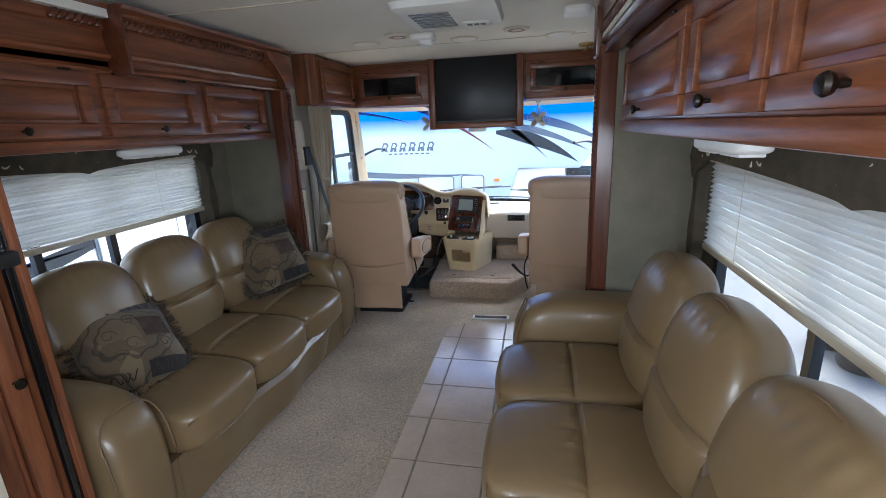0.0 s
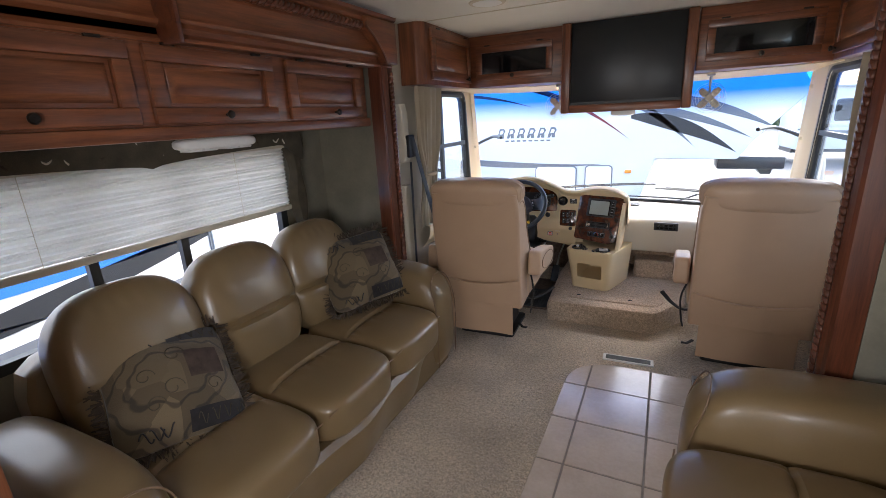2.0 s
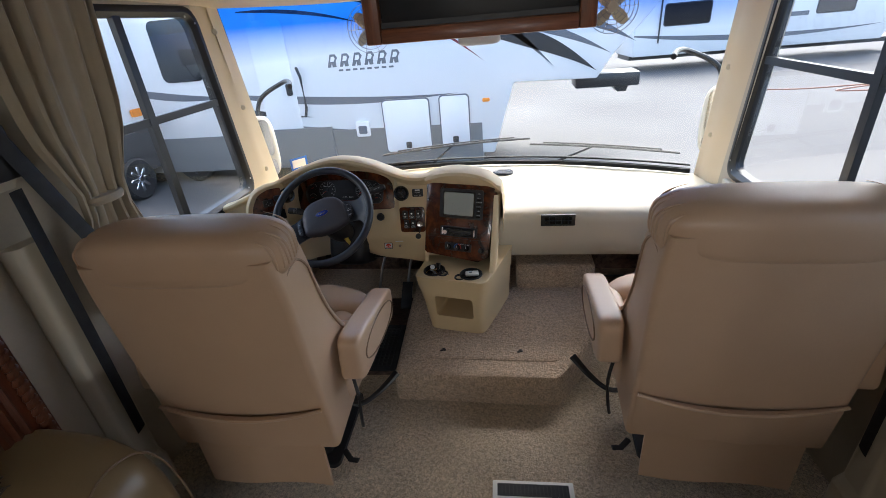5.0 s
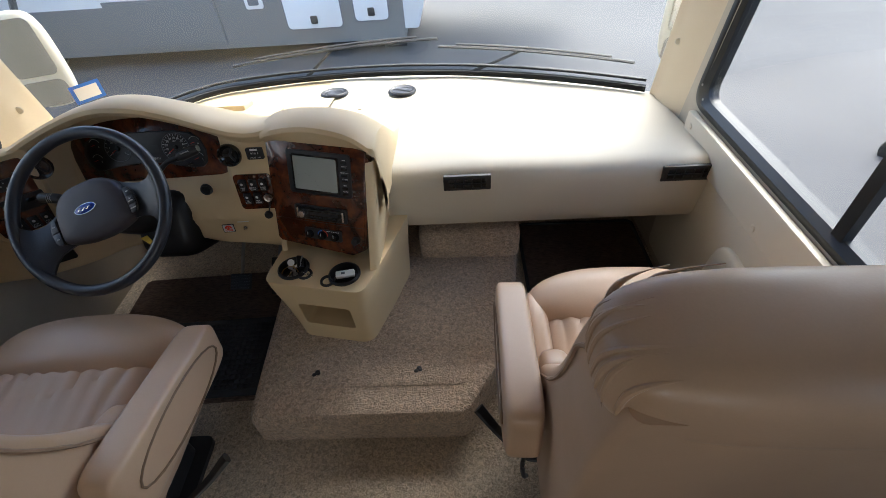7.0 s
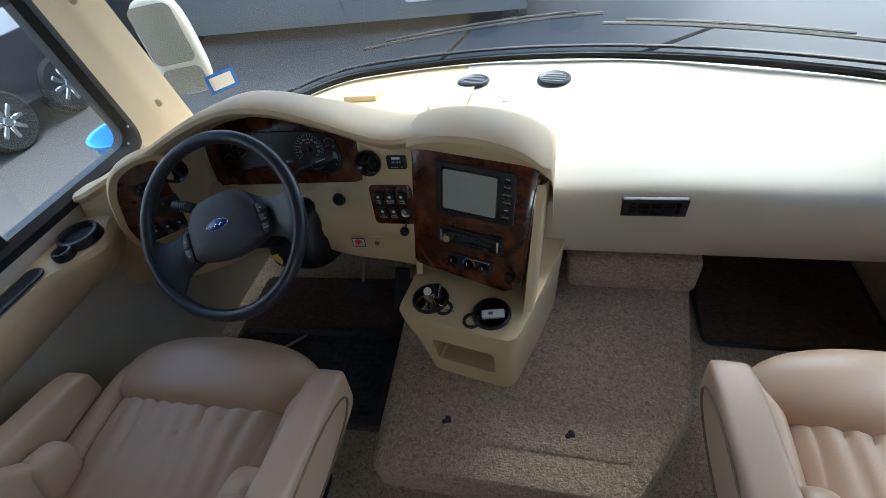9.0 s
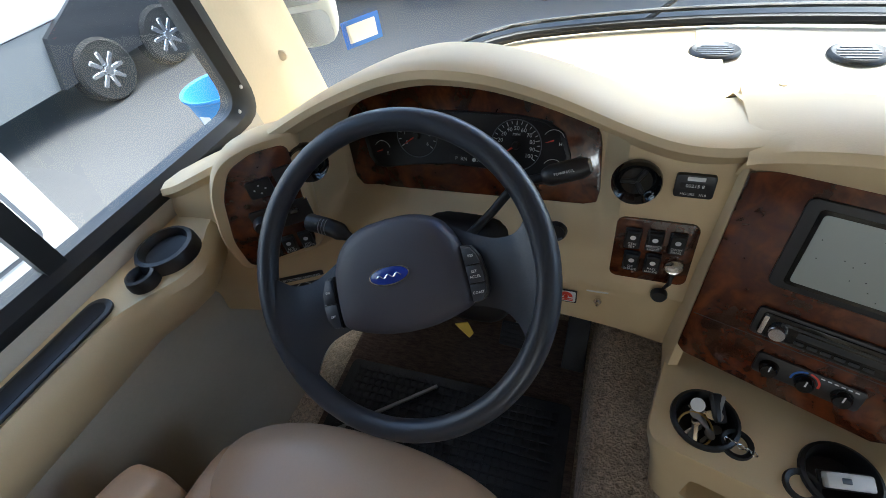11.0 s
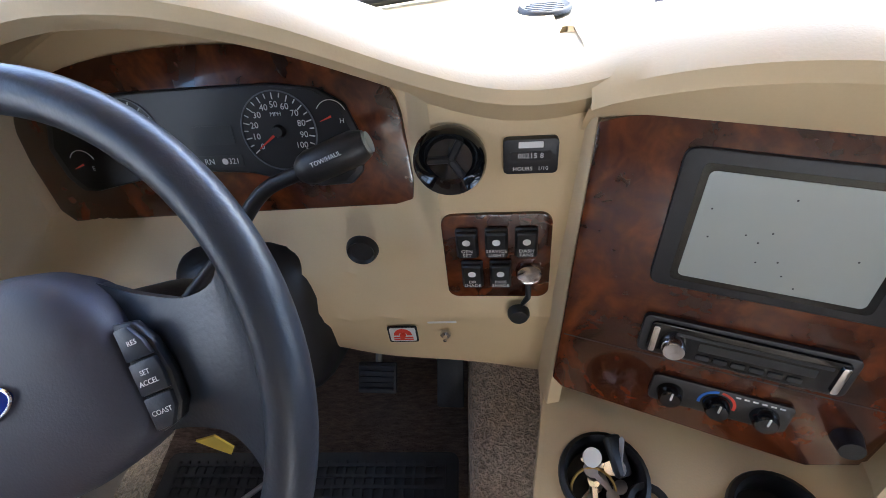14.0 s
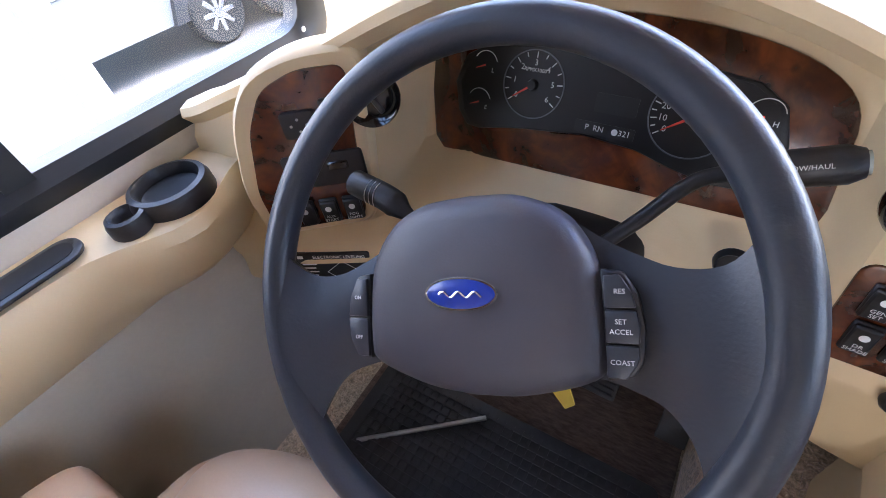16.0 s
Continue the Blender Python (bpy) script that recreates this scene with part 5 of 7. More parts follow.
side_window("window_driver", LW - .02, 3.90, 4.85, .765, 1.66, .10, 1, 4.30)
side_window("window_passenger", RW + .02, 3.92, 5.06, .70, 1.66, .15, -1, 4.25)
for sx, x0 in ((-1, LW), (1, RW)):
    nm = "left" if sx < 0 else "right"
    rows = []
    for k in range(15):
        z = .55 + k * (1.72 - .55) / 14
        xe = x0 - sx * .02
        ys = shield_y(xe, z)
        yw = (4.85 - .10 * (z - .72) / .94) if sx < 0 else (5.03 - .15 * (z - .7) / .96)
        yw = max(yw, ys - .22)
        rows.append([(x0 + sx * .0, yw - .03, z), (x0 - sx * .008, yw + .02, z), (x0 - sx * .018, yw + .06, z), (x0 - sx * .026, ys - .08, z), (xe, ys - .03, z), (xe - sx * .006, ys - .012, z), (xe - sx * .004, ys + .01, z)])
    pl = structure("pillar_" + nm, sheet(rows), M_cap, "cream moulded windshield pillar cover", "pillar")
    for z in (.86, 1.2, 1.55):
        part("pillar_screw", xf(lathe([(0, .004), (.010, .003), (.013, 0)], 14), Matrix.Translation((x0 - sx * .028, shield_y(x0 - sx * .02, z) - .085, z)) @ pose(0, 0, 0, 90, 0, -sx * 35)), M_offwhite, pl)
seal_pts = [(x, shield_y(x, .622) - .012, .622) for x in np.linspace(-1.42, .92, 40)]
structure("windshield_seal", tube(seal_pts, .016, 8, 1.0), M_seal, "black rubber windshield seal along the dash", "seal")
structure("windshield_seal_outer", tube([(x, shield_y(x, .66) + .006, .655) for x in np.linspace(-1.42, .92, 40)], .007, 6), M_seal, "thin black windshield gasket", "seal")
structure("windshield_header", sheet([[(x, shield_y(x, 1.66) - dy, z) for dy, z in ((-.01, 1.655), (.02, 1.645), (.12, 1.655), (.5, 1.665), (.62, 1.665))] for x in np.linspace(-1.45, .95, 30)], thick=.01), M_cap, "cream moulding above the windshield", "moulding")
structure("front_cap", box(-1.6, 1.1, 5.14, 5.7, 1.72, 2.1), M_trailer, "front body cap above the windshield", "cap")
st_ = thing("inspection_sticker", "white registration sticker with a blue border on the windshield", "sticker", fr((-1.368, shield_y(-1.368, .815) - .014, .815), (.62, .78, 0), (0, -.16, 1)))
part("blue_border", slab(rounded(-.055, .055, -.036, .036, .003), pose(0, 0, 0), 0, .001), M_inkblue, st_)
part("white_field", slab(rounded(-.042, .042, -.024, .024, .002), pose(0, 0, 0), .001, .0016), M_ink, st_)


def wiper(px, tips, label):
    w = thing("wiper", label, "wiper")
    b = [Vector((x, shield_y(x, z) + .035, z)) for x, z in tips]
    part("blade", tube(b, .007, 6), M_black, w)
    part("blade_frame", tube([p + Vector((0, .012, .01)) for p in b[1:-1]], .005, 6), M_black, w)
    mid = b[len(b) // 2]
    part("wiper_arm", tube([Vector((px, shield_y(px, .56) + .06, .56)), mid + Vector((0, .02, .012))], lambda t: .011 - .005 * t, 6), M_black, w)
    part("pivot", xf(lathe([(0, .02), (.02, .02), (.024, 0)], 12), pose(px, shield_y(px, .56) + .06, .55)), M_black, w)


wiper(-.72, [(-.98 + .10 * k, .715 + .006 * k) for k in range(11)], "black wiper blade parked low on the windshield")
wiper(.10, [(.02 + .085 * k, .735 - .002 * k) for k in range(11)], "black wiper blade parked low on the windshield")


def door_mirror(m, sx):
    d = thing("door_mirror", "pale tall exterior mirror on a bent black arm", "mirror", m)
    part("housing", puff(.21, .10, .40, 3.6, 8), M_offwhite, d, "pale grey mirror shell")
    part("mirror_glass", slab(rounded(-.085, .085, -.05, .18, .03), pose(0, -.052, .0, 90, 0, 0), 0, .003), M_chrome, d, "upright mirror glass")
    part("spot_mirror", slab(rounded(-.085, .085, -.18, -.07, .03), pose(0, -.052, .0, 90, 0, 0), 0, .003), M_chrome, d)
    part("bracket", tube(smooth_path([(0, .04, .1), (-sx * .05, .12, .28), (-sx * .22, .02, .38), (-sx * .28, -.2, .40), (-sx * .30, -.48, .40)], 6), .014, 8), M_black, d)


door_mirror(pose(-1.74, 5.44, .86, 0, 0, 22), -1)
door_mirror(pose(1.09, 5.50, .87, 0, 0, -16), 1)


# ---- curtains, belts, pillars behind the seats ----
def curtain(name, label, pts_top, pts_bot, waves, amp, tied):
    c = thing(name, label, "curtain")
    rows = []
    n = waves * 8
    a0, a1, b0, b1 = Vector(pts_top[0]), Vector(pts_top[1]), Vector(pts_bot[0]), Vector(pts_bot[1])
    for i in range(n + 1):
        u = i / n
        row = []
        for j in range(13):
            v = j / 12
            top, bot = a0.lerp(a1, u), b0.lerp(b1, u)
            pinch = 1 - tied * math.exp(-((v - .62) / .16) ** 2)
            mid = a0.lerp(a1, .5).lerp(b0.lerp(b1, .5), v)
            p = mid + (top.lerp(bot, v) - mid) * pinch
            off = amp * math.sin(u * waves * 2 * math.pi + .6 * v) * (.6 + .4 * math.sin(7 * u + 3 * v))
            d = (a1 - a0).normalized().cross(Vector((0, 0, 1)))
            row.append(p + d * off)
        rows.append(row)
    part("cloth", sheet(rows, thick=.003), M_curtain, c)
    if tied > .2:
        part("tie_band", xf(lathe([(.05, -.012), (.055, 0), (.05, .012)], 16), Matrix.Translation(a0.lerp(a1, .5).lerp(b0.lerp(b1, .5), .62)) @ Matrix.Diagonal((.8, 1.3, 1, 1))), M_curtain, c)


curtain("curtain", "beige cloth curtain gathered at the driver's window", ((-1.385, 3.72, 1.665), (-1.385, 4.12, 1.665)), ((-1.385, 3.70, .75), (-1.385, 3.98, .75)), 6, .024, .45)
curtain("curtain", "beige striped curtain gathered beside the passenger window", ((.895, 3.66, 1.665), (.895, 4.02, 1.665)), ((.895, 3.66, .73), (.895, 3.94, .71)), 6, .026, .12)


def belt_pillar(name, x, sx, y, g, reach):
    b = thing(name, "cream belt pillar cover with a black seat belt", "seat belt")
    part("pillar_cover", loft([(z, rpoly([(x, y - .06), (x, y + .07), (x + sx * w, y + .05), (x + sx * w, y - .04)] if sx > 0 else [(x, y + .07), (x, y - .06), (x + sx * w, y - .04), (x + sx * w, y + .05)], .016)) for z, w in ((0, .085), (.14, .085), (.17, .06), (1.02, .05), (1.05, .05))]), M_offwhite, b, "bone plastic pillar trim")
    part("adjuster_cover", loft([(z, rpoly([(x, y - .045), (x, y + .06), (x + sx * w, y + .05), (x + sx * w, y - .03)] if sx > 0 else [(x, y + .06), (x, y - .045), (x + sx * w, y - .03), (x + sx * w, y + .05)], .014)) for z, w in ((1.20, .045), (1.24, .07), (1.34, .07), (1.38, .055), (1.50, .055), (1.56, .04))]), M_offwhite, b)
    part("belt_guide", xf(box(-.014, .014, -.04, .04, -.07, .07, .01), pose(x + sx * .075, y + g, 1.30, 0, 0, 0)), M_black, b)
    e = Vector((x + sx * .18, y + reach, .46))
    pts = smooth_path([Vector((x + sx * .09, y + g, 1.36)).lerp(e, k) for k in (0, .3, .65, 1)], 6)
    part("belt", tube(pts, .024, 8, .12, (sx, 0, 0)), M_belt, b, "black webbing belt")
    part("belt_down", tube([(x + sx * .07, y + .02, 1.2), (x + sx * .062, y + .02, .3)], .022, 6, .1, (sx, .2, 0)), M_belt, b)


belt_pillar("seat_belt", LW, 1, 3.625, .02, .26)
belt_pillar("seat_belt", RW, -1, 3.70, -.07, .32)
panel = thing("map_pocket_panel", "cream moulded map-pocket panel on the wall beside the passenger seat", "panel")
part("backing", slab(rounded(3.98, 5.0, .06, .60, .03), fr((RW - .001, 0, 0), (0, 1, 0), (0, 0, 1)) @ pose(0, 0, 0), -.018, 0, .006), M_offwhite, panel)
part("map_pocket", xf(puff(.05, .50, .36, 5, 8), pose(RW - .02, 4.32, .28, 8, 0, 0)), M_offwhite, panel)
part("upper_strip", xf(box(RW - .03, RW - .004, 4.0, 5.0, .57, .70, .008), pose(0, 0, 0)), M_offwhite, panel)
for y in (4.1, 4.45, 4.8, 4.95):
    part("panel_screw", xf(lathe([(0, .004), (.010, .003), (.012, 0)], 12), pose(RW - .03, y, .60 if y < 4.9 else .66, 0, -90, 0)), M_offwhite, panel)


# ---- front cabinets and television ----
def door_front(m, w, h, parent, knob, mat=None, glass_pane=False, depth=.02, name="cabinet_door"):
    """A raised-panel door, or one with a dark pane, on panel axes m (lower corner at the origin)."""
    mat = mat or M_woodx
    st_ = .052 if not glass_pane else .045
    ring = join(slab([(0, 0), (w, 0), (w, st_), (0, st_)], m, 0, depth, .004), slab([(0, h - st_), (w, h - st_), (w, h), (0, h)], m, 0, depth, .004),
                slab([(0, st_), (st_, st_), (st_, h - st_), (0, h - st_)], m, 0, depth, .004), slab([(w - st_, st_), (w, st_), (w, h - st_), (w - st_, h - st_)], m, 0, depth, .004))
    d = part(name, ring, mat, parent, "framed cherry door")
    if glass_pane:
        part("dark_pane", slab([(st_ - .004, st_ - .004), (w - st_ + .004, st_ - .004), (w - st_ + .004, h - st_ + .004), (st_ - .004, h - st_ + .004)], m, .004, .009), M_gloss, d, "smoked glass pane")
    else:
        a, b = (st_ + .002, st_ + .002), (w - st_ - .002, h - st_ - .002)
        c, e = .012, .035
        rows = [[m @ Vector((x0, y0, z)) for x0, y0 in ((a[0] + k, a[1] + k), (b[0] - k, a[1] + k), (b[0] - k, b[1] - k), (a[0] + k, b[1] - k))] for k, z in ((0, .004), (c, .006), (c + .002, .009), (e, .019), (e + .002, .020))]
        pb = sheet(rows, True)
        pb.verts.ensure_lookup_table()
        pb.faces.new([pb.verts[len(pb.verts) - 4 + i] for i in range(4)])
        bmesh.ops.recalc_face_normals(pb, faces=pb.faces)
        part("raised_panel", pb, mat, d)
    k = part("knob", xf(lathe([(.005, 0), (.006, .008), (.005, .012), (.013, .018), (.0155, .025), (.012, .031), (0, .033)], 16), m @ pose(knob[0], knob[1], depth)), M_bronze, d, "dark bronze round knob")
    for hx in (.12 * w + .02, w * .88 - .02):
        part("hinge", slab(rounded(hx - .022, hx + .022, h - .001, h + .008, .002), m, depth - .006, depth + .003, .001), M_bronze, d)
    return d


cab = thing("overhead_cabinet", "cherry overhead cabinet with a smoked glass door above the windshield", "cabinet", group="overhead cabinets")
part("body", box(-1.34, -.605, 4.50, 5.02, 1.67, CEIL - .002, .003), M_woodx, cab)
door_front(fr((-1.26, 4.50, 1.715), (1, 0, 0), (0, 0, 1)), .57, .235, cab, (.285, .022), M_woodx, True)
cab = thing("overhead_cabinet", "cherry overhead cabinet with a smoked glass door above the windshield", "cabinet", group="overhead cabinets")
part("body", box(.205, .90, 4.50, 5.02, 1.67, CEIL - .002, .003), M_woodx, cab)
door_front(fr((.25, 4.50, 1.715), (1, 0, 0), (0, 0, 1)), .57, .235, cab, (.285, .022), M_woodx, True)
cab = thing("overhead_cabinet", "cherry corner cabinet with a raised-panel door over the driver", "cabinet", group="overhead cabinets")
part("body", loft([(z, rpoly([(-1.465, 3.70), (-1.345, 3.70), (-1.30, 3.745), (-1.32, 4.52), (-1.465, 4.52)], .012)) for z in (1.67, CEIL - .002)]), M_woodz, cab)
door_front(fr((-1.299, 3.80, 1.70), (-.02, 1, 0), (0, 0, 1)), .66, .30, cab, (.56, .025), M_wood)
cab = thing("overhead_cabinet", "cherry corner cabinet with a raised-panel door over the passenger", "cabinet", group="overhead cabinets")
part("body", box(.885, .965, 3.72, 4.52, 1.67, CEIL - .002, .006), M_woodz, cab)
door_front(fr((.884, 4.46, 1.70), (0, -1, 0), (0, 0, 1)), .62, .30, cab, (.06, .025), M_wood)
tv = thing("television", "flat black television in a cherry wood frame under the ceiling", "television")
part("back", box(-.60, .185, 4.47, 4.60, 1.455, CEIL - .002), M_woodx, tv)
for a, b, c, d in ((-.612, -.555, 1.45, 2.026), (.14, .197, 1.45, 2.026), (-.555, .14, 1.45, 1.50)):
    part("frame", box(a, b, 4.425, 4.475, c, d, .006), M_woodz if b - a < .1 else M_woodx, tv)
part("screen", box(-.552, .137, 4.445, 4.468, 1.502, 2.022, .003), M_tvscreen, tv, "glossy black screen")
part("bezel", box(-.553, .138, 4.438, 4.446, 1.502, 1.52), M_black, tv)
fan_box = thing("visor_bracket", "white plastic bracket below the television", "bracket")
part("body", puff(.16, .06, .04, 4, 6), M_white, fan_box)
fan_box.matrix_basis = pose(-.21, 4.56, 1.437)


def dash_fan(m):
    f = thing("dash_fan", "small clip fan with wire guard and cream blades", "fan", m, "dash fans")
    for r in (.03, .048, .066, .084, .10):
        part("guard_ring", tube([(r * math.cos(a), -.03 + .25 * (r - .03) ** 1.3, r * math.sin(a)) for a in np.linspace(0, 2 * math.pi, 33)[:-1]], .0016, 5, 1, (0, 1, 0), True), M_steel, f)
    for k in range(10):
        a = k * math.pi / 5
        part("guard_wire", tube([(.02 * math.cos(a), -.032, .02 * math.sin(a)), (.07 * math.cos(a), -.025, .07 * math.sin(a)), (.10 * math.cos(a), -.012, .10 * math.sin(a))], .0014, 4, 1, (0, 1, 0)), M_steel, f)
    for k in range(4):
        part("blade", xf(puff(.05, .008, .078, 2.4, 5), pose(0, 0, 0, 0, 45 + 90 * k, 0) @ pose(0, -.005, .048, 0, 0, 25)), M_offwhite, f)
    part("motor", xf(lathe([(0, -.02), (.02, -.02), (.024, 0), (.02, .05), (0, .05)], 18), pose(0, 0, 0, -90)), M_offwhite, f)
    part("stem", tube([(0, .03, 0), (0, .03, .10), (0, .02, .155)], .010, 8), M_steel, f)
    part("mount", box(-.025, .025, -.005, .045, .145, .16, .005), M_steel, f)


dash_fan(pose(-.715, 4.86, 1.505))
dash_fan(pose(.32, 4.86, 1.505))

# ---- things in the cup holders ----
keys = thing("key_bunch", "bunch of silver keys on a ring with a grey fob", "keys", pose(-.462, 4.495, .432))
part("key_ring", xf(tube([(.027 * math.cos(a), .027 * math.sin(a), 0) for a in np.linspace(0, 2 * math.pi, 25)[:-1]], .0018, 6, 1, (0, 0, 1), True), pose(-.012, -.012, .016, 22, 8, 0)), M_brass, keys)
random.seed(3)
for k in range(8):
    km = pose(random.uniform(-.015, .02), random.uniform(-.02, .015), .006 + .004 * k, random.uniform(-25, 25), random.uniform(-25, 25), random.uniform(0, 360))
    key = part("key", join(xf(prism(ellipse(.0095, .008, 12), -.001, .001, "z"), km), xf(prism([(.008, -.003), (.034, -.003), (.037, 0), (.034, .003), (.024, .002), (.02, .003), (.008, .003)], -.001, .001, "z"), km)), M_steel if k % 3 else M_chrome, keys)
part("round_tag", xf(lathe([(0, .001), (.0115, .001), (.0115, -.001), (0, -.001)], 20), pose(-.012, .022, .036, 30, 10, 0)), M_white, keys)
part("key_fob", xf(box(-.012, .012, -.024, .024, -.006, .006, .005), pose(.018, .026, .034, 20, 30, 25)), M_black, keys)
for k in range(5):
    part("chain_link", xf(tube([(.0055 * math.cos(a), .0035 * math.sin(a), 0) for a in np.linspace(0, 2 * math.pi, 11)[:-1]], .0011, 5, 1, (0, 0, 1), True), pose(.032 + .009 * k, -.022 - .003 * k, .03 + .002 * (k % 2), 90 * (k % 2), 20, -15)), M_chrome, keys)
fob = thing("remote_fob", "small white remote control fob", "remote", pose(-.280, 4.458, .435, 0, 0, 10))
part("body", xf(box(-.03, .03, -.011, .011, 0, .018, .003), pose(0, 0, .024, 18, 0, 0)), M_white, fob)
part("button", xf(box(-.012, .0, -.004, .004, .018, .020, .001), pose(0, 0, .024, 18, 0, 0)), M_stripe, fob)
part("clip", xf(box(-.034, .034, -.013, .013, -.004, .002, .002), pose(0, 0, .024, 18, 0, 0)), M_black, fob)


# ---- lounge ----
def pillow_mat(name):
    m, nt, p = nodes_of(name)
    N, L = nt.nodes, nt.links
    tc = N.new("ShaderNodeTexCoord")
    w, n, v = N.new("ShaderNodeTexWave"), N.new("ShaderNodeTexNoise"), N.new("ShaderNodeTexVoronoi")
    w.wave_type, w.rings_direction = "RINGS", "SPHERICAL"
    w.inputs["Scale"].default_value, w.inputs["Distortion"].default_value, w.inputs["Detail"].default_value = 5, 14, 2.5
    n.inputs["Scale"].default_value = 260
    v.inputs["Scale"].default_value, v.distance = 7, "CHEBYCHEV"
    for q in (w, n, v):
        L.new(tc.outputs["Object"], q.inputs["Vector"])
    r = N.new("ShaderNodeValToRGB")
    e = r.color_ramp.elements
    e[0].position, e[0].color = .03, (.085, .062, .038, 1)
    e[1].position, e[1].color = .16, (.20, .145, .078, 1)
    L.new(w.outputs["Fac"], r.inputs[0])
    mx = N.new("ShaderNodeMix")
    mx.data_type, mx.blend_type = "RGBA", "MULTIPLY"
    mx.inputs[0].default_value = .55
    L.new(r.outputs[0], mx.inputs[6])
    L.new(v.outputs["Color"], N.new("ShaderNodeRGBToBW").inputs[0])
    bw = N["RGB to BW"]
    L.new(bw.outputs[0], mx.inputs[7])
    L.new(mx.outputs[2], p.inputs["Base Color"])
    p.inputs["Roughness"].default_value, p.inputs["Sheen Weight"].default_value = .85, .3
    b = N.new("ShaderNodeBump")
    b.inputs["Strength"].default_value, b.inputs["Distance"].default_value = .5, .003
    L.new(n.outputs["Fac"], b.inputs["Height"])
    L.new(b.outputs[0], p.inputs["Normal"])
    return m


M_pillow = pillow_mat("brocade")
M_pillow_dark = surf("black_velvet_band", (.012, .008, .010), .8, .3, 30, 200, .3, sheen=.3)


def seat_groove(p):
    q = p.copy()
    if p.z > 0:
        wr = .09 * math.sin(p.y * 23 + 5 * math.sin(p.y * 7) + 9 * p.x) * math.exp(-((p.x - .06) / .12) ** 2) * (1 - p.y * p.y)
        q.z += -.20 * math.exp(-((p.x + .02) / .035) ** 2) * (1 - p.y ** 6) + wr * .5 + .10 * (1 - p.x * p.x) * (1 - p.y * p.y)
    q.x = p.x * (1 + (.05 * (1 - p.y * p.y) if p.x > 0 else 0))
    return q


def back_groove(p):
    q = p.copy()
    if p.x > 0:
        q.x += -.26 * math.exp(-((p.z + .12) / .045) ** 2) * (1 - p.y ** 8) + .12 * (1 - p.y * p.y) * (1 - p.z * p.z) + .012 * math.sin(p.y * 30) * math.exp(-((p.z - .8) / .12) ** 2)
    q.y = p.y * (1 - .10 * max(0, p.z) ** 4)
    return q


def arm_shape(p):
    q = p.copy()
    if p.x > .3:
        q.x = p.x - .10 * max(0, p.z) ** 3
    return q


def sofa(label, m, lean=0.0):
    """Three-seat leather sofa: back along x = 0, front towards +x, seats side by side along y."""
    s = thing("sofa", label, "sofa", m, "sofas")
    for k in (-1, 0, 1):
        y = k * .488
        seat = part("seat_cushion", xf(puff(.60, .492, .205, 5.0, 46, seat_groove), pose(.595, y, .372, 0, 1.5, 0)), M_leather, s, "tan leather seat cushion with a cross seam")
        part("seam_cord", tube([(.878 + .012 * (1 - (t * 2 - 1) ** 2), y - .225 + .45 * t, .43 - .012 * abs(t * 2 - 1) ** 4) for t in np.linspace(0, 1, 13)], .003, 5), M_piping, seat)
        bc = part("back_cushion", xf(puff(.23, .505, .58, 3.1, 46, back_groove), pose(.255 - lean, y, .685 - .4 * lean, 0, -13, 0)), M_leather, s, "tall rounded tan leather back cushion")
        arc = [Vector((.10, .245 * math.cos(a), .29 * math.sin(a))) for a in np.linspace(.25, math.pi - .25, 21)]
        part("back_seam", tube([pose(.255 - lean, y, .685 - .4 * lean, 0, -13, 0) @ Vector((.055, p.y * (1.0), p.z * .985)) for p in arc], .0035, 5), M_piping, bc)
    for sy in (-1, 1):
        arm = part("arm", xf(puff(.84, .285, .66, 4.2, 12, arm_shape), pose(.435, sy * .875, .315)), M_leather, s, "padded leather arm with a rounded front")
        part("arm_seam", tube(smooth_path([(.835, sy * .875 - .118, .06), (.838, sy * .875 - .122, .40), (.80, sy * .875 - .10, .56), (.785, sy * .875, .605), (.80, sy * .875 + .10, .56), (.838, sy * .875 + .122, .40), (.835, sy * .875 + .118, .06)], 6), .0032, 5), M_piping, arm)
    rows = []
    for y in np.linspace(-.74, .74, 31):
        b = .035 * math.cos(y * 3.2) + .012 * math.cos(y * 12.9)
        rows.append([(.80 + b + dx, y, z) for dx, z in ((-.04, .03), (-.01, .03), (.0, .06), (.012, .14), (.03, .20), (.034, .235), (.015, .262), (-.06, .27))])
    part("base_front", sheet(rows), M_leather, s, "bowed leather front panel under the seats")
    part("base", box(.05, .80, -.95, .95, .02, .27), M_leather, s)
    part("back_board", xf(puff(.16, 1.56, .58, 8, 6), pose(.10, 0, .50)), M_leather, s)
    for x in (.1, .74):
        for y in (-.9, .9):
            part("foot", box(x - .03, x + .03, y - .03, y + .03, 0, .03), M_black, s)
    return s


sofa("tan leather three-seat sofa under the curb window with cushions", pose(-1.85, 2.39, 0))
sofa("tan leather three-seat sofa with tall rounded backs", pose(1.055, 1.745, 0, 0, 0, 180), .02)


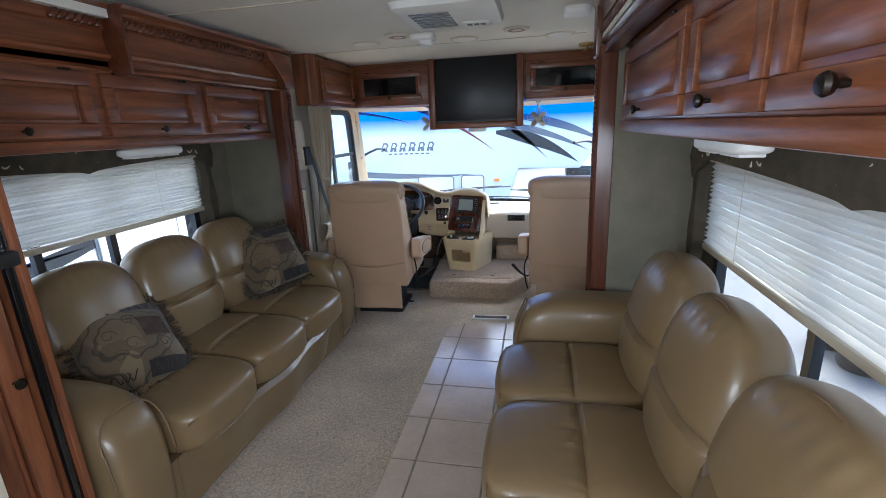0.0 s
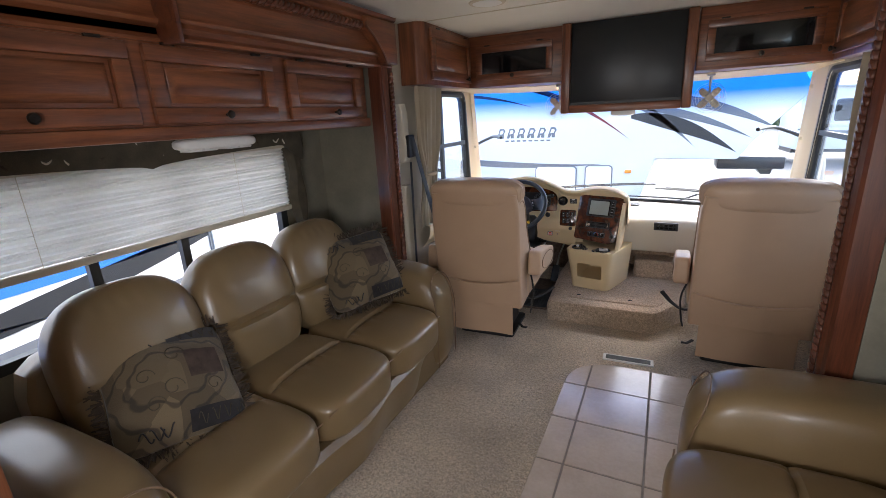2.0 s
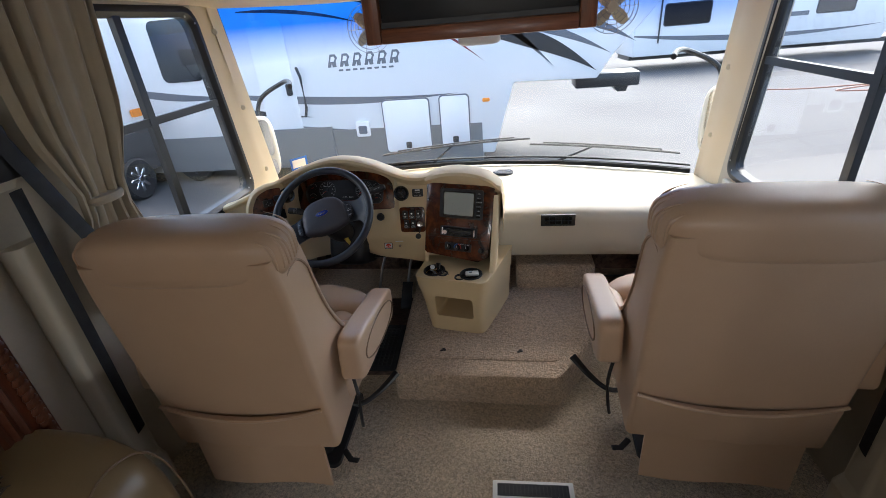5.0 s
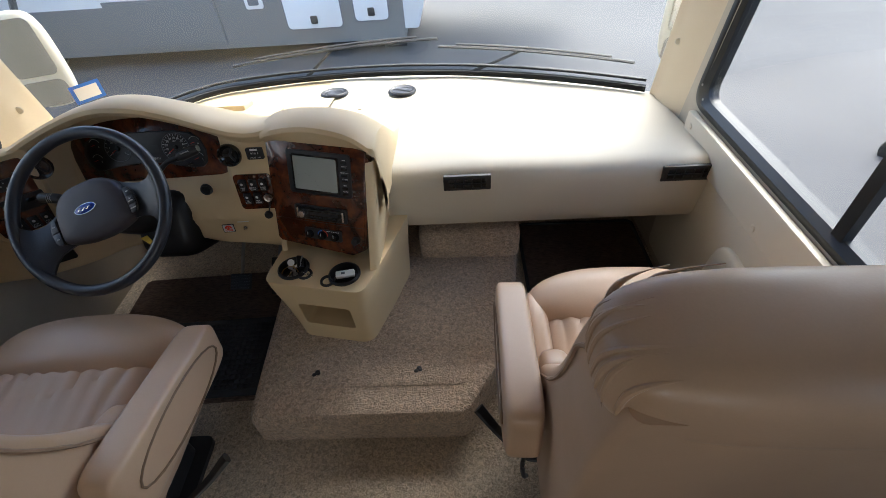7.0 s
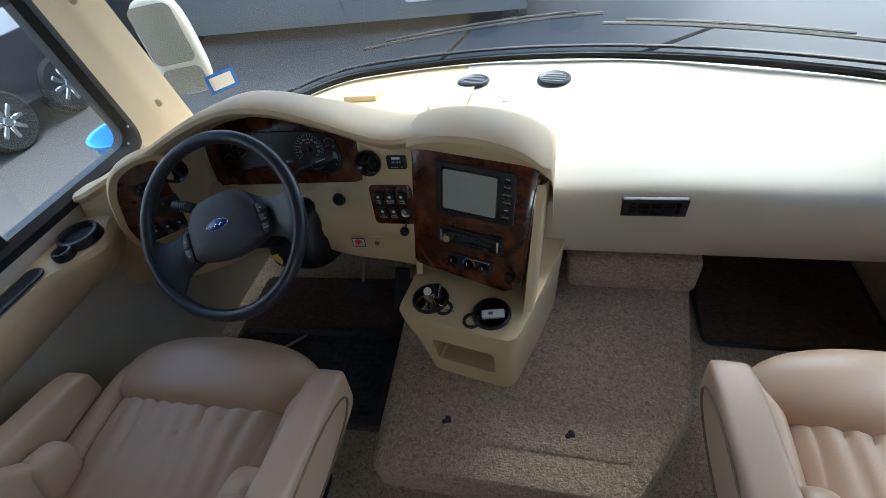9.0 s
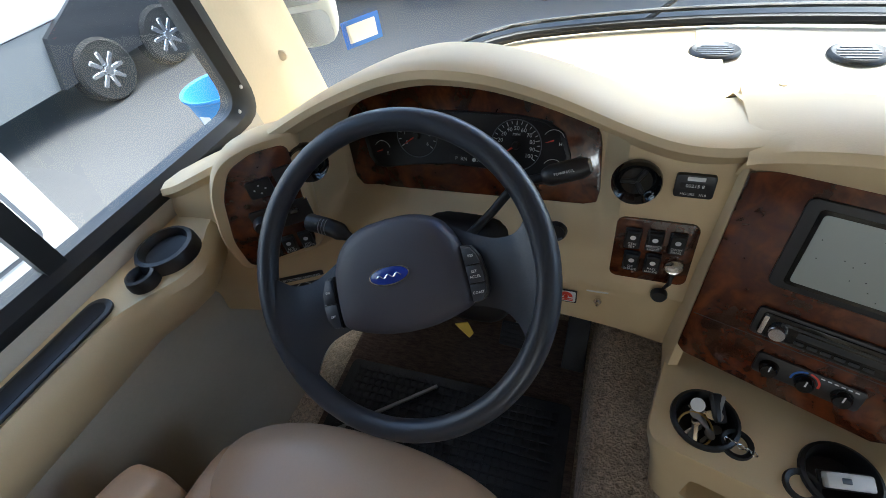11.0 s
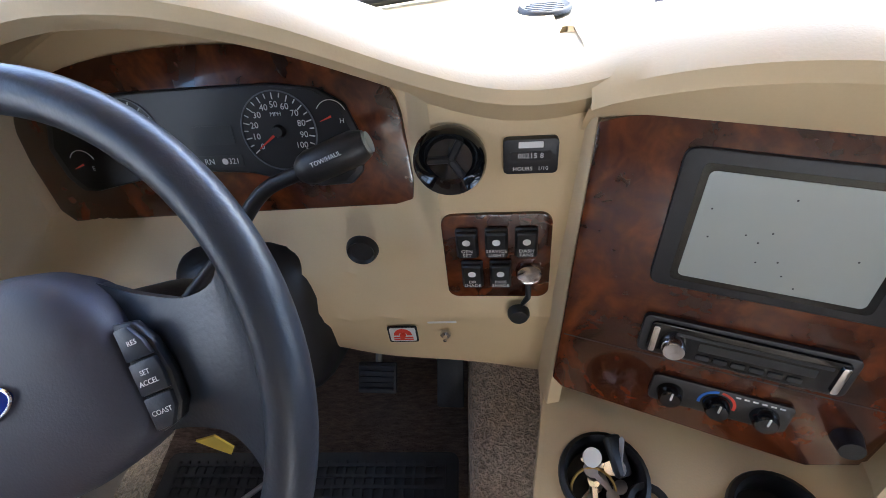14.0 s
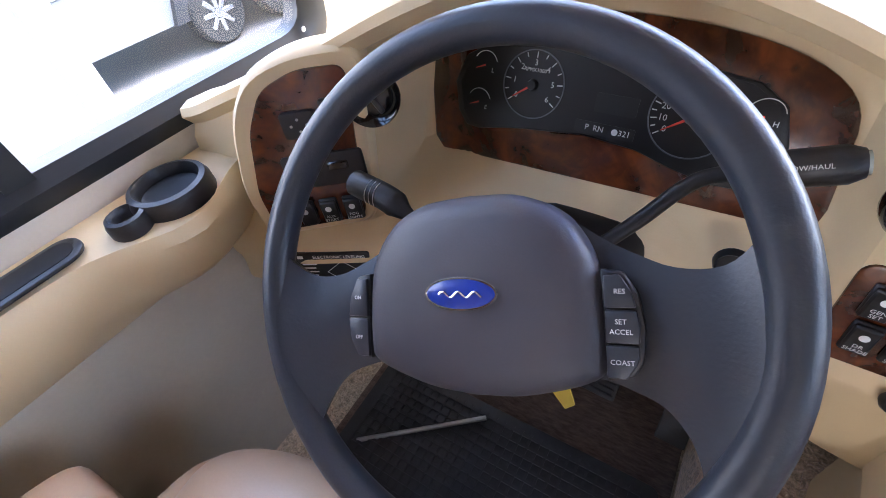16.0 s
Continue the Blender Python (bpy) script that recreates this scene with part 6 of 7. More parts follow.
def pillow(m):
    p = thing("throw_pillow", "brown and olive brocade throw pillow with dark fringe", "pillow", m, "throw pillows")

    def shp(q):
        k = (1 - .86 * abs(q.x) ** 2.6) * (1 - .86 * abs(q.y) ** 2.6)
        return Vector((q.x * (1 - .06 * (1 - abs(q.y)) * abs(q.x)), q.y * (1 - .06 * (1 - abs(q.x)) * abs(q.y)), q.z * max(k, .05)))
    part("cover", puff(.42, .42, .17, 7, 14, shp), M_pillow, p, "patterned brocade cover")

    def top(x, y):
        a, b = x / .21, y / .21
        return .0865 * (1 - .86 * abs(a) ** 2.6) * (1 - .86 * abs(b) ** 2.6) + .002
    for y0, y1 in ((-.192, -.128), (.135, .192)):
        rows = [[(x, y, top(x, y)) for y in np.linspace(y0, y1, 5)] for x in np.linspace(.0, .19, 9)]
        band = part("dark_band", sheet(rows), M_pillow_dark, p, "black velvet band with leaf pattern")
        for k in range(4):
            x0 = .025 + .045 * k
            pts = [(x0 + .010 * a, (y0 + y1) / 2 + .02 * math.sin(a * 2.2 + k), 0) for a in np.linspace(0, 3, 9)]
            part("vine", tube([(x, y, top(x, y) + .0012) for x, y, z in pts], .0016, 4), M_valance, band)
    rows = [[(x, y, top(x, y)) for y in np.linspace(-.02, .085, 6)] for x in np.linspace(.03, .15, 6)]
    part("centre_patch", sheet(rows), surf("plum_patch", (.085, .055, .042), .8, .3, 30, 200, .3), p)
    for k in range(6):
        x0, y0 = -.15 + .03 * (k % 3), (-.165, .15)[k // 3]
        pts = [(x0 + .012 * a, y0 + .018 * math.sin(a * 1.7 + k)) for a in np.linspace(0, 3.4, 10)]
        part("vine", tube([(x, y, top(x, y) + .001) for x, y in pts], .0026, 4), M_pillow_dark, p)
    for k in range(5):
        cx, cy, r0 = ((-.10, .02), (-.03, -.04), (-.09, -.08), (.0, .08), (.10, -.06))[k] + (.030 + .006 * (k % 2),)
        pts = [(cx + r0 * (1 - a / 9) * math.cos(a), cy + r0 * (1 - a / 9) * math.sin(a)) for a in np.linspace(0, 6.5, 20)]
        part("scroll", tube([(x, y, top(x, y) - .0006) for x, y in pts], .0016, 4), M_valance, p)
    random.seed(11)
    fr_ = bmesh.new()
    for k in range(420):
        u = k / 420 * 4
        side, t = int(u), (u % 1) * .42 - .21
        bx, by, dx, dy = ((.205, t, 1, 0), (t, .205, 0, 1), (-.205, t, -1, 0), (t, -.205, 0, -1))[side]
        l, j = random.uniform(.022, .045), random.uniform(-.018, .018)
        a, b = Vector((bx, by, random.uniform(-.008, .008))), Vector((bx + dx * l - dy * j, by + dy * l + dx * j, random.uniform(-.018, .018)))
        sd = Vector((-dy, dx, 0)) * .0035
        v = [fr_.verts.new(q) for q in (a - sd, a + sd, b + sd * .5, b - sd * .5)]
        fr_.faces.new(v)
        w = [fr_.verts.new(q + Vector((0, 0, .004))) for q in (a - sd, b + sd * .4, b - sd * .4)]
        fr_.faces.new(w)
    tagged(part("fringe", fr_, M_fringe, p, "dark brown twisted fringe", False), kind="stuff")


pillow(fr((-1.395, 2.985, .685), (.157, .30, .03), (-.20, .06, .33)) @ Matrix.Diagonal((1.04, .94, 1, 1)))
pillow(fr((-1.43, 1.90, .60), (.45, .52, -.42), (-.58, .20, .58)) @ pose(0, 0, .02, 0, 0, 32))


def rope(p0, p1, r, pitch, up=(0, 0, 1)):
    """A carved rope: slanted beads in a row."""
    p0, p1 = Vector(p0), Vector(p1)
    d = (p1 - p0).normalized()
    n = max(2, int((p1 - p0).length / pitch))
    side = d.cross(Vector(up)).normalized()
    u = side.cross(d)
    verts, faces = [], []
    ring, seg = 6, 5
    for i in range(n):
        c = p0 + d * (pitch * (i + .5))
        ax = (d * .75 + u * .66).normalized()
        bx = ax.cross(side).normalized()
        base = len(verts)
        for a in range(seg + 1):
            th = math.pi * a / seg
            for b in range(ring):
                ph = 2 * math.pi * b / ring
                verts.append(c + ax * r * 1.25 * math.cos(th) + (bx * math.cos(ph) * pitch * .52 + side * math.sin(ph) * r * .8) * math.sin(th))
        for a in range(seg):
            for b in range(ring):
                faces.append((base + a * ring + b, base + a * ring + (b + 1) % ring, base + (a + 1) * ring + (b + 1) % ring, base + (a + 1) * ring + b))
    bm = bmesh.new()
    vs = [bm.verts.new(v) for v in verts]
    for f in faces:
        bm.faces.new([vs[k] for k in f])
    bmesh.ops.remove_doubles(bm, verts=bm.verts, dist=1e-5)
    return bm


def moulding(profile, a, b, axis="y"):
    """A moulded board: profile of (x, z) drawn along y, or of (x, y) drawn along z."""
    return prism(profile, a, b, axis)


# overhead cabinets over the sofa by the driver's side
oc = thing("overhead_cabinet", "long cherry overhead cabinet with raised-panel doors over a sofa", "cabinet", group="overhead cabinets")
part("body", box(-1.87, -1.43, 1.36, 3.25, 1.45, 1.94, .004), M_wood, oc)
part("bottom_rail", box(-1.87, -1.415, 1.36, 3.26, 1.44, 1.485, .008), M_wood, oc)
for y0, y1 in ((1.42, 2.0), (2.05, 2.58), (2.66, 3.19)):
    door_front(fr((-1.43, y0, 1.492), (0, 1, 0), (0, 0, 1)), y1 - y0, .245, oc, ((y1 - y0) * .5 if y0 < 2.6 else (y1 - y0) * .55, .026), M_wood)
crown = thing("crown_moulding", "carved cherry crown board with a rope bead over the slide-out", "moulding")
prof = [(-1.43, 1.745), (-1.365, 1.745), (-1.36, 1.755), (-1.375, 1.77), (-1.375, 1.79), (-1.355, 1.80), (-1.35, 1.812), (-1.365, 1.825), (-1.372, 1.86), (-1.372, 1.905), (-1.36, 1.912), (-1.36, 1.95), (-1.345, 1.96), (-1.345, 1.972), (-1.32, 1.985), (-1.315, 2.0), (-1.43, 2.0)]
part("front_board", moulding(prof, 2.13, 3.44), M_wood, crown, "proud stepped cherry board")
part("rope_bead", rope((-1.354, 2.14, 1.931), (-1.354, 3.18, 1.931), .023, .030), M_wood_dark_y, crown, "dark carved rope bead")
part("rear_board", moulding([(x - .055, z) for x, z in prof], 1.1, 2.13), M_wood, crown)
part("rear_rope", rope((-1.409, 1.9, 1.931), (-1.409, 2.12, 1.931), .023, .030), M_wood_dark_y, crown)
part("scroll", tube(smooth_path([(-1.415, 1.55, 1.83), (-1.405, 1.66, 1.90), (-1.40, 1.78, 1.95), (-1.40, 1.9, 1.965)], 6), .010, 8), M_wood, crown)
part("scroll_panel", slab([(1.2, 1.80), (1.55, 1.80), (1.72, 1.90), (1.8, 1.95), (1.2, 1.95)], fr((-1.428, 0, 0), (0, 1, 0), (0, 0, 1)), 0, .02, .004), M_wood, crown)
part("end_cap", box(-1.43, -1.325, 2.118, 2.136, 1.735, 2.0, .004), M_wood_dark_y, crown)
block = slab([(3.16, 1.92), (3.22, 1.88), (3.30, 1.80), (3.32, 1.765), (3.44, 1.765), (3.44, 1.975), (3.16, 1.975)], fr((-1.372, 0, 0), (0, 1, 0), (0, 0, 1)), 0, .05, .004)
part("corner_block", block, M_wood, crown, "plain cherry corner block")
part("corner_bead", tube(smooth_path([(-1.32, 3.15, 1.925), (-1.318, 3.22, 1.88), (-1.318, 3.30, 1.80), (-1.32, 3.325, 1.755)], 6), .007, 6), M_wood_dark_y, crown)
pil = thing("pilaster", "fluted mahogany pilaster with a carved rope edge", "trim")
part("board", moulding([(-1.42, 3.28), (-1.345, 3.28), (-1.34, 3.29), (-1.345, 3.305), (-1.335, 3.315), (-1.345, 3.33), (-1.335, 3.34), (-1.345, 3.355), (-1.345, 3.405), (-1.36, 3.415), (-1.42, 3.415)], 0, 1.745, "z"), M_wood_dark, pil)
part("rope_edge", rope((-1.341, 3.382, .02), (-1.341, 3.382, 1.74), .018, .025, (0, 1, 0)), M_wood_dark, pil)
pil = thing("pilaster", "fluted mahogany pilaster with a carved rope edge", "trim")
part("board", moulding([(.665, 2.752), (.595, 2.752), (.587, 2.766), (.595, 2.781), (.585, 2.791), (.595, 2.806), (.587, 2.816), (.595, 2.831), (.595, 2.886), (.605, 2.896), (.665, 2.896)], 0, 1.80, "z"), M_wood_dark, pil)
part("rope_edge", rope((.593, 2.864, .02), (.593, 2.864, 1.80), .018, .025, (0, 1, 0)), M_wood_dark, pil)
crown = thing("crown_moulding", "dark carved crown board with a rope bead over the slide-out", "moulding")
part("front_board", moulding([(.66, 1.77), (.605, 1.77), (.60, 1.78), (.615, 1.795), (.615, 1.81), (.595, 1.82), (.61, 1.85), (.61, 1.905), (.595, 1.91), (.595, 1.945), (.58, 1.97), (.56, 2.0), (.56, 2.02), (.66, 2.02)], -1.2, 2.90), M_wood_dark_y, crown)
part("rope_bead", rope((.605, .6, 1.878), (.602, 2.85, 1.878), .023, .030), M_wood_dark_y, crown)
part("corner_block", box(.572, .62, 2.80, 2.91, 1.765, 2.02, .006), M_wood_dark, crown)
oc = thing("overhead_cabinet", "long cherry overhead cabinet with raised-panel doors over a sofa", "cabinet", group="overhead cabinets")
part("body", box(.68, 1.07, .2, 2.60, 1.43, 1.838, .004), M_wood, oc)
part("bottom_rail", box(.665, 1.07, .2, 2.61, 1.425, 1.473, .008), M_wood, oc)
for y0, y1 in ((1.745, 2.545), (1.29, 1.69), (.82, 1.27), (.30, .78)):
    door_front(fr((.68, y1, 1.480), (0, -1, 0), (0, 0, 1)), y1 - y0, .262, oc, ((y1 - y0) * .45, .028), M_wood)


def under_light(m):
    u = thing("cabinet_light", "white plastic under-cabinet light with two lenses", "lamp", m, "cabinet lights")
    part("body", puff(.10, .34, .045, 4, 8), M_white, u)
    for y in (-.08, .08):
        part("lens", box(-.03, .03, y - .06, y + .06, -.027, -.018, .004), M_ink, u, "clear ribbed lens")
        part("switch", box(.03, .045, y - .012, y + .012, -.024, -.016, .002), M_white, u)


under_light(pose(-1.50, 2.32, 1.418))
under_light(pose(.80, 1.76, 1.405))


def lounge_window(name, x, d, y0, y1, z0, z1, shade_z, muntins):
    """Black-framed window with a half-drawn pleated shade and a cloth valance. d: towards the room."""
    w = thing(name, "black-framed lounge window", "window", kind="structure")
    part("frame", join(box(x - .02, x + .02, y0, y1, z0, z0 + .04), box(x - .02, x + .02, y0, y1, z1 - .03, z1), box(x - .02, x + .02, y0, y0 + .045, z0, z1), box(x - .02, x + .02, y1 - .045, y1, z0, z1)), M_seal, w, "black window frame", False)
    for y in muntins:
        part("mullion", box(x - .015, x + .015, y - .018, y + .018, z0, z1), M_seal, w)
    g = part("pane", facing(sheet([[(x, y, z) for y in (y0 + .03, y1 - .03)] for z in (z0 + .03, z1 - .02)]), (d, 0, 0)), M_glass, w)
    g.visible_shadow = False
    sh = thing("pleated_shade", "cream pleated window shade half drawn down", "shade")
    xs = x + d * .065
    rows, n = [], 18
    for i in range(2 * n + 1):
        z = z1 - (z1 - shade_z) * i / (2 * n)
        off = d * (.012 if i % 2 else -.004)
        rows.append([(xs + off, y, z + .004 * math.sin(y * 5 + i)) for y in np.linspace(y0 + .02, y1 - .02, 12)])
    part("pleats", sheet(rows), M_shade, sh, "translucent pleated cloth", False)
    part("bottom_rail", box(xs - .014, xs + .014, y0 + .01, y1 - .01, shade_z - .028, shade_z, .006), M_offwhite, sh, "bone bottom rail")
    part("head_rail", box(xs - .02, xs + .02, y0 + .01, y1 - .01, z1 - .01, z1 + .03, .004), M_offwhite, sh)
    for y in (y0 + .35, y1 - .35):
        part("cord", tube([(xs + d * .018, y, z1), (xs + d * .018, y, shade_z)], .0015, 4), M_offwhite, sh)
    va = thing("window_valance", "olive patterned fabric valance with side drops round the window", "valance")
    xv = x + d * .10
    top = z1 + .10
    rows = []
    for y in np.linspace(y0 - .08, y1 + .08, 41):
        t = (y - y0 + .08) / (y1 - y0 + .16)
        low = z1 - .03 + .05 * (2 * abs(t - .5)) ** .5 - .10 * max(0, abs(t - .5) - .42) / .08
        rows.append([(xv, y, top), (xv + d * .015, y, (top + low) / 2), (xv, y, low)])
    part("cloth", sheet(rows, thick=.02), M_valance, va, "olive fabric with dark vines")
    for s_, yc in ((-1, y0 - .045), (1, y1 + .045)):
        rows = []
        for k in range(17):
            z = top - (top - shade_z + .18) * k / 16
            wv = .05 + .018 * math.sin(k * .75)
            rows.append([(xv - d * .03, yc - wv, z), (xv + d * .012, yc - wv * .5, z), (xv + d * .015, yc + wv * .5, z), (xv - d * .03, yc + wv, z)])
        part("side_drop", sheet(rows, thick=.015), M_valance, va)
    for k in range(9):
        y = y0 + .1 + (y1 - y0 - .2) * k / 8
        part("vine", tube(smooth_path([(xv + d * .026, y - .05, top - .03), (xv + d * .028, y - .015, top - .075), (xv + d * .028, y + .02, top - .05), (xv + d * .026, y + .05, top - .085)], 5), .004, 5), M_fringe if k % 2 else M_offwhite, va)
    part("rope_rail", rope((xv + d * .02, y0 - .1, top + .008), (xv + d * .02, y1 + .1, top + .008), .011, .016), M_wood_dark_y, va)
    part("rail_board", box(min(xv - .02, xv + .02), max(xv - .02, xv + .02), y0 - .12, y1 + .12, top + .015, top + .04), M_wood_dark_y, va)


lounge_window("window_lounge_left", LS - .02, 1, 1.45, 3.0, .70, 1.36, 1.035, (1.98, 2.36))
lounge_window("window_lounge_right", RS + .02, -1, .58, 2.53, .62, 1.30, .945, (1.79, 1.2))

# tall cabinet at the near end of the sofa
tall = thing("tall_cabinet", "tall cherry cabinet with a black refrigerator edge", "cabinet")
part("body", box(-1.88, -1.08, .95, 1.34, 0, 1.94), M_woodz, tall)
part("stile", box(-1.10, -1.03, 1.325, 1.345, 0, 1.94, .003), M_woodz, tall)
part("black_strip", box(-1.062, -1.042, 1.302, 1.324, 0, 1.94, .004), M_gloss, tall, "glossy black refrigerator edge")
door_front(fr((-1.075, .98, .06), (0, 1, 0), (0, 0, 1)), .30, 1.10, tall, (.27, .8), M_woodz)
part("latch", box(-1.07, -1.02, 1.27, 1.33, 1.17, 1.21, .006), M_black, tall)

# ---- ceiling fixtures ----
ac = thing("ceiling_vent", "grey plastic air conditioner vent panel on the ceiling", "vent", pose(-.12, 2.86, CEIL))
part("shell", loft([(-.002, rpoly([(-.25, -.27), (.25, -.27), (.25, .27), (-.25, .27)], .05)), (-.03, rpoly([(-.24, -.26), (.24, -.26), (.24, .26), (-.24, .26)], .05)), (-.045, rpoly([(-.20, -.22), (.20, -.22), (.20, .22), (-.20, .22)], .05))]), M_white, ac)
for k in range(6):
    part("louvre", box(-.17, .02, -.18 + .055 * k, -.15 + .055 * k, -.050, -.044, .002), M_stripe, ac)
part("control_box", box(.05, .19, .06, .17, -.052, -.044, .004), M_white, ac)
for k in range(3):
    part("button", box(.07 + .035 * k, .095 + .035 * k, .09, .12, -.056, -.051, .002), M_stripe, ac)
ml = thing("map_light", "white swivelling map light on the ceiling", "lamp", pose(-.39, 3.38, CEIL))
part("base", xf(puff(.16, .13, .05, 4, 6), pose(0, 0, -.022)), M_white, ml)
part("lamp_head", xf(puff(.09, .07, .06, 3, 6), pose(.03, -.02, -.05, 25, 15, 0)), M_white, ml)
part("lens", xf(box(-.035, .035, -.03, .03, -.004, .004, .003), pose(.03, -.045, -.07, 40, 15, 0)), M_ink, ml)
for x, y in ((-.54, 3.36), (.18, 3.44), (-.55, 1.6), (.2, 1.6)):
    pk = thing("puck_light", "bronze-rimmed recessed ceiling light switched off", "lamp", pose(x, y, CEIL), "puck lights")
    part("rim", lathe([(.045, -.012), (.075, -.010), (.082, -.002), (.045, 0)], 28), M_offwhite, pk)
    part("lens", lathe([(0, -.008), (.05, -.014), (.05, 0), (0, 0)], 24), surf("amber_lens", (.22, .13, .08), .35, .1, 20, 100, .05), pk)
for x, y in ((-.82, 3.54), (-.17, 3.64), (.45, 3.74)):
    sp = thing("ceiling_speaker", "round white speaker grille in the ceiling", "speaker", pose(x, y, CEIL), "ceiling speakers")
    part("grille", lathe([(0, -.012), (.06, -.012), (.085, -.006), (.09, 0), (0, 0)], 28), M_white, sp)
    part("rim", lathe([(.086, -.008), (.094, -.006), (.098, 0), (.086, 0)], 28), M_offwhite, sp)
gd = thing("smoke_detector", "small round brass gas detector on the ceiling", "detector", pose(.66, 4.2, CEIL))
part("base", lathe([(0, -.02), (.05, -.018), (.055, 0), (0, 0)], 20), M_brass, gd)
part("stem", lathe([(0, -.05), (.03, -.048), (.032, -.04), (.012, -.036), (.012, -.015)], 16), M_brass, gd)
cam_ob = thing("dome_lamp", "white corner lamp beside the crown board", "lamp", pose(.50, 3.02, CEIL))
part("base", xf(puff(.14, .12, .05, 4, 6), pose(0, 0, -.02)), M_white, cam_ob)
for y in (1.2, 2.45, 3.75):
    structure("ceiling_seam", box(-1.4, .62, y, y + .012, CEIL - .0035, CEIL + .001), M_offwhite, "thin ceiling joint strip", "trim")

# ---- floor register, tiles ----
reg = thing("floor_register", "white metal floor register with dark slots", "vent", pose(-.028, 3.723, .0, 0, 0, 2))
part("frame", slab(rounded(-.142, .142, -.036, .036, .004), pose(0, 0, 0), 0, .008, .002), M_white, reg)
part("well", box(-.125, .125, -.024, .024, .0082, .0088), M_belt, reg)
for k in range(19):
    part("slat", box(-.124 + .0133 * k, -.1205 + .0133 * k, -.024, .024, .0088, .0093), M_rubber, reg)
    
tf = thing("tile_floor", "beige ceramic tile floor with grey grout", "tile floor", kind="structure")
c = [(-.335, -1.15), (.31, -1.15), (.31, 3.62), (-.09, 3.62)] + [(-.09 - .245 * math.sin(radians(a)), 3.375 + .245 * math.cos(radians(a))) for a in range(10, 91, 10)]
part("grout_bed", prism(c, 0.0, .005, "z"), M_grout, tf)
part("edge_strip", box(.309, .334, 2.89, 3.66, 0, .014, .004), M_steel, tf, "screwed aluminium edge strip")
for k in range(5):
    part("strip_screw", xf(lathe([(0, .002), (.004, .001), (.005, 0)], 8), pose(.322, 3.14 + .12 * k, .014)), M_black, tf)
xs_ = [(-.335, -.219), (-.211, .098), (.106, .307)]
ys_ = [3.62] + [3.345 - .312 * k for k in range(15)]
for j in range(len(ys_) - 1):
    for x0, x1 in xs_:
        y1, y0 = ys_[j] - .004 * (j > 0), ys_[j + 1] + .004
        pts = [(x0, y0), (x1, y0), (x1, y1), (x0, y1)]
        if j == 0 and x0 < -.3:
            pts = [(x0 + .005, y0)] + [(x1, y0)] + [(x1, 3.585)] + [(-.09 - .243 * math.sin(radians(a)), 3.375 + .243 * math.cos(radians(a))) for a in range(34, 88, 8)]
        elif j == 0 and x0 < -.2:
            pts = [(x0, y0), (x1, y0), (x1, y1), (-.09, y1), (-.15, 3.608), (x0, 3.59)]
        part("tile", prism(pts, .003, .009, "z", .0022, 1), M_tile, tf)

# ---- outside ----
def swoosh(p0, p1, p2, w, m, lift=.004):
    """A tapering curved decal on panel axes m."""
    a, b, c = Vector(p0), Vector(p1), Vector(p2)
    up, lo = [], []
    for i in range(17):
        t = i / 16
        p = (1 - t) ** 2 * a + 2 * t * (1 - t) * b + t * t * c
        d = (2 * (1 - t) * (b - a) + 2 * t * (c - b)).normalized()
        n = Vector((-d.y, d.x))
        h = w * math.sin(math.pi * min(1, .08 + t * .92)) * (1 - .4 * t)
        up.append(p + n * h / 2)
        lo.append(p - n * h / 2)
    return slab([tuple(p) for p in up] + [tuple(p) for p in reversed(lo)], m, 0, lift)


def hatch(parent, m, x0, x1, z0, z1, name="hatch_door"):
    h = part(name, slab(rounded(x0, x1, z0, z1, .06), m, .0, .045, .004), M_trailer, parent, "white storage hatch")
    part("gasket", slab(rounded(x0 - .02, x1 + .02, z0 - .02, z1 + .02, .07), m, 0, .03), M_stripe, h)
    part("latch", slab(rounded((x0 + x1) / 2 - .05, (x0 + x1) / 2 + .05, z0 + .06, z0 + .17, .02), m, .045, .06, .004), M_stripe_dark, h)


def road_wheel(parent, m, r=.36):
    w = part("wheel", xf(lathe([(r * .62, -.10), (r * .9, -.12), (r, -.08), (r, .08), (r * .9, .12), (r * .62, .10)], 32), m), M_tyre, parent, "black tyre")
    part("rim", xf(lathe([(0, -.03), (r * .55, -.05), (r * .63, -.10), (r * .63, .1), (0, .1)], 28), m), M_stripe_dark, w)
    for k in range(8):
        part("spoke", xf(box(-.03, .03, .06, r * .60, -.11, -.06, .01, 1), m @ pose(0, 0, 0, 0, 0, 45 * k)), M_chrome, w)
    part("hub", xf(lathe([(0, -.13), (.05, -.13), (.06, -.09), (0, -.09)], 14), m), M_chrome, w)


G = -.95
tr = thing("fifth_wheel_trailer", "white fifth-wheel trailer with grey and maroon swoosh graphics", "trailer")
TM = fr((0, 10.5, 0), (1, 0, 0), (0, 0, 1))
side = [(-10.5, -.62), (-.42, -.62), (-.08, .52), (1.22, .50), (1.45, .85), (2.15, 1.62), (1.6, 2.6), (.9, 2.9), (-10.5, 2.95)]
part("body", prism(side, 10.5, 12.9, "y", .03), M_trailer, tr, "white gelcoat body with a raised nose")
part("skirt", box(-10.5, -.62, 10.485, 12.9, -.74, -.09), M_trailer_grey, tr, "dark grey lower skirt")
part("skirt_step", box(-4.9, -3.3, 10.45, 10.488, -.66, -.02), M_trailer_grey, tr)
hatch(tr, TM, -2.32, -1.52, -.52, .36)
hatch(tr, TM, -1.32, -.84, -.46, .38)
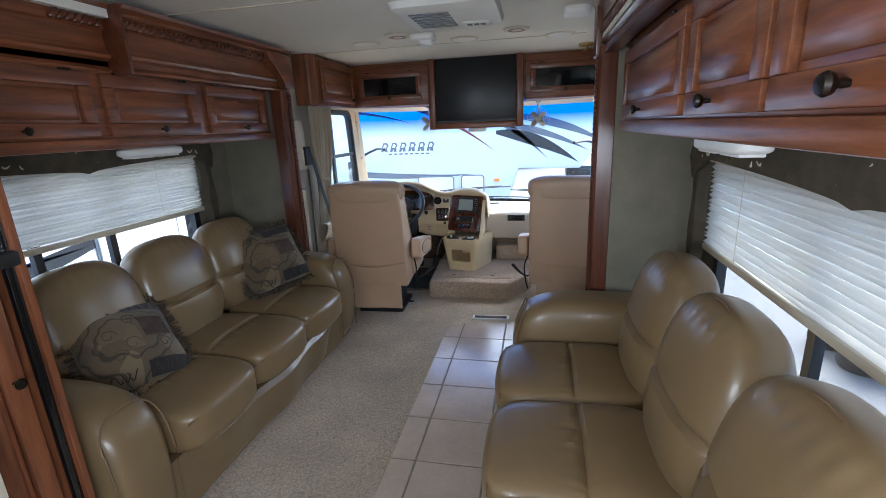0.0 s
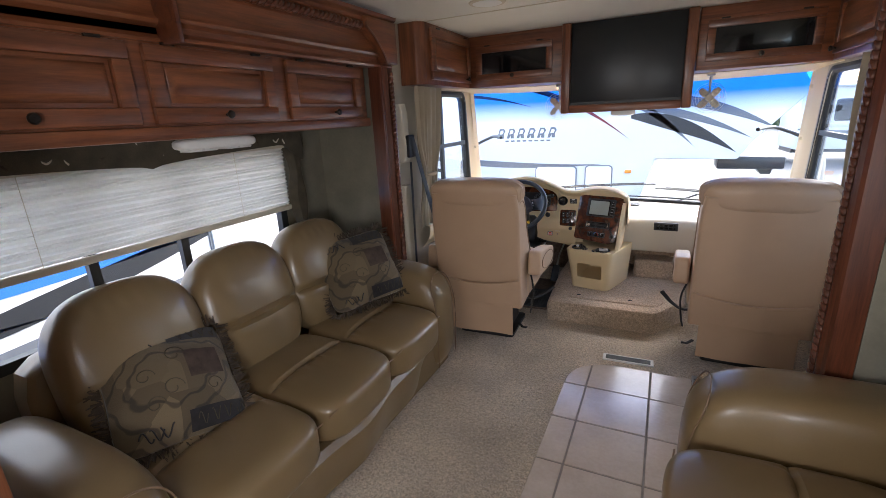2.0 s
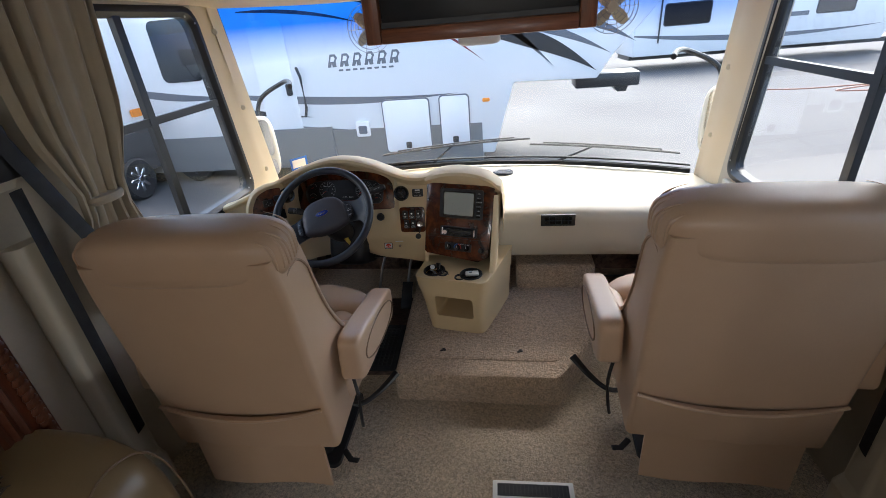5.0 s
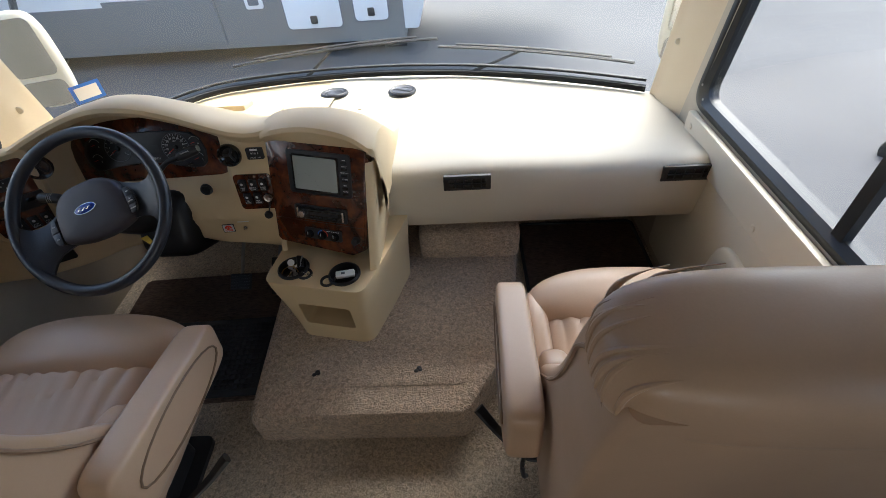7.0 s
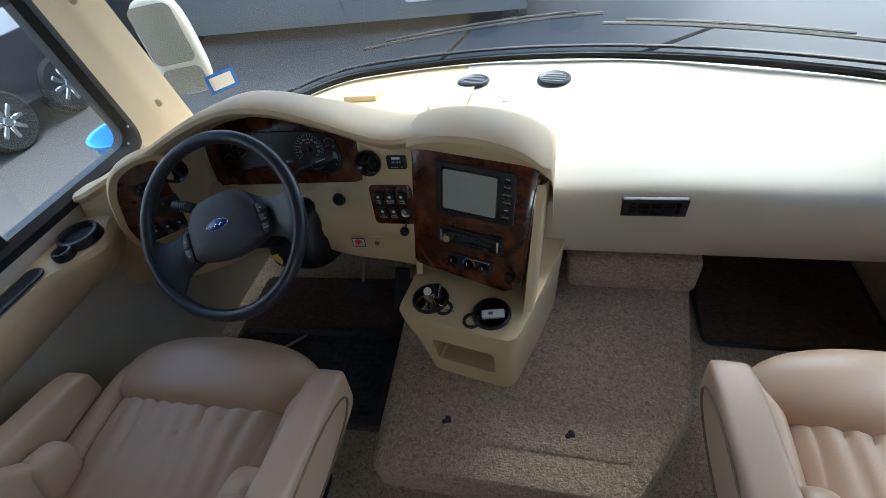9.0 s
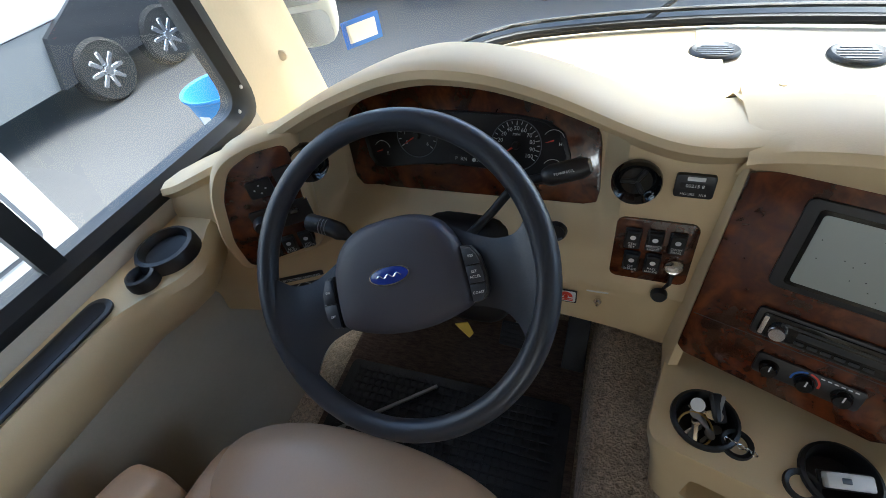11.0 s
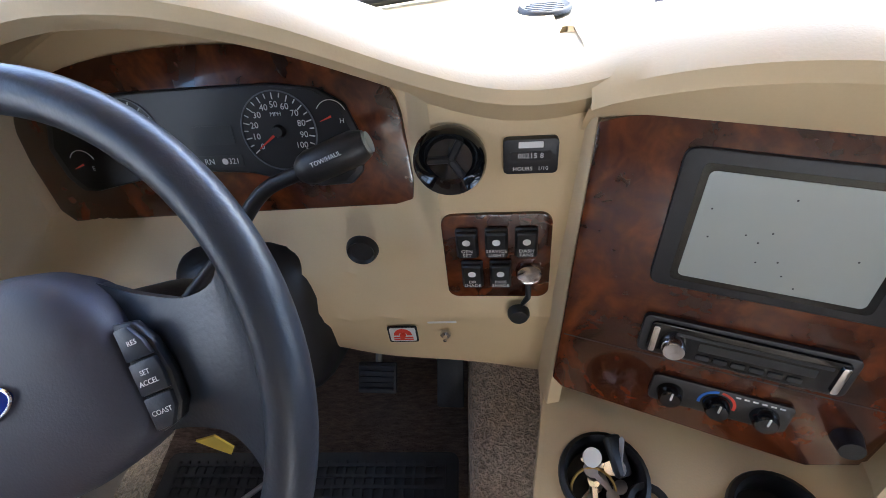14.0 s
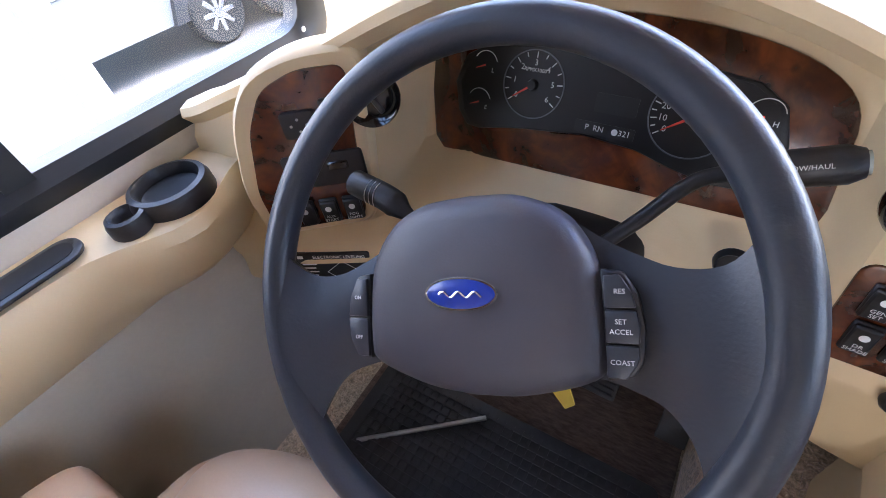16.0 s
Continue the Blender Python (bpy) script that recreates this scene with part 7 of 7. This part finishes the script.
part("vent_box", slab(rounded(-2.85, -2.60, -.22, .04, .03), TM, 0, .05, .004), M_trailer, tr)
part("vent_box_core", slab(rounded(-2.80, -2.65, -.17, -.03, .02), TM, .05, .06), M_stripe, tr)
part("marker_lamp", slab(rounded(-.60, -.48, .25, .31, .02), TM, 0, .03, .004), M_orange, tr, "amber marker lamp")
part("side_window", slab(rounded(-6.3, -5.5, .9, 1.9, .12), TM, 0, .02, .004), M_gloss, tr)
part("entry_door", slab(rounded(-4.5, -3.85, -.35, 1.75, .10), TM, 0, .012, .003), M_trailer, tr)
part("door_handle", slab(rounded(-4.0, -3.9, .55, .75, .03), TM, .012, .05, .006), M_stripe_dark, tr)
part("grab_rail", tube([(-3.72, 10.42, .2), (-3.66, 10.38, .35), (-3.66, 10.38, .85), (-3.72, 10.42, 1.0)], .025, 8), M_stripe_dark, tr)
for p0, p1, p2, w, mt in (((-5.2, .62), (-3.0, .30), (-1.0, .42), .16, M_stripe), ((-5.4, .15), (-4.0, -.05), (-2.7, -.12), .12, M_stripe), ((-6, -.1), (-4.6, -.25), (-2.9, -.36), .10, M_stripe), ((-5.4, .42), (-4.4, .22), (-3.6, .16), .10, M_stripe_dark),
                          ((-3.2, 2.05), (-1.8, 1.9), (-.55, .88), .11, M_stripe_red), ((-3.0, 2.3), (-.9, 2.2), (.55, .72), .26, M_stripe), ((-.3, 1.65), (.9, 1.5), (1.75, 1.0), .20, M_stripe), ((-.55, 1.30), (.35, 1.22), (1.2, .62), .30, M_stripe_dark), ((-.6, 1.5), (.5, 1.35), (1.4, .86), .16, M_stripe), ((-4.3, 2.2), (-3.0, 2.1), (-1.9, 1.7), .07, M_stripe_dark), ((-4.6, 1.9), (-3.4, 1.88), (-2.4, 1.55), .07, M_stripe_red), ((-7.5, .9), (-6.2, .55), (-5.0, .6), .16, M_stripe)):
    part("graphic", swoosh(p0, p1, p2, w, TM), mt, tr)
for i in range(6):
    x = -3.17 + .215 * i
    sh = TM @ Matrix(((1, .28, 0, 0), (0, 1, 0, 0), (0, 0, 1, 0), (0, 0, 0, 1))) @ Matrix.Translation((x - .30, 0, 0))
    mark = part("brand_mark", slab([(.02, .955), (.075, .955), (.085, 1.02), (.11, .955), (.175, .955), (.15, 1.045), (.17, 1.10), (.12, 1.155), (.03, 1.155)], sh, .002, .008), M_stripe, tr)
    part("mark_fill", slab([(.055, 1.04), (.12, 1.045), (.13, 1.09), (.11, 1.12), (.06, 1.12)], sh, .008, .011), M_trailer, mark)
for i in range(8):
    part("brand_bar", slab(rounded(-3.0 + .125 * i, -2.92 + .125 * i, .885, .915, .01), TM, .002, .006), M_stripe, tr)
part("pin_box", join(box(1.0, 2.1, 11.4, 12.0, .22, .46, .04), prism([(1.5, .45), (2.0, .45), (1.9, .12), (1.75, .12)], 11.5, 11.9, "y")), M_stripe_dark, tr, "black hitch pin box under the nose")
part("landing_leg", box(-.9, -.75, 10.9, 11.05, -.95, -.5), M_stripe_dark, tr)
part("leg_foot", box(-1.0, -.65, 10.8, 11.15, -.95, -.92), M_stripe_dark, tr)
for x in (-7.2, -6.3):
    road_wheel(tr, pose(x, 10.62, G + .36, -90, 0, 0))

# trailer beside the driver's window
tl = thing("travel_trailer", "white trailer with black fenders and chrome wheels", "trailer")
LM = fr((-6.8, 0, 0), (0, 1, 0), (0, 0, 1))
part("body", box(-9.2, -6.8, 5.6, 14, .05, 2.9, .05), M_trailer, tl, "white upper body")
part("lower_body", box(-9.2, -6.83, 5.6, 14, -.55, .05), M_trailer_grey, tl)
fend = [(7.0, -.55), (7.2, -.05), (7.7, .18), (9.9, .18), (10.5, .45), (12.8, .6), (12.8, -.5)]
part("fender", prism(fend, -6.86, -6.74, "x"), M_stripe_dark, tl, "dark grey fender")
for y in (7.55, 8.55, 9.6):
    road_wheel(tl, pose(-6.80, y, G + .37, 0, -90, 0), .37)
part("marker_lamp", slab(rounded(10.0, 10.25, .42, .55, .03), LM, .02, .06), M_orange, tl)
part("gas_strut", tube([(-6.72, 8.9, .1), (-6.72, 9.35, 1.0)], .025, 6), M_steel, tl)
for i in range(2):
    part("brand_mark", slab([(6.0 + .38 * i, 1.62), (6.3 + .38 * i, 1.62), (6.34 + .38 * i, 1.92), (6.04 + .38 * i, 1.92)], LM, .002, .012), M_stripe_dark, tl)
bk = thing("bucket", "round blue plastic tub with a white label", "bucket", pose(-4.45, 7.1, G) @ Matrix.Diagonal((.88, .88, .9, 1)))
part("tub", lathe([(0, 0), (.27, 0), (.30, .02), (.38, .50), (.41, .52), (.41, .55), (.37, .54), (.28, .04), (0, .04)], 32), M_bucket, bk)
part("label", xf(box(-.07, .07, -.012, 0, .25, .36), pose(0, -.345, 0)), M_white, bk)

# trailer beside the lounge window
t2 = thing("travel_trailer", "white trailer with dark stripes parked alongside", "trailer")
SM = fr((-3.9, 0, 0), (0, 1, 0), (0, 0, 1))
part("body", box(-6.3, -3.9, -4, 5.15, -.45, 2.7, .05), M_trailer, t2, "white smooth side wall")
part("skirt", box(-6.25, -3.95, -4, 5.1, -.95, -.44), M_trailer_grey, t2)
for p0, p1, p2, w, mt in (((1.5, .15), (3.0, .32), (4.9, .72), .22, M_stripe_dark), ((0, .55), (2.0, .42), (3.9, .50), .12, M_inkblue), ((-2, .2), (0, .35), (2.6, .2), .20, M_inkblue), ((1.0, -.05), (3.0, .0), (5.0, .25), .16, M_stripe)):
    part("graphic", swoosh(p0, p1, p2, w, SM), mt, t2)
for y0, y1, z0, z1 in ((3.95, 4.95, -.30, .62), (2.6, 3.6, -.3, .1)):
    h = part("hatch_door", slab(rounded(y0, y1, z0, z1, .08), SM, .0, .025, .005), M_trailer, t2, "white hatch with a grey gasket")
    part("gasket", slab(rounded(y0 - .03, y1 + .03, z0 - .03, z1 + .03, .1), SM, 0, .012), M_stripe, h)
part("grab_rail", tube([(-3.88, 3.3, .78), (-3.82, 3.34, .80), (-3.82, 3.75, .92), (-3.88, 3.8, .94)], .018, 8), M_stripe_dark, t2)

# lot to the passenger's side and the far rows
def far_trailer(x, y, turn, length, label):
    t = thing("travel_trailer", label, "trailer", pose(x, y, G, 0, 0, turn), "far trailers")
    m = fr((0, 0, 0), (1, 0, 0), (0, 0, 1))
    part("body", prism([(-length / 2, .55), (length / 2, .55), (length / 2 + .25, 1.2), (length / 2, 2.9), (-length / 2, 2.95)], 0, 2.4, "y", .04), M_trailer, t, "white body")
    part("chassis", box(-length / 2, length / 2 + 1.1, .4, 2.0, .40, .56), M_stripe_dark, t)
    for k in (-1, 1):
        road_wheel(t, pose(k * .45, .1, .36, -90, 0, 0))
    part("fender", slab(rounded(-.95, .95, .5, .82, .12), m, 0, .05), M_stripe_dark, t)
    for x0, x1, z0, z1 in ((-length * .38, -length * .20, 1.6, 2.3), (length * .22, length * .36, 1.6, 2.2)):
        wdw = part("side_window", slab(rounded(x0, x1, z0, z1, .08), m, 0, .02), M_gloss, t)
        part("window_frame", slab(rounded(x0 - .04, x1 + .04, z0 - .04, z1 + .04, .1), m, 0, .012), M_stripe_dark, wdw)
    part("door", slab(rounded(-.4, .25, .7, 2.55, .08), m, 0, .015), M_trailer, t)
    part("door_gasket", slab(rounded(-.44, .29, .66, 2.59, .1), m, 0, .008), M_stripe, t)
    part("graphic", swoosh((-length / 2, 1.3), (0, .75), (length / 2, 1.1), .22, m), M_stripe, t)
    part("brand_bar", slab(rounded(length * .05, length * .19, 1.55, 1.70, .03), m, 0, .01), M_stripe, t)
    part("awning", tube([(-length * .4, -.08, 2.8), (length * .3, -.08, 2.8)], .06, 8), M_white, t)
    part("awning_arm", tube([(-length * .4, -.06, 2.8), (-length * .4, -.06, 1.0)], .03, 6), M_stripe_dark, t)


far_trailer(9.0, 23, 4, 9, "white travel trailer in the far row")
far_trailer(22, 25, -6, 9, "white travel trailer in the far row")
far_trailer(-4, 27, 2, 10, "white travel trailer in the far row")
far_trailer(16, 14, -62, 8, "white travel trailer across the lot")
rt = thing("utility_trailer", "white trailer with a black front and an amber lamp", "trailer")
part("body", box(4.3, 6.5, -3, 4.9, -.3, 2.4, .05), M_trailer, rt)
part("base", box(4.25, 6.5, -3, 5.0, -.62, -.3), M_stripe_dark, rt)
part("marker_lamp", box(4.24, 4.31, 4.72, 4.86, -.10, -.02, .01), M_orange, rt)
for k in range(2):
    tank = thing("gas_bottle", "squat black tank on the trailer tongue", "tank", pose(3.45, 5.55 - .5 * k, G), "gas bottles")
    part("bottle", lathe([(0, 0), (.20, 0), (.22, .04), (.22, .50), (.16, .58), (.06, .60), (0, .60)], 24), M_tyre, tank)
    part("collar", lathe([(.09, .58), (.10, .58), (.10, .70), (.09, .70)], 18), M_stripe_dark, tank)
ht = thing("hand_truck", "red steel hand truck with black wheels", "hand truck", pose(4.35, 7.1, G, -28, 0, 35))
for x in (-.2, .2):
    part("upright", tube([(x, 0, .05), (x, 0, 1.2)], .022, 8), plain("red_paint", (.6, .03, .03), .4), ht)
    part("wheel", xf(lathe([(.05, -.04), (.13, -.04), (.14, 0), (.13, .04), (.05, .04)], 20), pose(x * 1.3, .08, .12, 0, 90, 0)), M_tyre, ht)
for z in (.25, .6, .95, 1.2):
    part("crossbar", tube([(-.2, 0, z), (.2, 0, z)], .018, 8), plain("red_paint", (.6, .03, .03), .4), ht)
part("toe_plate", box(-.22, .22, -.25, 0, .02, .04), plain("red_paint", (.6, .03, .03), .4), ht)
hose = thing("hose", "orange cable lying on the asphalt", "cable")
part("cable", tube(smooth_path([(6, 17.5, G + .01), (7.5, 16.8, G + .01), (9.5, 16.9, G + .01), (8.2, 16.2, G + .01), (10.5, 15.9, G + .01)], 8), .02, 6), surf("orange_cable", (.35, .13, .07), .6, .1, 10, 50, .1), hose)

# far tree line of small leaf clumps
trees = bmesh.new()
random.seed(21)
for k in range(1500):
    x = random.uniform(-40, 60)
    h = 4.2 + 1.8 * math.sin(x * .35) + 1.0 * math.sin(x * 1.3 + 2)
    z = G + random.uniform(.2, max(1.5, h))
    c, r = Vector((x, 48 + random.uniform(0, 6), z)), random.uniform(.25, .7)
    vs = []
    for d in ((1, 0, 0), (-1, 0, 0), (0, 1, 0), (0, -1, 0), (0, 0, 1), (0, 0, -1)):
        vs.append(trees.verts.new(c + Vector(d) * r * random.uniform(.5, 1.3)))
    for a, b, e in ((0, 2, 4), (2, 1, 4), (1, 3, 4), (3, 0, 4), (2, 0, 5), (1, 2, 5), (3, 1, 5), (0, 3, 5)):
        trees.faces.new((vs[a], vs[b], vs[e]))
tagged(part("tree_line", trees, surf("far_foliage", (.05, .075, .03), .9, .3, 1.5, 20, .3), None, "distant dark green trees behind the lot", False), "distant dark green tree line behind the lot", "trees", kind="stuff")
